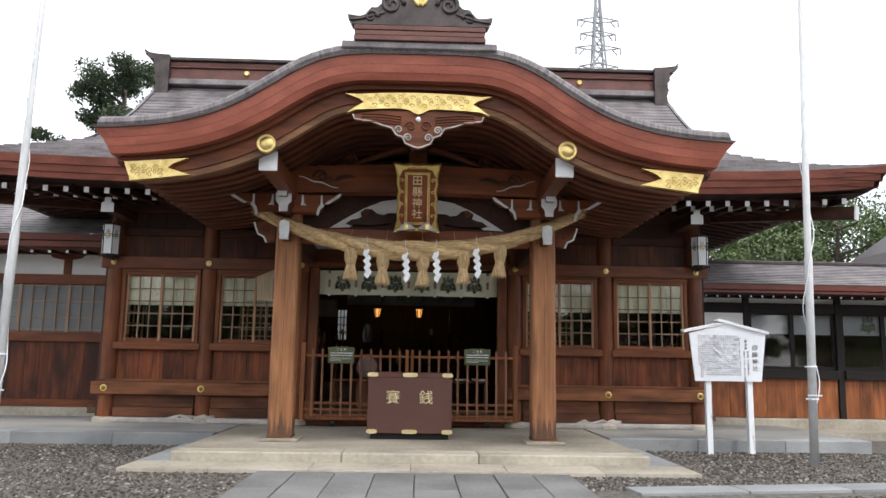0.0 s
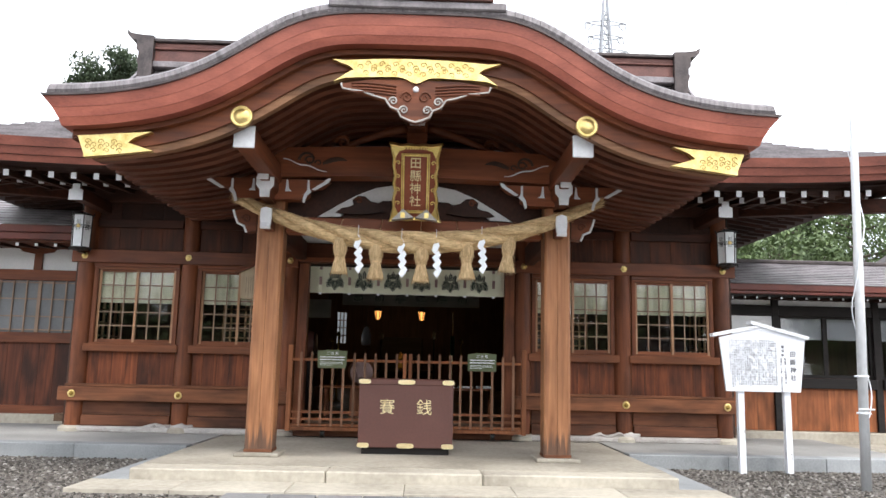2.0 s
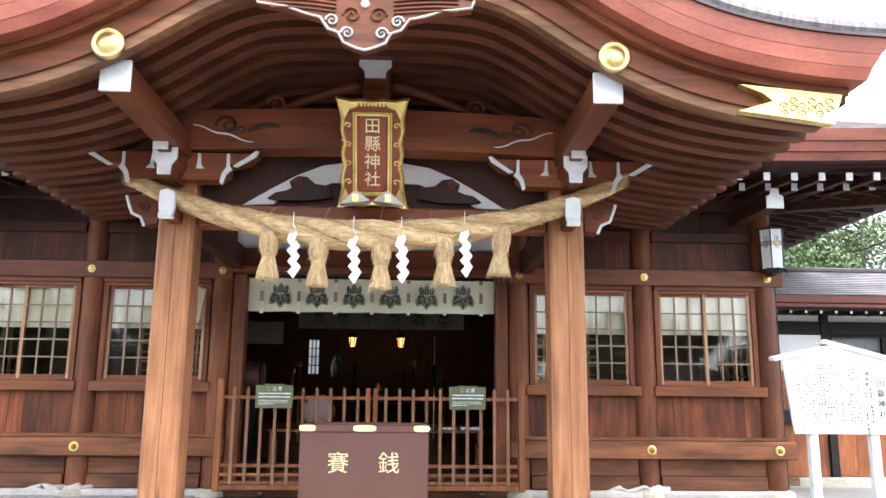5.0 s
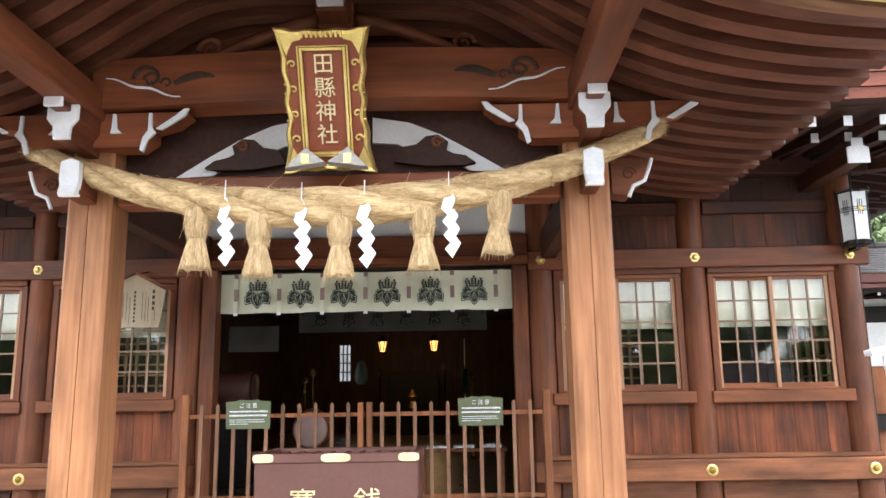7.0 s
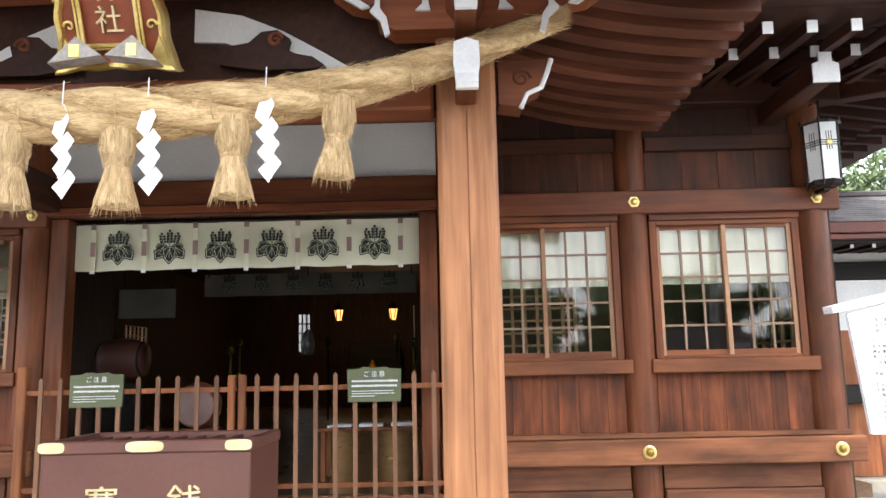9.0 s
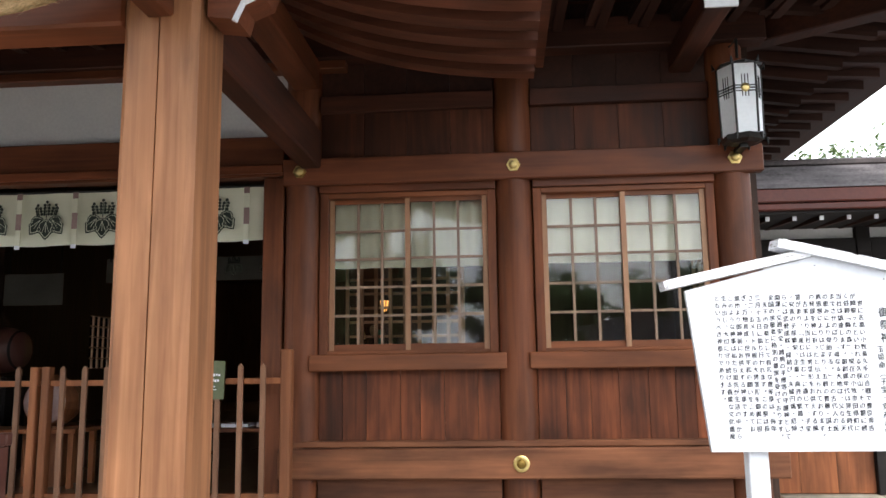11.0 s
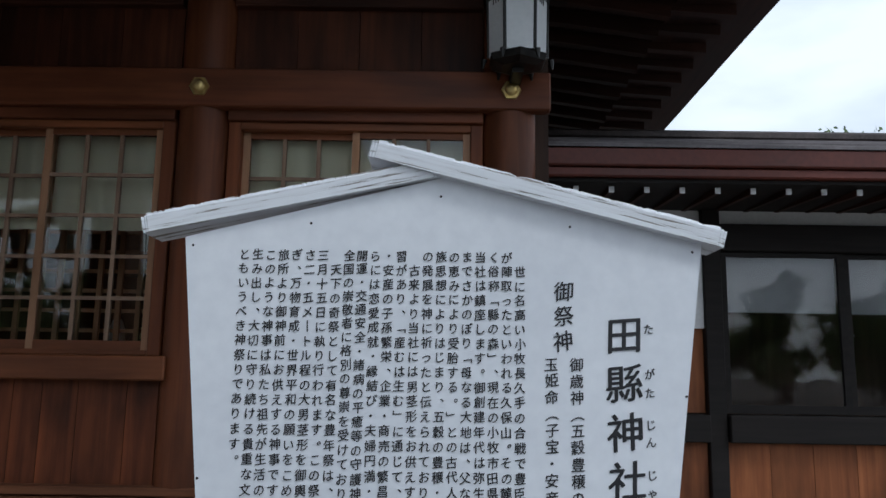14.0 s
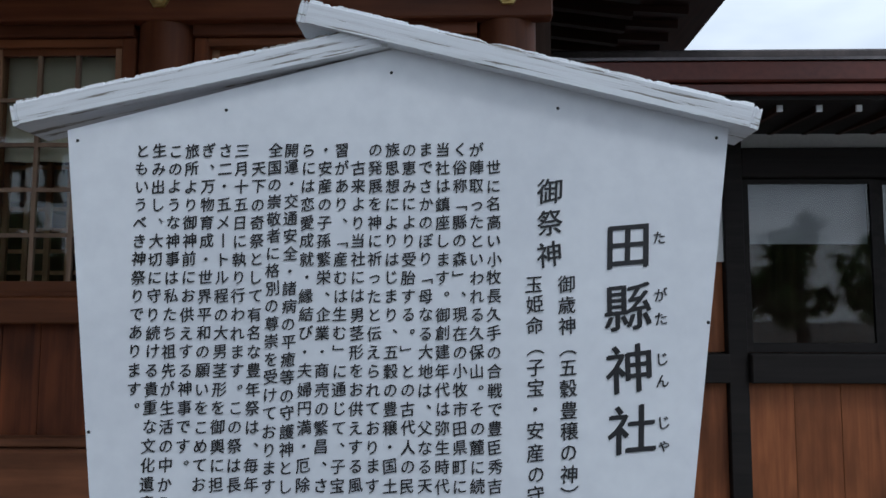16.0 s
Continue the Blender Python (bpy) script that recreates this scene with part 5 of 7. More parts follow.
def tassel(u, tip=(0, 0)):
    t = thing("straw_tassel", "bundled rice-straw tassel hanging from the rope", "tassel", "straw tassels")
    top = rope_at(u) - Vector((0, 0.03, 0.05))
    lean = Vector((tip[0], 0, 0))
    prof = [(0.0, 0.055), (0.025, 0.080), (0.10, 0.088), (0.18, 0.080), (0.222, 0.056), (0.25, 0.056), (0.34, 0.080), (0.455, 0.108), (0.465, 0.085)]
    part("straw_body", tube(bmesh.new(), [top - Vector((0, 0, h)) + lean * h for h, r in prof], [r for h, r in prof], 18), STRAW_HUNG, t, smooth=True)
    part("tie_cord", tube(bmesh.new(), [top - Vector((0, 0, 0.225)) + lean * 0.225, top - Vector((0, 0, 0.248)) + lean * 0.248], 0.062, 14), STRAW, t)

    def skin():
        h = rr.uniform(0.0, 0.44)
        a = rr.uniform(0, 6.28)
        r = float(np.interp(h, [p[0] for p in prof], [p[1] for p in prof])) * 1.0
        n = Vector((math.cos(a), math.sin(a), 0))
        flare = 0.24 if h > 0.24 else (0.10 if h < 0.12 else -0.16)
        return top + lean * h - Vector((0, 0, h)) + n * r * 1.01, (n * flare + lean * 0.3 - UP + 0.10 * Vector((rr.uniform(-1, 1), rr.uniform(-1, 1), 0))).normalized()
    part("loose_straw", straws(900, skin, 0.09, 0.0032), STRAW_HUNG, t)
    stray = lambda: (top + lean * 0.1 - Vector((0, 0, rr.uniform(0.02, 0.2))) + 0.08 * Vector((rr.uniform(-1, 1), rr.uniform(-1, 1), 0)), Vector((rr.uniform(-0.5, 0.5), rr.uniform(-0.5, 0.5), -1)).normalized())
    part("stray_straw", straws(26, stray, 0.13, 0.003), STRAW_HUNG, t)
    return t


for u, tip in ((-0.415, 0), (-0.218, 0), (0.026, 0.0), (0.272, 0), (0.505, -0.08)):
    tassel(u, (tip, 0))


def streamer(u, drop):
    s = thing("paper_streamer", "white folded zigzag paper streamer hanging from the rope", "paper streamer", "paper streamers")
    p = rope_at(u) + Vector((0, -rope_r(u) - 0.012, -0.06 - drop))
    turn = Matrix.Translation(p) @ Matrix.Rotation(radians(8 * math.sin(u * 23)), 4, "Z")
    for k in range(4):
        o = [(-0.060, -0.030), (0.022, 0.066), (0.060, 0.016), (-0.006, -0.094)] if k else [(-0.058, -0.036), (-0.022, 0.095), (0.010, 0.112), (0.046, 0.030), (-0.004, -0.092)]
        fold = prism(bmesh.new(), [(0.008 * k + a, -0.100 * k + b) for a, b in o], -0.0012, 0.0012)
        bmesh.ops.transform(fold, matrix=turn @ Matrix.Translation((0, 0.004 * (k % 2), 0)) @ Matrix.Rotation(radians(9 if k % 2 else -9), 4, "Z"), verts=fold.verts)
        part("paper_fold", fold, PAPER, s)
    part("hanging_cord", tube(bmesh.new(), [p + Vector((0.0, 0.0, 0.24)), p + Vector((-0.003, 0, 0.08))], 0.0035, 5), PAPER, s)


for u, drop in ((-0.315, 0.03), (-0.08, 0.03), (0.104, 0.03), (0.350, 0.03)):
    streamer(u, drop)

# ---- gate fence across the doorway ----
FY = 14.27
fence = thing("gate_fence", "low timber picket gate closed across the doorway", "gate")
x0, x1, zb = -1.87, 2.01, 0.30
for gx0, gx1 in ((x0, 0.065), (0.075, x1)):
    for z, h in ((1.40, 0.045), (0.55, 0.045), (0.44, 0.04), (0.34, 0.045)):
        part("rail", boxed(gx0, gx1, FY - 0.02, FY + 0.02, z, z + h, bevel=0.004), FENCE, fence)
    n = 10
    for i in range(1, n + 1):
        x = gx0 + (gx1 - gx0) * i / (n + 1)
        prof = [(x - 0.019, 0.34), (x + 0.019, 0.34), (x + 0.019, 1.53), (x, 1.555), (x - 0.019, 1.53)]
        part("picket", prism(bmesh.new(), prof, FY - 0.045, FY - 0.021), PICKET, fence)
for x in (x0, x1):
    part("end_post", boxed(x - 0.04, x + 0.04, FY - 0.05, FY + 0.05, 0.26, 1.66, bevel=0.01), FENCE, fence)
for x in (0.02, 0.115):
    part("meeting_post", boxed(x - 0.03, x + 0.03, FY - 0.05, FY + 0.03, 0.30, 1.55, bevel=0.006), FENCE, fence)
for x in (-1.3, 0.08, 1.5):
    part("caster", tube(bmesh.new(), [(x - 0.03, FY, 0.225), (x + 0.03, FY, 0.225)], 0.06, 12), LANTERN_BLACK, fence)
part("foot_rail", boxed(x0, x1, FY - 0.03, FY + 0.03, 0.275, 0.335), FENCE, fence)

for cx in (-1.18, 1.305):
    s = thing("notice_board", "dark green notice board with white lettering hung on the gate", "sign", "green notices")
    y = FY - 0.06
    ring = [(cx - 0.235, 1.29), (cx + 0.235, 1.29), (cx + 0.24, 1.575), (cx + 0.13, 1.58), (cx + 0.10, 1.597), (cx, 1.587), (cx - 0.10, 1.597), (cx - 0.13, 1.58), (cx - 0.24, 1.575)]
    part("board", prism(bmesh.new(), ring, y - 0.012, y + 0.012), GREEN_SIGN, s)
    for k, ch in enumerate("ご注意"):
        lettering("character", ch, 0.056, PAPER, s, facing(cx - 0.07 + 0.07 * k, y - 0.014, 1.530), 0.003)
    tiny = random.Random(31)
    for z, w, h in ((1.472, 0.40, 0.022), (1.430, 0.40, 0.022), (1.385, 0.37, 0.008), (1.363, 0.38, 0.008), (1.341, 0.20, 0.008)):
        # lines too small to read, broken into words
        line = bmesh.new()
        x = cx - 0.20
        while x < cx - 0.20 + w:
            step = tiny.uniform(0.016, 0.024) if h > 0.01 else tiny.uniform(0.02, 0.05)
            box(line, x, x + step - 0.005, y - 0.0145, y - 0.0125, z - h * tiny.uniform(0.3, 0.5), z + h * tiny.uniform(0.3, 0.5))
            x += step
        part("text_bar", line, PAPER, s)

# ---- offertory box ----
BX0, BX1, BY0, BY1, BZ0, BZ1 = -0.545, 0.755, 12.10, 12.86, 0.15, 1.145
chest = thing("offertory_box", "brown lacquered wooden offertory box with gilt corners", "box")
part("body", boxed(BX0, BX1, BY0, BY1, BZ0 + 0.09, BZ1 - 0.05, bevel=0.01), BOX_RED, chest)
part("plinth", boxed(BX0 + 0.05, BX1 - 0.05, BY0 + 0.06, BY1 - 0.05, BZ0, BZ0 + 0.095), BLACKWOOD, chest)
for a in ((BX0 - 0.012, BX1 + 0.012, BY0 - 0.012, BY0 + 0.05), (BX0 - 0.012, BX1 + 0.012, BY1 - 0.05, BY1 + 0.012), (BX0 - 0.012, BX0 + 0.05, BY0 + 0.052, BY1 - 0.052), (BX1 - 0.05, BX1 + 0.012, BY0 + 0.052, BY1 - 0.052)):
    part("top_rim", boxed(*a, BZ1 - 0.055, BZ1 + 0.02, bevel=0.008), BOX_RED, chest)
for i in range(9):
    x = BX0 + 0.12 + (BX1 - BX0 - 0.24) * i / 8
    part("grille_bar", boxed(x - 0.02, x + 0.02, BY0 + 0.05, BY1 - 0.05, BZ1 - 0.045, BZ1 - 0.005, bevel=0.005), BOX_RED, chest)
for z in (BZ1 - 0.015, BZ0 + 0.12):
    for x, w in ((BX0 + 0.072, 0.083), (0.105, 0.118), (BX1 - 0.072, 0.083)):
        ring = [(x + w * math.copysign(abs(math.cos(a)) ** 0.5, math.cos(a)), z + 0.033 * math.copysign(abs(math.sin(a)) ** 0.6, math.sin(a))) for a in [2 * math.pi * q / 20 for q in range(20)]]
        part("gilt_mount", prism(bmesh.new(), ring, BY0 - 0.021, BY0 - 0.011 if z > 0.6 else BY0 + 0.005), PALE_GILT, chest, "gilt metal mount")
for ch, x in (("賽", -0.155), ("銭", 0.355)):
    lettering("character", ch, 0.222, PALE_GILT, chest, facing(x, BY0 - 0.006, 0.775), 0.012)

# ---- white notice board ----
SY = 12.20
sign = thing("shrine_notice_board", "white painted roofed notice board on two posts with black lettering", "notice board")
part("board", prism(bmesh.new(), [(4.615, 1.105), (5.675, 1.105), (5.768, 1.858), (5.150, 2.012), (4.535, 1.858)], SY, SY + 0.035), SIGN_WHITE, sign)
for side, xa, za, xb, zb2 in ((-1, 4.440, 1.860, 5.14, 2.008), (1, 4.968, 2.053, 5.81, 1.843)):
    ang = math.atan2(zb2 - za, xb - xa)
    ln = math.hypot(xb - xa, zb2 - za)
    bm = bmesh.new()
    n = 240
    rows_ = []
    for i in range(n + 1):
        u = i / n
        worn = 0.0022 * noise.noise((u * 40, side, 1)) + 0.0016 * noise.noise((u * 130, side, 3))
        chip = max(0.0, 0.0035 * noise.noise((u * 23, side, 7)) + 0.0025 * noise.noise((u * 110, side, 9)))
        end = 0.010 * (0.5 + noise.noise((u * 300, side, 4))) if u < 0.02 or u > 0.98 else 0.0
        rows_.append([(u * ln, -0.030 + end, 0.003 + 0.3 * worn), (u * ln, -0.032 + end, 0.040), (u * ln, -0.029 + 2 * chip + end, 0.048 - chip + 0.5 * worn - end), (u * ln, 0.10, 0.050), (u * ln, 0.10, 0.003), (u * ln, -0.030 + end, 0.003 + 0.3 * worn)])
    surface(bm, rows_)
    bm.faces.new([bm.verts.new(p) for p in rows_[0][:5]]), bm.faces.new([bm.verts.new(p) for p in rows_[-1][:5]])
    bmesh.ops.remove_doubles(bm, verts=bm.verts, dist=1e-4)
    bmesh.ops.recalc_face_normals(bm, faces=bm.faces)
    m = Matrix.Translation((xa, SY + 0.01 - (0.012 if side > 0 else 0), za)) @ Matrix.Rotation(-ang, 4, "Y")
    part("roof_board", bm, SIGN_WORN, sign, "white roof board with flaking paint").matrix_local = m
for x in (4.835, 5.50):
    part("post", boxed(x - 0.045, x + 0.045, SY + 0.036, SY + 0.125, -0.05, 1.88, bevel=0.006), POST_WORN, sign)
for x, z in ((4.555, 1.838), (5.745, 1.838), (5.145, 1.965), (5.72, 1.50), (4.60, 1.30), (5.455, 1.895), (4.835, 1.895)):
    part("nail", lathe(bmesh.new(), [(0.0033, 0), (0.002, 0.002)], (x, SY, z), (0, -1, 0), 8), LANTERN_BLACK, sign)

# ---- flag poles ----
for k, (x, y) in enumerate(((5.78, 10.83), (-5.08, 10.0))):
    p = thing("flag_pole", "tall weathered grey steel flag pole wound with white cord", "flag pole", "flag poles")
    part("shaft", tube(bmesh.new(), [(x + 0.022 * (z - 0.9), y, z) for z in (-0.05, 2.9, 2.92, 4.4, 4.42, 9.5)], [0.060, 0.056, 0.050, 0.048, 0.041, 0.032], 20), STEEL, p, smooth=True)
    part("cord", tube(bmesh.new(), [(x + 0.0011 * q + 0.072 * math.cos(q * 0.14 - 1.2) * (1 + 0.35 * math.sin(q * 0.31)), y + 0.075 * math.sin(q * 0.14 - 1.2), 0.85 + 0.05 * q) for q in range(90)], 0.008, 6), PAPER, p)
    part("cleat", tube(bmesh.new(), [(x - 0.1, y - 0.07, 0.95), (x + 0.1, y - 0.07, 0.95)], 0.012, 6), STEEL, p)
    for z in (0.9, 1.35):
        part("cord_tie", tube(bmesh.new(), [(x + 0.075 * math.cos(a), y + 0.075 * math.sin(a), z) for a in [6.283 * q / 16 for q in range(17)]], 0.012, 6), PAPER, p)

# ---- lanterns on the outer posts ----
for side in (-1, 1):
    lx, ly = side * 5.52, 14.30
    la = thing("wall_lantern", "black iron hexagonal lantern with milk glass panes", "lantern", "wall lanterns")
    z0, z1 = 3.215, 3.75
    for k in range(6):
        a0, a1 = radians(60 * k), radians(60 * k + 60)
        r0, r1 = 0.156, 0.166
        p = [(lx + r * math.cos(a), ly + r * math.sin(a), z) for r, a, z in ((r0, a0, z0), (r0, a1, z0), (r1, a1, z1), (r1, a0, z1))]
        bm = bmesh.new()
        bm.faces.new([bm.verts.new(q) for q in p])
        pane = part("pane", bm, MILK, la, "milk glass pane")
        s = pane.modifiers.new("thickness", "SOLIDIFY")
        s.thickness = 0.005
        part("corner_bar", tube(bmesh.new(), [p[0], p[3]], 0.009, 6), LANTERN_BLACK, la)
        for u in (0.60, 0.64, 0.68):
            e0 = [p[0][i] * (1 - u) + p[3][i] * u for i in range(3)]
            e1 = [p[1][i] * (1 - u) + p[2][i] * u for i in range(3)]
            part("cross_bar", tube(bmesh.new(), [e0, e1], 0.005, 6), LANTERN_BLACK, la)
        for u in (0.36, 0.5, 0.64):
            e0 = [p[0][i] * (1 - u) + p[1][i] * u for i in range(3)]
            e1 = [p[3][i] * (1 - u) + p[2][i] * u for i in range(3)]
            mid = [(e0[i] * 0.48 + e1[i] * 0.52) for i in range(3)]
            up = [(e0[i] * 0.16 + e1[i] * 0.84) for i in range(3)]
            part("upright_bar", tube(bmesh.new(), [mid, up], 0.004, 6), LANTERN_BLACK, la)
        part("finial", tube(bmesh.new(), [(lx + 0.185 * math.cos(a0), ly + 0.185 * math.sin(a0), z0 - 0.06), (lx + 0.178 * math.cos(a0), ly + 0.178 * math.sin(a0), z0 - 0.01)], [0.006, 0.016], 6), LANTERN_BLACK, la)
        part("finial", tube(bmesh.new(), [(lx + 0.185 * math.cos(a0), ly + 0.185 * math.sin(a0), z1), (lx + 0.20 * math.cos(a0), ly + 0.20 * math.sin(a0), z1 + 0.05)], [0.016, 0.005], 6), LANTERN_BLACK, la)
    part("base_plate", lathe(bmesh.new(), [(0.10, -0.05), (0.155, -0.032), (0.170, 0.0), (0.16, 0.008)], (lx, ly, z0 - 0.008), (0, 0, 1), 6), LANTERN_BLACK, la)
    part("cap", lathe(bmesh.new(), [(0.172, 0.0), (0.178, 0.02), (0.10, 0.05), (0.03, 0.07)], (lx, ly, z1), (0, 0, 1), 6), LANTERN_BLACK, la)
    part("hanger", tube(bmesh.new(), [(lx, ly, z1 + 0.1), (lx, ly, 4.0), (lx, ly + 0.25, 4.02)], 0.012, 8), LANTERN_BLACK, la)
    part("crest", lathe(bmesh.new(), [(0.036, 0), (0.026, 0.010), (0.01, 0.014)], (lx, ly - 0.142, z0 + 0.345), (0, -1, 0), 8), GOLD, la, "gilt crest")
    part("bracket", boxed(lx - 0.03, lx + 0.03, ly - 0.02, WALL_Y + 0.02, z0 - 0.085, z0 - 0.055), LANTERN_BLACK, la)

# ---- cloth over the doorway ----
noren = thing("door_curtain", "pale cream door curtain with mauve bands and dark crests", "curtain")
NX0, NX1, NY = -1.70, 1.73, WALL_Y + 0.20
bm = bmesh.new()
cols = [NX0 + (NX1 - NX0) * k / 96 for k in range(97)]


def noren_y(x, z):
    return NY + 0.014 * math.sin((x - NX0) / (NX1 - NX0) * 6 * 2 * math.pi) * (3.05 - z) / 0.5 + 0.006 * math.sin(x * 11)


surface(bm, [[(x, noren_y(x, z), z - 0.02 * abs(math.sin((x - NX0) / (NX1 - NX0) * 6 * math.pi)) * (3.05 - z)) for x in cols] for z in (2.585, 2.70, 2.85, 3.0, 3.05)])
part("cloth", bm, CLOTH, noren, smooth=True)


def crest(parent, cx, cz, y, k):
    """A round crest: three lobed leaves with pale veins below three rising flower spikes."""
    lobes = [(0.0, 0.050), (0.030, 0.044), (0.056, 0.022), (0.058, -0.006), (0.046, -0.022), (0.050, -0.048), (0.034, -0.062), (0.022, -0.080), (0.0, -0.100)]
    outline_ = lobes + [(-a, b) for a, b in lobes[-2:0:-1]]
    for q in (-1, 1, 0):
        m = Matrix.Translation((cx + q * 0.060 * k, y - (0.003 if q == 0 else 0.0), cz + (0.0 if q else -0.022) * k)) @ Matrix.Rotation(radians(-36 * q), 4, "Y")
        dark, pale = bmesh.new(), bmesh.new()
        prism(dark, [(a * k, b * k) for a, b in outline_], -0.001, 0.001)
        prism(pale, [(0.86 * a * k, 0.86 * b * k - 0.001) for a, b in outline_], -0.0014, -0.001)
        prism(dark, [(0.79 * a * k, 0.79 * b * k - 0.001) for a, b in outline_], -0.0018, -0.0014)
        for v in (-1, 0, 1):
            prism(pale, [(0.0014 * k, 0.028 * k), (0.0014 * k + v * 0.026 * k, -0.045 * k), (-0.0014 * k + v * 0.026 * k, -0.045 * k), (-0.0014 * k, 0.028 * k)], -0.0022, -0.0018)
        for bm, name_, mat_ in ((dark, "crest_leaf", CREST), (pale, "crest_vein", CLOTH)):
            bmesh.ops.transform(bm, matrix=m, verts=bm.verts)
            part(name_, bm, mat_, parent)
        tall = 4 if q == 0 else 3
        bm = bmesh.new()
        base = Vector((cx + q * 0.050 * k, cz + 0.052 * k))
        tilt = Vector((0.22 * q, 1.0)).normalized()
        for j in range(tall + 1):
            for side in ((-1, 1) if j < tall else (0,)):
                c = base + tilt * (0.012 + 0.022 * j) * k + Vector((side * 0.0155 * k, 0.0))
                prism(bm, [(c.x + 0.0112 * k * math.cos(a), c.y + 0.0112 * k * math.sin(a)) for a in [math.pi * s_ / 4 for s_ in range(8)]], y - 0.001, y + 0.001)
        e = base + tilt * 0.022 * tall * k
        prism(bm, [(base.x - 0.003 * k, base.y - 0.02 * k), (base.x + 0.003 * k, base.y - 0.02 * k), (e.x + 0.002 * k, e.y), (e.x - 0.002 * k, e.y)], y - 0.001, y + 0.001)
        part("crest_flower", bm, CREST, parent)


for i in range(7):
    x = NX0 + 0.03 + (NX1 - NX0 - 0.06) * (i + 0.35) / 6.7
    t = part("tie_band", boxed(x - 0.022, x + 0.022, NY - 0.026, NY - 0.02, 2.57, 3.02), CLOTH, noren)
    part("band_patch", boxed(x - 0.024, x + 0.024, NY - 0.029, NY - 0.0265, 2.72, 2.86), CLOTH_TIE, t)
    part("band_patch", boxed(x - 0.024, x + 0.024, NY - 0.029, NY - 0.0265, 2.985, 3.04), CLOTH_TIE, t)
    part("band_end", boxed(x - 0.024, x + 0.024, NY - 0.029, NY - 0.0265, 2.55, 2.585), PAPER, t)
    if i < 6:
        cxn = x + (NX1 - NX0 - 0.06) / 6.7 / 2
        crest(noren, cxn, 2.775, NY - 0.030, 1.22)
part("curtain_rod", tube(bmesh.new(), [(NX0, NY, 3.05), (NX1, NY, 3.05)], 0.012, 8), LANTERN_BLACK, noren)


# ---- lettering of the white notice board ----
rc = random.Random(12)


def column_text(name, body, x, z_top, pitch, size, weight=0.0007):
    for k, ch in enumerate(body):
        if ch == " ":
            continue
        dx, dz, turn = rc.uniform(-0.03, 0.03) * size, rc.uniform(-0.03, 0.03) * size, rc.uniform(-4, 4)
        if ch in "、。":
            dx, dz = 0.55 * size, 0.45 * size
        m = facing(x + dx, SY - 0.0012, z_top - pitch * (k + 0.5) + dz) @ Matrix.Rotation(radians(turn), 4, "Z") @ Matrix.Diagonal((0.96, 1.0, 1, 1))
        piece(name, glyph(ch, size, weight), sign, m)


for i, body in enumerate(COLUMNS):
    n = len(body)
    column_text("character", body, 5.335 - 0.0312 * i, 1.832, 0.0338 if n <= 20 else 0.0338 * 20 / n, 0.0285)
for i, ch in enumerate("田縣神社"):
    column_text("title_character", ch, 5.575, 1.682 - 0.1105 * i, 0.1, 0.092, 0.0030)
for ch, z in (("た", 1.667), ("が", 1.562), ("た", 1.520), ("じ", 1.447), ("ん", 1.408), ("じ", 1.335), ("ゃ", 1.297)):
    column_text("reading_aid", ch, 5.635, z, 0.03, 0.026, 0.0004)
column_text("character", "御祭神", 5.437, 1.765, 0.0585, 0.050, 0.0013)
column_text("character", "御歳神︵五穀豊穣の神︶", 5.467, 1.585, 0.0375, 0.034)
column_text("character", "玉姫命︵子宝・安産の守護神︶", 5.408, 1.585, 0.0375, 0.034)

# ---- inside the hall ----
HB, FZ = 34.0, 0.62
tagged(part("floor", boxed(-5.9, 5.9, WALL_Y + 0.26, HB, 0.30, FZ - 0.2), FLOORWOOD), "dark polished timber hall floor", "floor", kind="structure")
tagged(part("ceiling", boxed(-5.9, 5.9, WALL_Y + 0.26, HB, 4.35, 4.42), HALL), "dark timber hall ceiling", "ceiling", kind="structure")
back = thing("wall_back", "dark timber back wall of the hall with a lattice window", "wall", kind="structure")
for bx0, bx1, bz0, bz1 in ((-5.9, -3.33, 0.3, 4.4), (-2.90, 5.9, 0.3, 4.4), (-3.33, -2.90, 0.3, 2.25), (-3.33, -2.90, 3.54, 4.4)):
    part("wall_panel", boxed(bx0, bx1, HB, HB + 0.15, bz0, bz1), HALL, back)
for k in range(4):
    part("lattice_bar", boxed(-3.33 + 0.143 * k - 0.025, -3.33 + 0.143 * k + 0.025, HB + 0.03, HB + 0.07, 2.25, 3.54), HALL, back)
for k in range(1, 4):
    part("lattice_bar", boxed(-3.33, -2.90, HB + 0.035, HB + 0.065, 2.25 + 0.32 * k - 0.025, 2.25 + 0.32 * k + 0.025), HALL, back)
# added wall that keeps the bright horizon out of the back lattice window
tagged(part("wall_rear_yard", boxed(-9.0, 6.0, 38.0, 38.2, 0.0, 4.6), SCREEN), "plain grey wall added behind the hall to dim its back window", "wall", kind="structure")
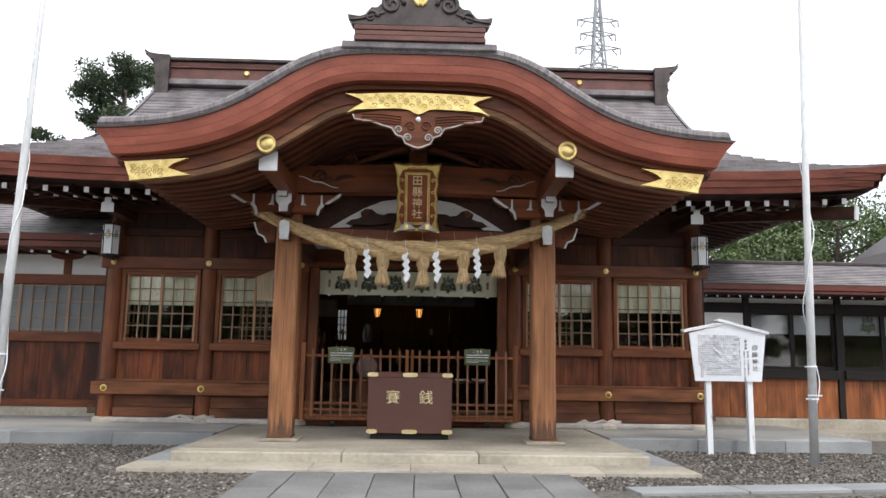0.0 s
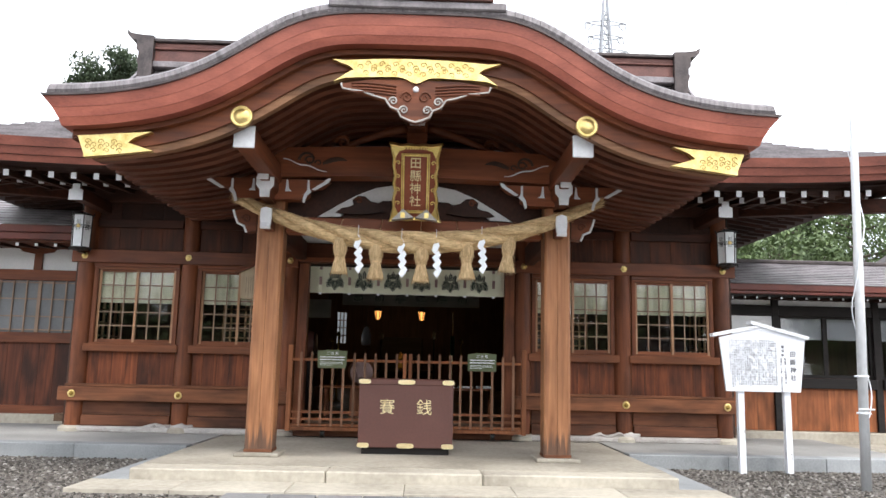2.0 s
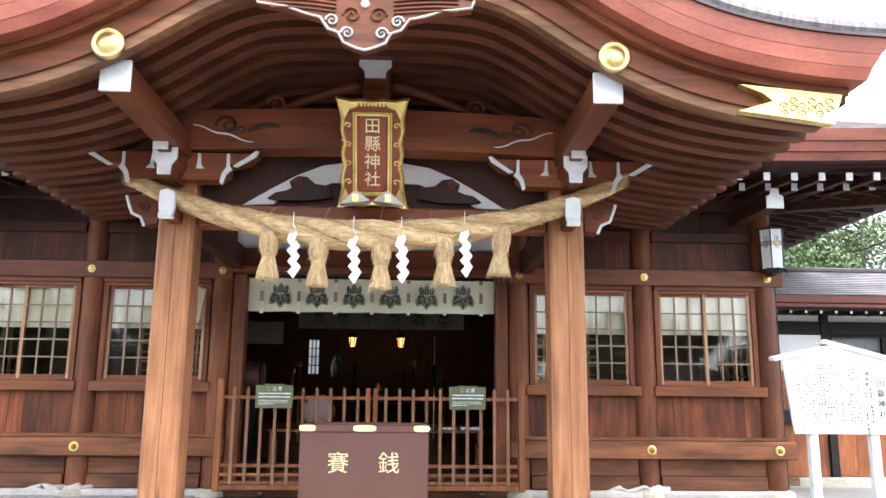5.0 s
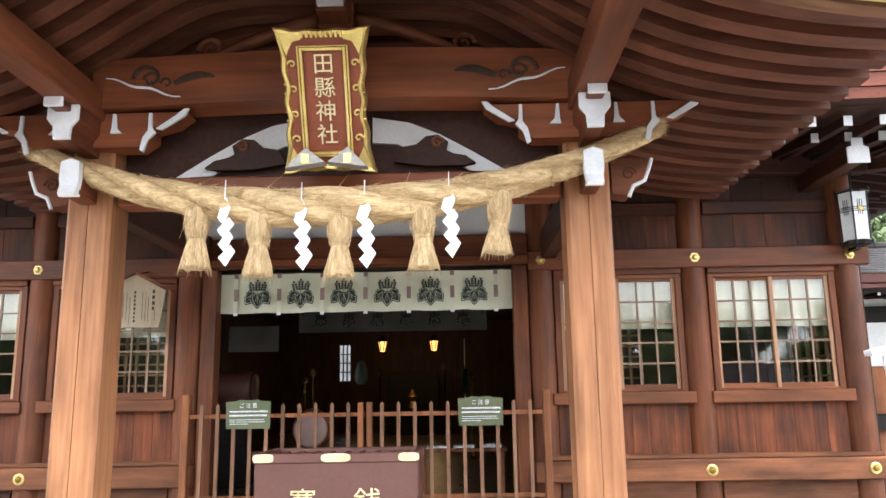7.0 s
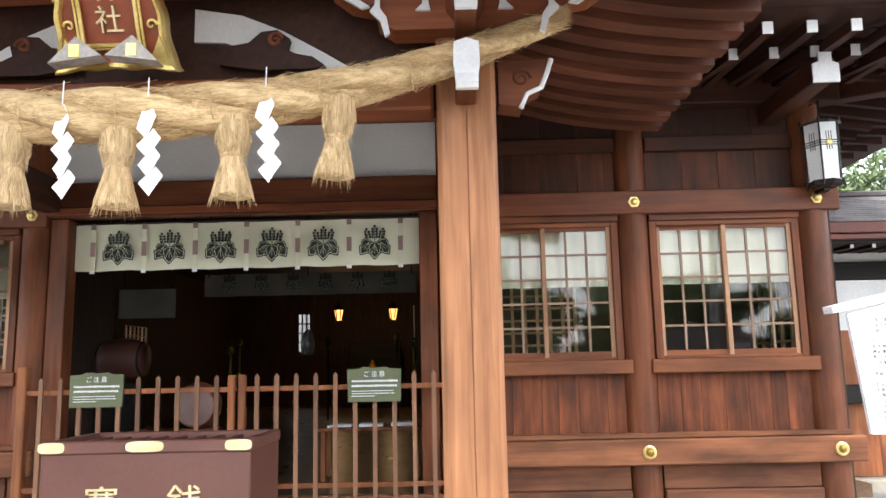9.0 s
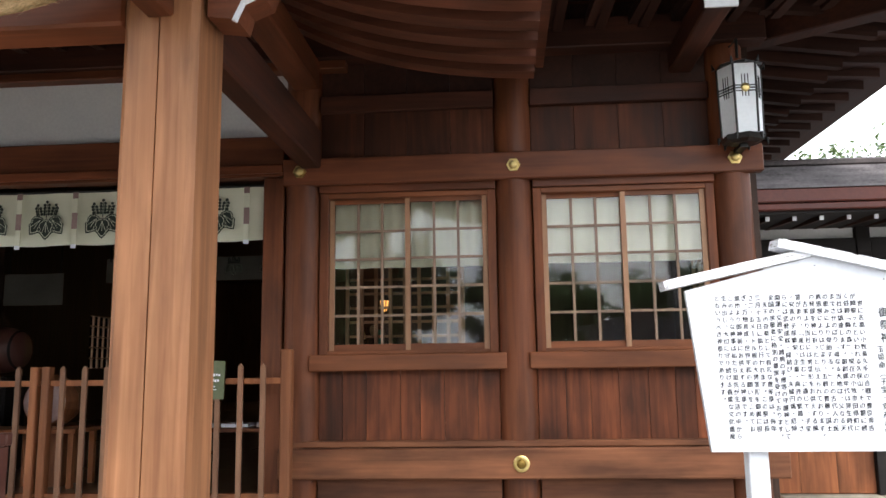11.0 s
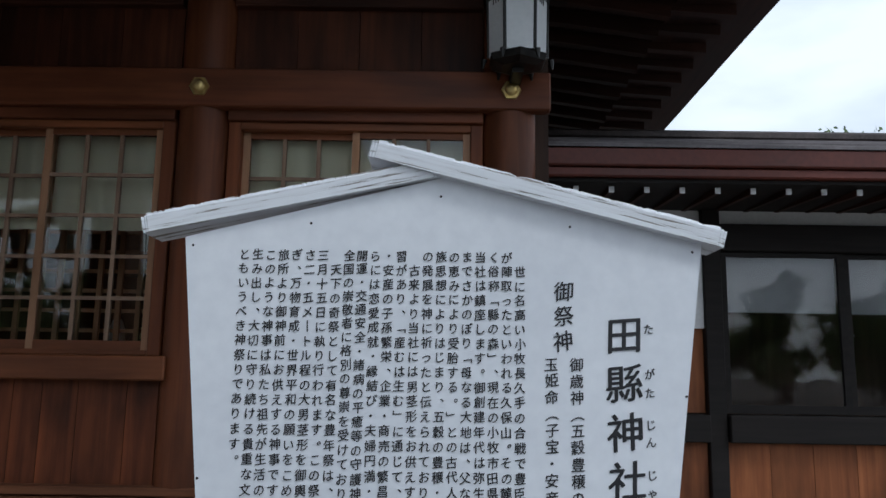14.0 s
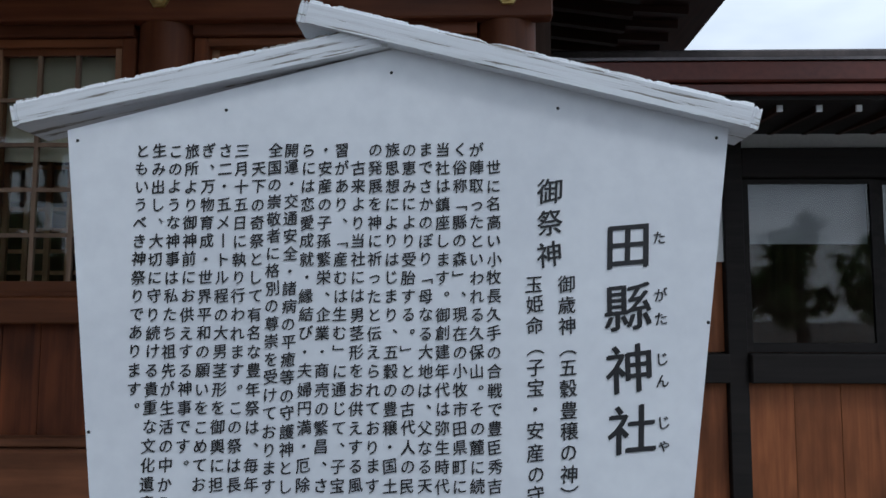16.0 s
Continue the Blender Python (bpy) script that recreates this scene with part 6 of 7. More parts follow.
for side in (-1, 1):
    w = thing("wall_side", "dark timber side wall of the hall with window openings", "wall", kind="structure")
    x0, x1 = sorted((side * 5.62, side * 5.74))
    spans = ((14.74, 15.1), (16.7, 18.6), (20.2, 25.2), (26.6, HB))
    for y0, y1 in spans:
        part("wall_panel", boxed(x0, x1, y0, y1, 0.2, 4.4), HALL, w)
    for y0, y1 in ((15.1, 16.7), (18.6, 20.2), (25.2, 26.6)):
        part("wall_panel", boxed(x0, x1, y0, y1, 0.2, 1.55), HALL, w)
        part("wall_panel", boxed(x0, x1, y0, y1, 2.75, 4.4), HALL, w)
        for k in range(7):
            yy = y0 + (y1 - y0) * k / 6
            part("lattice_bar", boxed(x0 + 0.03, x1 - 0.03, yy - 0.013, yy + 0.013, 1.55, 2.75), SASH, w)
        for k in range(6):
            zz = 1.55 + 1.2 * k / 5
            part("lattice_bar", boxed(x0 + 0.035, x1 - 0.035, y0, y1, zz - 0.012, zz + 0.012), SASH, w)
        g = part("pane", boxed(x0 + 0.058, x0 + 0.062, y0, y1, 1.55, 2.75), GLASS, w)
        g.visible_shadow = False
# partition that divides the deep hall, with a lattice on each side of the middle way
tagged(part("wall_partition", boxed(-5.6, -2.45, 17.4, 17.5, 0.4, 4.4), HALL), "dark timber partition inside the hall", "wall", kind="structure")
tagged(part("wall_partition", boxed(2.45, 5.6, 17.4, 17.5, 0.4, 4.4), HALL), "dark timber partition inside the hall", "wall", kind="structure")


def lattice_screen(x0, x1, y):
    s = thing("lattice_screen", "brown timber lattice screen standing behind the window", "screen", "lattice screens")
    for k in range(9):
        x = x0 + (x1 - x0) * k / 8
        part("upright", boxed(x - 0.016, x + 0.016, y, y + 0.025, 0.45, 2.45), SASH, s)
    for k in range(16):
        z = 0.5 + 1.93 * k / 15
        part("cross_bar", boxed(x0, x1, y + 0.026, y + 0.04, z - 0.012, z + 0.012), SASH, s)
    part("foot", boxed(x0, x1, y - 0.08, y + 0.12, FZ - 0.2, 0.46), SASH, s)


lattice_screen(2.25, 3.30, 15.35)
lattice_screen(-3.3, -2.25, 15.35)

inner = thing("inner_curtain", "grey cloth curtain with round crests hung deep in the hall", "curtain")
bm = bmesh.new()
surface(bm, [[(x, 18.0 + 0.02 * math.sin(x * 9), z) for x in [-1.45 + 2.97 * k / 48 for k in range(49)]] for z in (2.63, 2.94)])
part("cloth", bm, INNER_CLOTH, inner, smooth=True)
for x in (-1.4, 0.0, 1.45):
    part("hanging_rod", tube(bmesh.new(), [(x, 18.0, 2.9), (x, 18.0, 4.36)], 0.01, 6), LANTERN_BLACK, inner)
for i in range(6):
    crest(inner, -1.10 + 0.45 * i, 2.79, 17.96, 0.95)
inner2 = thing("inner_curtain", "short grey cloth hung on the hall's side", "curtain")
bm = bmesh.new()
surface(bm, [[(x, 17.3 + 0.015 * math.sin(x * 9), z) for x in [-2.35 + 0.75 * k / 16 for k in range(17)]] for z in (2.30, 2.68)])
part("cloth", bm, INNER_CLOTH, inner2, smooth=True)
for x in (-2.3, -1.65):
    part("hanging_rod", tube(bmesh.new(), [(x, 17.3, 2.66), (x, 17.3, 4.36)], 0.01, 6), LANTERN_BLACK, inner2)

for x in (-1.40, 0.24):
    l = thing("hanging_lamp", "small lit hanging lantern with an amber glow", "lamp", "hall lamps")
    y, z = 30.5, 3.25
    part("shade", lathe(bmesh.new(), [(0.08, -0.17), (0.13, 0.10), (0.15, 0.16), (0.10, 0.20)], (x, y, z), (0, 0, 1), 6), LAMP_GLOW, l, "glowing amber shade")
    part("cap", lathe(bmesh.new(), [(0.20, 0.13), (0.15, 0.22), (0.06, 0.30), (0.02, 0.34)], (x, y, z), (0, 0, 1), 6), LANTERN_BLACK, l)
    part("cord", tube(bmesh.new(), [(x, y, z + 0.33), (x, y, 4.36)], 0.01, 6), LANTERN_BLACK, l)
    bulb = new("lamp_bulb", bpy.data.lights.new("lamp_bulb", "POINT"))
    bulb.data.energy, bulb.data.color, bulb.data.shadow_soft_size, bulb.location = 5, (1.0, 0.62, 0.28), 0.12, (x, y, z - 0.3)
    for k in range(6):
        a = radians(60 * k)
        part("rib", tube(bmesh.new(), [(x + 0.085 * math.cos(a), y + 0.085 * math.sin(a), z - 0.17), (x + 0.157 * math.cos(a), y + 0.157 * math.sin(a), z + 0.17)], 0.018, 5), LANTERN_BLACK, l)
altar = thing("altar", "dark wooden altar with gilt fittings at the back of the hall", "altar")
part("table", boxed(-1.5, 0.8, 31.6, 32.6, 1.1, 1.2, bevel=0.01), BLACKWOOD, altar)
part("base", boxed(-1.3, 0.6, 31.7, 32.5, FZ - 0.2, 1.1), BLACKWOOD, altar)
part("shrine_front", boxed(-1.4, 0.3, 32.7, 33.0, 0.42, 2.5, bevel=0.02), BLACKWOOD, altar)
part("ornament", lathe(bmesh.new(), [(0.02, 0), (0.15, 0.1), (0.08, 0.3), (0.16, 0.45), (0.03, 0.7)], (-0.55, 32.0, 1.2), (0, 0, 1), 12), GOLD_DARK, altar)
for x, z in ((-2.0, 1.5), (1.3, 1.55), (-1.86, 1.65)):
    c = thing("candle_stand", "slender dark gilt candle stand in the hall", "candle stand", "candle stands")
    part("stem", lathe(bmesh.new(), [(0.12, 0), (0.03, 0.06), (0.025, z * 0.6), (0.05, z * 0.63), (0.025, z * 0.7), (0.02, z)], (x, 20.5 + 0.5 * z, FZ - 0.2), (0, 0, 1), 10), GOLD_DARK, c)
    part("cup", lathe(bmesh.new(), [(0.05, 0), (0.06, 0.04), (0.03, 0.12)], (x, 20.5 + 0.5 * z, FZ - 0.2 + z), (0, 0, 1), 10), GOLD, c, "gilt cup")
for x0 in (0.55, -1.5):
    t = thing("low_table", "low wooden hall table with white papers on it", "table", "hall tables")
    part("top", boxed(x0, x0 + 1.1, 15.6, 16.1, 0.93, 0.97, bevel=0.005), FENCE, t)
    for dx in (0.06, 1.04):
        for dy in (15.66, 16.04):
            part("leg", boxed(x0 + dx - 0.025, x0 + dx + 0.025, dy - 0.025, dy + 0.025, FZ - 0.2, 0.93), FENCE, t)
    if x0 > 0:
        for k in range(3):
            p = thing("paper_stack", "flat stack of white paper slips on the table", "paper", "paper slips")
            part("sheets", boxed(x0 + 0.1 + 0.34 * k, x0 + 0.36 + 0.34 * k, 15.66, 15.95, 0.972, 0.972 + 0.02 + 0.01 * k), PAPER, p)
dr = thing("round_drum", "round pale drum head seen behind the gate", "drum")
part("shell", lathe(bmesh.new(), [(0.22, 0), (0.26, 0.15), (0.22, 0.3)], (-0.81, 15.75, 1.22), (0, 1, 0), 20), FENCE, dr)
part("head", lathe(bmesh.new(), [(0.215, 0), (0.2, 0.012)], (-0.81, 15.749, 1.22), (0, -1, 0), 20), CLOTH_TIE, dr)
part("stand", boxed(-1.01, -0.61, 15.75, 16.05, FZ - 0.2, 0.98), FENCE, dr)

big = thing("barrel_drum", "large dark red barrel drum on a wooden stand in the hall", "drum")
part("shell", lathe(bmesh.new(), [(0.0, 0.0), (0.20, 0.0), (0.25, 0.12), (0.27, 0.28), (0.25, 0.44), (0.20, 0.56), (0.0, 0.56)], (-2.38, 16.9, 1.76), (1, 0, 0), 24), BOX_RED, big, smooth=True)
part("stand", boxed(-2.36, -1.86, 16.7, 17.1, FZ - 0.2, 1.47, bevel=0.02), BLACKWOOD, big)
for dx in (0.03, 0.53):
    part("rim", lathe(bmesh.new(), [(0.205, -0.02), (0.222, 0.0), (0.205, 0.02)], (-2.38 + dx, 16.9, 1.76), (1, 0, 0), 24), BLACKWOOD, big)
pl = thing("paper_lantern", "pale paper lantern hung beside the altar", "lantern")
part("body", lathe(bmesh.new(), [(0.03, 0.30), (0.10, 0.22), (0.16, 0.02), (0.165, -0.18), (0.13, -0.30), (0.05, -0.31)], (-1.49, 26.0, 2.28), (0, 0, 1), 14), PAPER, pl, smooth=True)
part("cord", tube(bmesh.new(), [(-1.49, 26.0, 2.57), (-1.49, 26.0, 4.36)], 0.008, 6), LANTERN_BLACK, pl)
hg = thing("hanging_cloth", "narrow green cloth hung on a pole beside the altar", "cloth")
part("cloth", boxed(1.12, 1.24, 24.0, 24.03, 1.69, 2.25, bevel=0.008), GREEN_CLOTH, hg)
part("pole", tube(bmesh.new(), [(1.18, 24.05, FZ - 0.2), (1.18, 24.05, 2.95)], 0.012, 6), PALE_GILT, hg)
for x, z in ((-1.0, 2.25), (0.67, 2.32)):
    sl = thing("standing_lamp", "small unlit lamp on a slim black stand", "lamp", "altar stands")
    part("stem", tube(bmesh.new(), [(x, 26.0, FZ - 0.2), (x, 26.0, z - 0.1)], 0.02, 6), BLACKWOOD, sl)
    part("shade", lathe(bmesh.new(), [(0.04, -0.1), (0.07, 0.0), (0.06, 0.09), (0.02, 0.13)], (x, 26.0, z), (0, 0, 1), 8), PALE_GILT, sl)

# ---- small hanging notice at the left of the doorway ----
ema = thing("hanging_notice", "pale wooden house-shaped notice with black lettering", "sign")
ex, ey = -2.46, 14.16
part("board", prism(bmesh.new(), [(ex - 0.285, 2.40), (ex + 0.275, 2.385), (ex + 0.335, 2.79), (ex - 0.005, 2.975), (ex - 0.30, 2.845)], ey, ey + 0.025), NOTICE_WOOD, ema)
for a, b in (((ex - 0.38, 2.815), (ex - 0.005, 2.98)), ((ex - 0.005, 2.98), (ex + 0.41, 2.77))):
    part("roof_strip", prism(bmesh.new(), [a, b, (b[0], b[1] + 0.03), (a[0], a[1] + 0.03)], ey - 0.05, ey + 0.04), COLUMN, ema)
tiny = random.Random(5)
for k, (dx, zt, zl, w) in enumerate(((0.205, 2.80, 0.20, 0.034), (0.225, 2.58, 0.12, 0.010), (0.15, 2.72, 0.26, 0.010), (0.12, 2.78, 0.31, 0.010), (0.085, 2.78, 0.31, 0.010), (0.0, 2.79, 0.33, 0.026), (-0.055, 2.72, 0.28, 0.010), (-0.09, 2.78, 0.30, 0.010), (-0.125, 2.77, 0.28, 0.010), (-0.16, 2.76, 0.30, 0.010), (-0.20, 2.76, 0.26, 0.010))):
    # columns too small to read, one stroke a character
    line = bmesh.new()
    z = zt
    while z > zt - zl:
        step = w * tiny.uniform(1.5, 2.0)
        box(line, ex + dx - w * 0.45, ex + dx + w * 0.45 * tiny.uniform(0.5, 1.0), ey - 0.003, ey - 0.001, z - step * 0.62, z)
        z -= step
    part("text_bar", line, INK, ema)
part("hook", tube(bmesh.new(), [(ex, ey + 0.02, 2.97), (ex, WALL_Y, 3.06)], 0.008, 6), LANTERN_BLACK, ema)

# ---- right wing with its counter windows ----
wing_r = thing("wing_right", "low timber wing with black window frames and orange wood panels", "building", kind="structure")
WY = 16.0
part("base_stone", boxed(5.75, 16, WY - 0.15, WY + 0.3, 0.05, 0.30, bevel=0.02), STONE, wing_r)
posts = [5.95, 7.09, 9.05, 11.0, 13.0, 15.0]
for x in posts:
    part("post", boxed(x - 0.065, x + 0.065, WY - 0.03, WY + 0.12, 0.30, 3.0, bevel=0.006), BLACKWOOD, wing_r)
for x0, x1 in zip(posts, posts[1:]):
    a, b = x0 + 0.067, x1 - 0.067
    n = max(3, round((b - a) / 0.3))
    for k in range(n):
        part("plank", boxed(a + (b - a) * k / n + 0.002, a + (b - a) * (k + 1) / n - 0.002, WY + 0.02, WY + 0.05, 0.31, 1.10), PANEL_RED, wing_r)
    part("sill", boxed(a, b, WY - 0.08, WY + 0.1, 1.10, 1.29, bevel=0.008), BLACKWOOD, wing_r)
    part("head_rail", boxed(a, b, WY - 0.02, WY + 0.1, 2.47, 2.67, bevel=0.006), BLACKWOOD, wing_r)
    part("plaster", boxed(a, b, WY + 0.03, WY + 0.07, 2.67, 2.95), PLASTER, wing_r)
    if x0 < 6:
        part("white_board", boxed(a, b, WY + 0.0, WY + 0.04, 1.90, 2.46), PLASTER, wing_r)
        part("panel", boxed(a, b, WY + 0.04, WY + 0.06, 1.30, 1.90), PANEL_RED, wing_r)
        continue
    for k in range(2):
        p0, p1 = a + (b - a) * k / 2, a + (b - a) * (k + 1) / 2
        yy = WY + 0.02 + 0.03 * k
        s = part("sash", boxed(p0, p0 + 0.05, yy, yy + 0.03, 1.30, 2.46), BLACKWOOD, wing_r)
        part("stile", boxed(p1 - 0.05, p1, yy, yy + 0.03, 1.30, 2.46), BLACKWOOD, s)
        part("rail", boxed(p0 + 0.05, p1 - 0.05, yy, yy + 0.03, 1.30, 1.36), BLACKWOOD, s)
        part("rail", boxed(p0 + 0.05, p1 - 0.05, yy, yy + 0.03, 2.43, 2.46), BLACKWOOD, s)
        g = part("pane", boxed(p0 + 0.05, p1 - 0.05, yy + 0.012, yy + 0.016, 1.36, 2.43), GLASS, s)
        g.visible_shadow = False
        c = tagged(part("half_curtain", boxed(p0 + 0.03, p1 - 0.03, yy + 0.10, yy + 0.105, 2.03, 2.46), COUNTER_CLOTH), "pale grey half-height curtain behind the counter window", "curtain", "counter curtains")
        if x0 > 8.9 and k == 0:
            crest(c, (p0 + p1) / 2 + 0.18, 2.23, yy + 0.09, 1.4)
part("inner_wall", boxed(5.75, 16, WY + 1.6, WY + 1.7, 0.2, 3.4), HALL, wing_r)
part("inner_floor", boxed(5.75, 16, WY + 0.3, WY + 1.6, 0.2, 0.4), HALL, wing_r)
part("inner_ceiling", boxed(5.75, 16, WY + 0.13, WY + 1.6, 3.0, 3.04), HALL, wing_r)
bm = bmesh.new()
for i in range(13):
    y0, y1 = 15.12 + 2.0 * i / 13, 15.12 + 2.0 * (i + 1) / 13
    z0, z1 = 2.985 + 0.675 * i / 13, 2.985 + 0.675 * (i + 1) / 13
    surface(bm, [[(x, y, z) for x in (5.75, 8, 10, 12, 14, 16)] for y, z in ((y0, z0), (y0, z0 + 0.018), (y1, z1))])
surface(bm, [[(x, y, z) for x in (5.75, 16)] for y, z in ((17.12, 3.66), (19.0, 3.0))])
part("shingles", bm, SHINGLE, wing_r)
part("ridge", boxed(5.75, 16, 16.98, 17.26, 3.63, 3.715, bevel=0.02), BRONZE, wing_r)
part("eave_band", boxed(5.75, 16, 15.13, 15.4, 2.865, 2.985, bevel=0.01), WING_RED, wing_r)
part("eave_band", boxed(5.75, 16, 15.155, 15.4, 2.80, 2.862, bevel=0.01), WING_RED, wing_r)
# black boards stand in for the shade between the rafter tips
part("eave_boards", boxed(5.75, 16, 15.2, 16.6, 2.775, 2.797), BLACKWOOD, wing_r)
for i in range(44):
    r = piece("rafter", up_me, wing_r, pose(5.99 + i * 0.230, 15.29, 2.748, 3) @ Matrix.Diagonal((0.42, 0.8, 0.42, 1)))
    piece("rafter_tip", tip_me, r)

# ---- left wing ----
wing_l = thing("wing_left", "timber wing with lattice windows and red-brown panels", "building", kind="structure")
part("base_stone", boxed(-16, -5.75, WY - 0.15, WY + 0.3, 0.05, 0.33, bevel=0.02), STONE, wing_l)
posts = [-15.0, -12.05, -9.0, -5.9]
for x in posts:
    part("post", boxed(x - 0.075, x + 0.075, WY - 0.03, WY + 0.12, 0.33, 3.45, bevel=0.006), COLUMN, wing_l)
    part("bracket_arm", prism(bmesh.new(), [(x - 0.36, 3.42), (x - 0.30, 3.34), (x - 0.08, 3.30), (x + 0.08, 3.30), (x + 0.30, 3.34), (x + 0.36, 3.42)], WY - 0.06, WY + 0.05), BEAM_X, wing_l)
for x0, x1 in zip(posts, posts[1:]):
    a, b = x0 + 0.077, x1 - 0.077
    xm = b - 1.05
    part("strut", boxed(xm - 0.075, xm + 0.075, WY - 0.03, WY + 0.025, 3.0, 3.45, bevel=0.006), COLUMN, wing_l)
    part("bracket_arm", prism(bmesh.new(), [(xm - 0.36, 3.42), (xm - 0.30, 3.34), (xm - 0.08, 3.30), (xm + 0.08, 3.30), (xm + 0.30, 3.34), (xm + 0.36, 3.42)], WY - 0.06, WY - 0.032), BEAM_X, wing_l)
    n = 10
    for k in range(n):
        part("plank", boxed(a + (b - a) * k / n + 0.002, a + (b - a) * (k + 1) / n - 0.002, WY + 0.02, WY + 0.05, 0.48, 1.63), WING_PLANK, wing_l)
    part("foot_rail", boxed(a, b, WY - 0.02, WY + 0.1, 0.33, 0.48, bevel=0.006), BEAM_X, wing_l)
    part("sill", boxed(a, b, WY - 0.05, WY + 0.1, 1.63, 1.82, bevel=0.008), BEAM_X, wing_l)
    part("head_rail", boxed(a, b, WY - 0.03, WY + 0.1, 2.80, 3.0, bevel=0.006), BEAM_X, wing_l)
    part("plaster", boxed(a, b, WY + 0.03, WY + 0.07, 3.0, 3.5), PLASTER, wing_l)
    for k in range(13):
        xx = a + (b - a) * k / 12
        bw = 0.03 if k % 4 == 0 else 0.011
        part("lattice_bar", boxed(xx - bw, xx + bw, WY + 0.0, WY + 0.03, 1.82, 2.80), BAR, wing_l)
    for z in (1.87, 2.12, 2.45, 2.76):
        part("lattice_bar", boxed(a, b, WY + 0.005, WY + 0.025, z - 0.01, z + 0.01), BAR, wing_l)
    part("board_screen", boxed(a, b, WY + 0.035, WY + 0.05, 1.82, 2.80), SCREEN, wing_l)
bm = bmesh.new()
for i in range(16):
    y0, y1 = 14.98 + 2.6 * i / 16, 14.98 + 2.6 * (i + 1) / 16
    z0, z1 = 3.70 + 1.25 * i / 16, 3.70 + 1.25 * (i + 1) / 16
    surface(bm, [[(x, y, z) for x in (-16, -14, -12, -10, -8, -5.75)] for y, z in ((y0, z0), (y0, z0 + 0.022), (y1, z1))])
part("shingles", bm, SHINGLE, wing_l)
part("eave_band", boxed(-16, -5.75, 15.0, 15.3, 3.57, 3.70, bevel=0.01), WING_RED, wing_l)
part("eave_band", boxed(-16, -5.75, 15.04, 15.3, 3.44, 3.565, bevel=0.01), WING_RED, wing_l)
part("eave_boards", boxed(-16, -5.75, 15.1, 16.6, 3.41, 3.435), SOFFIT, wing_l)
for i in range(30):
    r = piece("rafter", up_me, wing_l, pose(-6.02 - i * 0.343, 15.2, 3.37, 4) @ Matrix.Diagonal((0.7, 0.8, 0.6, 1)))
    piece("rafter_tip", tip_me, r)

# ---- far right: dark roof of another hall ----
far_hall = thing("far_hall", "dark roofed hall standing behind the wing", "building")
part("roof", prism(bmesh.new(), [(18.2, 3.4), (18.6, 4.6), (19.8, 6.2), (21.5, 7.4), (34, 7.4), (34, 3.4)], 24, 34), BRONZE, far_hall)
part("wall", boxed(19.5, 33, 25, 33, 0, 3.4), PLASTER, far_hall)

# ---- trees ----
def leaf_cluster(verts_, faces_, c, r, n, size, rg, flat=0.8):
    for _ in range(n):
        d = Vector((rg.gauss(0, 1), rg.gauss(0, 1), rg.gauss(0, 1))).normalized()
        p = Vector(c) + Vector((d.x, d.y, flat * d.z)) * r * rg.random() ** 0.45
        a = Vector((rg.uniform(-1, 1), rg.uniform(-1, 1), rg.uniform(-1, 1))).normalized() * size * rg.uniform(0.6, 1.4)
        b = a.cross(Vector((rg.uniform(-1, 1), rg.uniform(-1, 1), rg.uniform(-1, 1)))).normalized() * size * 0.5
        k = len(verts_)
        verts_ += [p - a, p + b, p + a, p - b]
        faces_.append((k, k + 1, k + 2, k + 3))


def tree(x, y, h, spread, mat_, seed, conifer=False, label="", size=0.14, density=90, low=0.35, flat=0.8):
    rg = random.Random(seed)
    t = thing("tree", label, "tree", "trees behind the shrine")
    part("trunk", tube(bmesh.new(), [(x + 0.1 * math.sin(k), y, h * 0.84 * k / 8 - 0.1) for k in range(9)], [0.34 * (1 - 0.9 * k / 8) + 0.03 for k in range(9)], 9), BARK, t, smooth=True)
    vs, fs = [], []
    limbs = bmesh.new()
    n = 26 if conifer else 22
    for i in range(n):
        u = i / n
        z = h * (0.30 + 0.68 * u) if conifer else h * (low + (0.85 - low) * u)
        a = rg.uniform(0, 6.28)
        ln = spread * ((1.05 - u) ** 0.8 * rg.uniform(0.45, 1.1) if conifer else rg.uniform(0.45, 1.0) * (1 - 0.4 * u))
        rise = rg.uniform(0.0, 0.25) * ln if conifer else rg.uniform(0.2, 0.9) * ln
        e = (x + ln * math.cos(a), y + ln * math.sin(a), z + rise)
        m_ = (x + 0.5 * ln * math.cos(a), y + 0.5 * ln * math.sin(a), z + 0.35 * rise)
        tube(limbs, [(x, y, z), m_, e], [0.08, 0.05, 0.02], 6)
        for q in range(4):
            f = 0.45 + 0.2 * q
            c = (x + f * ln * math.cos(a) + rg.uniform(-0.4, 0.4), y + f * ln * math.sin(a) + rg.uniform(-0.4, 0.4), z + f * rise + rg.uniform(-0.3, 0.5))
            leaf_cluster(vs, fs, c, spread * (rg.uniform(0.16, 0.30) if flat > 0.6 else rg.uniform(0.12, 0.24)), density, size, rg, flat)
    part("limb", limbs, BARK, t)
    me_ = bpy.data.meshes.new("crown")
    me_.from_pydata([tuple(v) for v in vs], [], fs)
    me_.materials.append(mat_)
    piece("crown", me_, t)


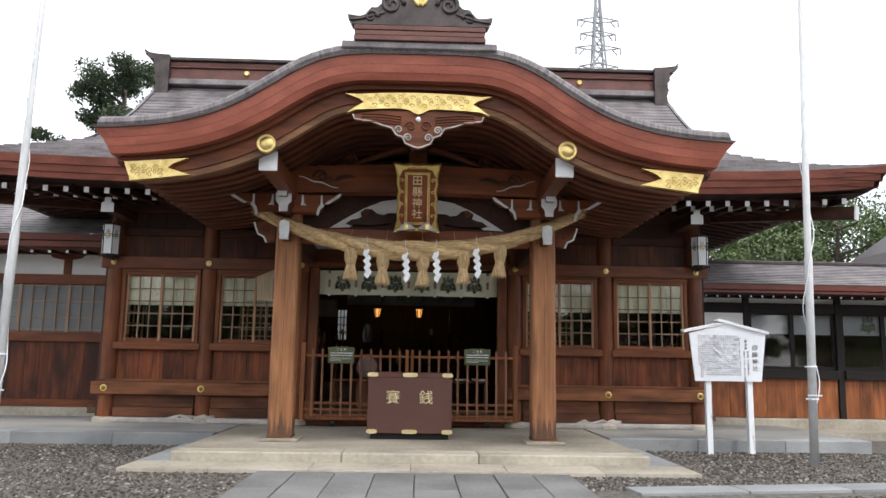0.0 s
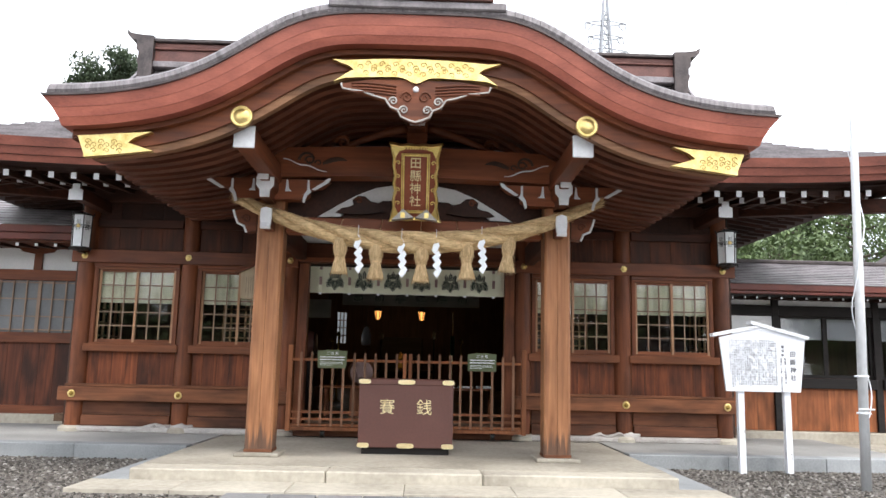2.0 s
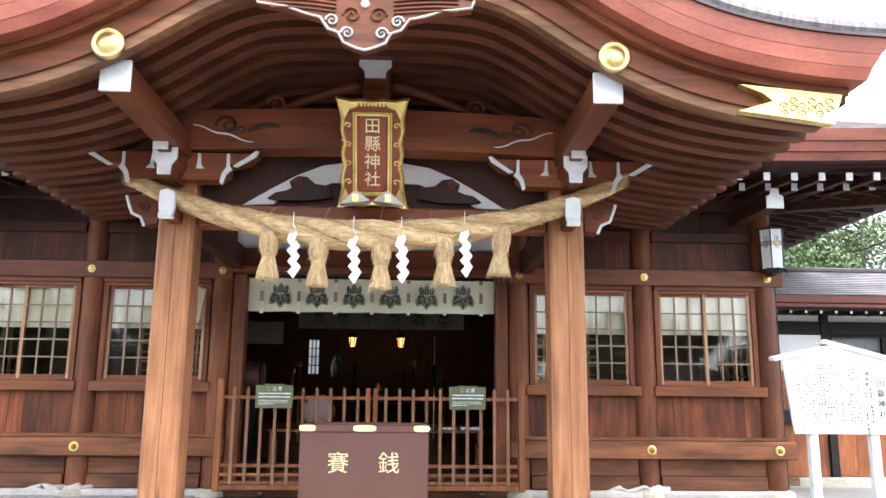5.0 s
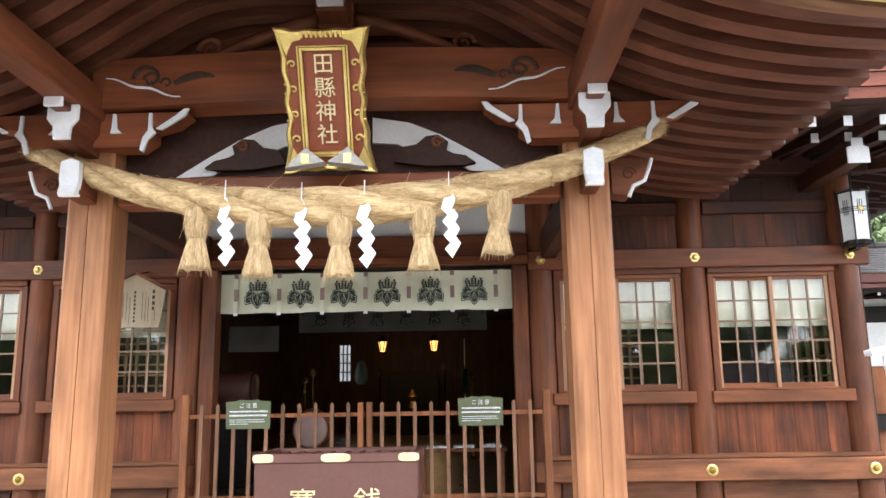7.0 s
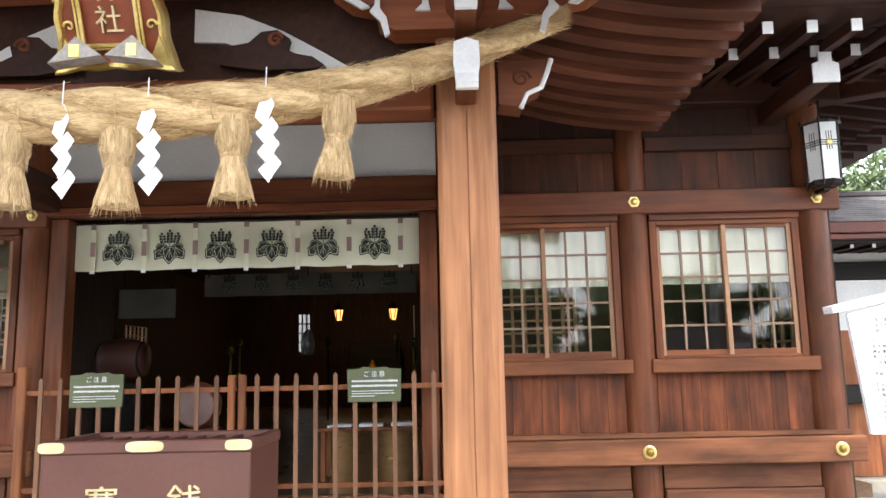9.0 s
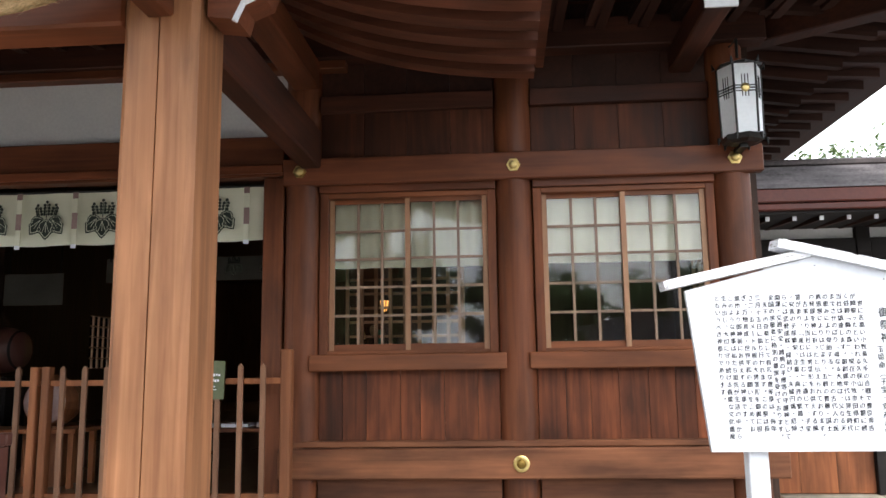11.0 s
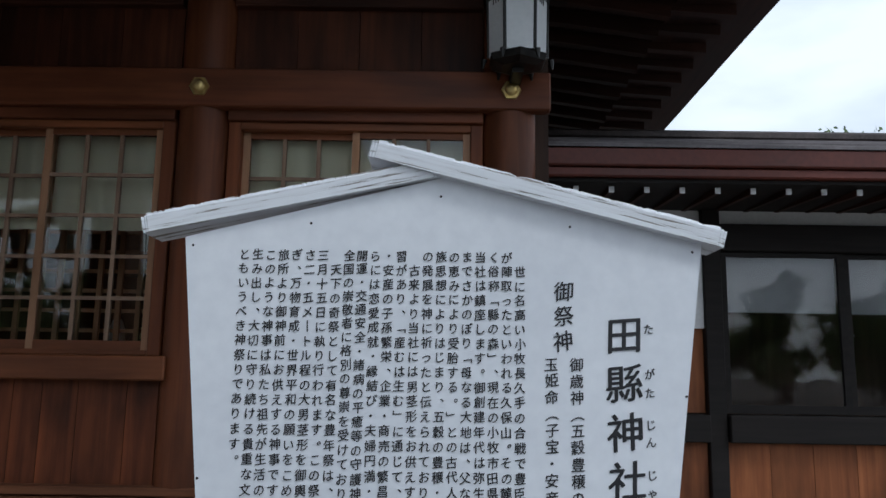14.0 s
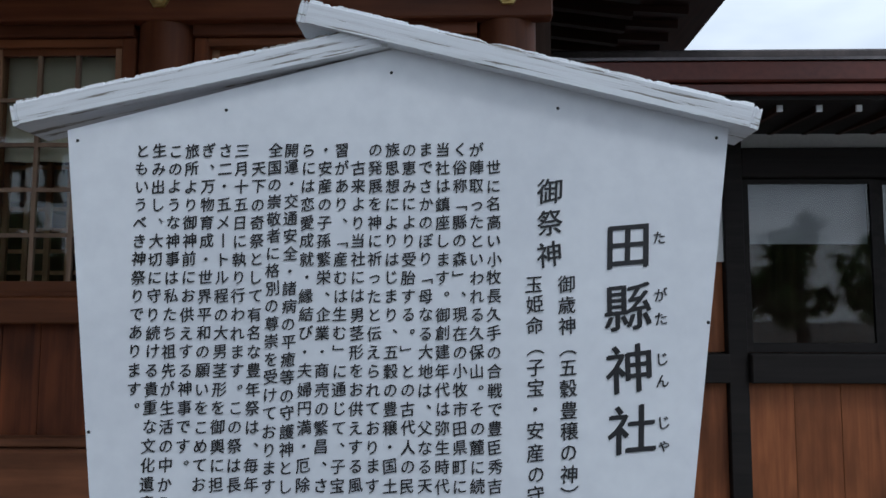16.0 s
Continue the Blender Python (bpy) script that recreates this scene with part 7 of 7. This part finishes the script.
tree(-15.7, 40, 19.0, 4.6, PINE, 3, False, "tall dark conifer with ragged layered branches", 0.095, 420, 0.40, 0.6)
tree(-20.6, 44, 13.8, 2.6, PINE, 8, True, "dark conifer standing lower behind the roof", 0.2, 90)
for i, (x, y, h, s) in enumerate(((14.5, 38, 9.0, 3.6), (18.5, 40, 10.5, 4.0), (23.0, 41, 12.0, 4.6), (27.5, 42, 13.2, 5.0), (32.0, 44, 13.0, 5.0), (20.5, 46, 11.0, 4.5), (25.0, 36, 9.5, 4.2), (15.8, 33, 7.6, 3.0), (38.0, 46, 14.0, 5.0))):
    tree(x, y, h, s, LEAF, 20 + i, False, "broadleaf tree in full green leaf with gaps of sky", 0.12, 80)
for i, (x, y, h) in enumerate(((-14, 46, 9.0), (-27, 40, 8.5), (-34, 40, 9))):
    tree(x, y, h, 4.0, LEAF, 50 + i, False, "broadleaf tree in full green leaf behind the wing", 0.2, 60)

# a belt of trees closes the yard behind the walk; the window glass mirrors it
rb = random.Random(77)
for i in range(22):
    tree(-52 + 5 * i + rb.uniform(-1.5, 1.5), -27 - rb.uniform(0, 7), rb.uniform(6.5, 9.5), 4.2, LEAF, 80 + i, False, "broadleaf tree of the belt that closes the yard", 0.34, 44, 0.06)

# ---- far power pylon ----
pyl = thing("power_pylon", "grey steel lattice power pylon far behind the shrine", "pylon")
px_, py_, ph = 36.0, 150.0, 77.0


def pyl_half(z):
    return float(np.interp(z, [0, 45, 77], [5.5, 2.3, 0.35]))


bm = bmesh.new()
for sx in (-1, 1):
    for sy in (-1, 1):
        tube(bm, [(px_ + sx * pyl_half(z), py_ + sy * pyl_half(z), z) for z in (0, 20, 45, 60, 77)], 0.22, 4)
part("leg", bm, PYLON, pyl)
bm = bmesh.new()
zs_ = [30 + 3.2 * k for k in range(15)]
for z0, z1 in zip(zs_, zs_[1:]):
    for sy in (-1, 1):
        tube(bm, [(px_ - pyl_half(z0), py_ + sy * pyl_half(z0), z0), (px_ + pyl_half(z1), py_ + sy * pyl_half(z1), z1)], 0.12, 4)
        tube(bm, [(px_ + pyl_half(z0), py_ + sy * pyl_half(z0), z0), (px_ - pyl_half(z1), py_ + sy * pyl_half(z1), z1)], 0.12, 4)
        tube(bm, [(px_ - pyl_half(z0), py_ + sy * pyl_half(z0), z0), (px_ + pyl_half(z0), py_ + sy * pyl_half(z0), z0)], 0.11, 4)
part("brace", bm, PYLON, pyl)
for z, w in ((71.5, 4.2), (68.5, 3.6), (65.5, 4.6), (61.5, 4.0)):
    bm = bmesh.new()
    for s in (-1, 1):
        tube(bm, [(px_, py_, z + 0.9), (px_ + s * w, py_, z + 0.2)], 0.16, 4)
        tube(bm, [(px_, py_, z - 0.5), (px_ + s * w, py_, z + 0.2)], 0.16, 4)
        tube(bm, [(px_ + s * w, py_, z + 0.2), (px_ + s * w, py_, z - 1.2)], 0.2, 5)
        tube(bm, [(px_ + s * w * 0.6, py_, z), (px_ + s * w * 0.85, py_, z - 1.3)], 0.17, 5)
    part("cross_arm", bm, PYLON, pyl)
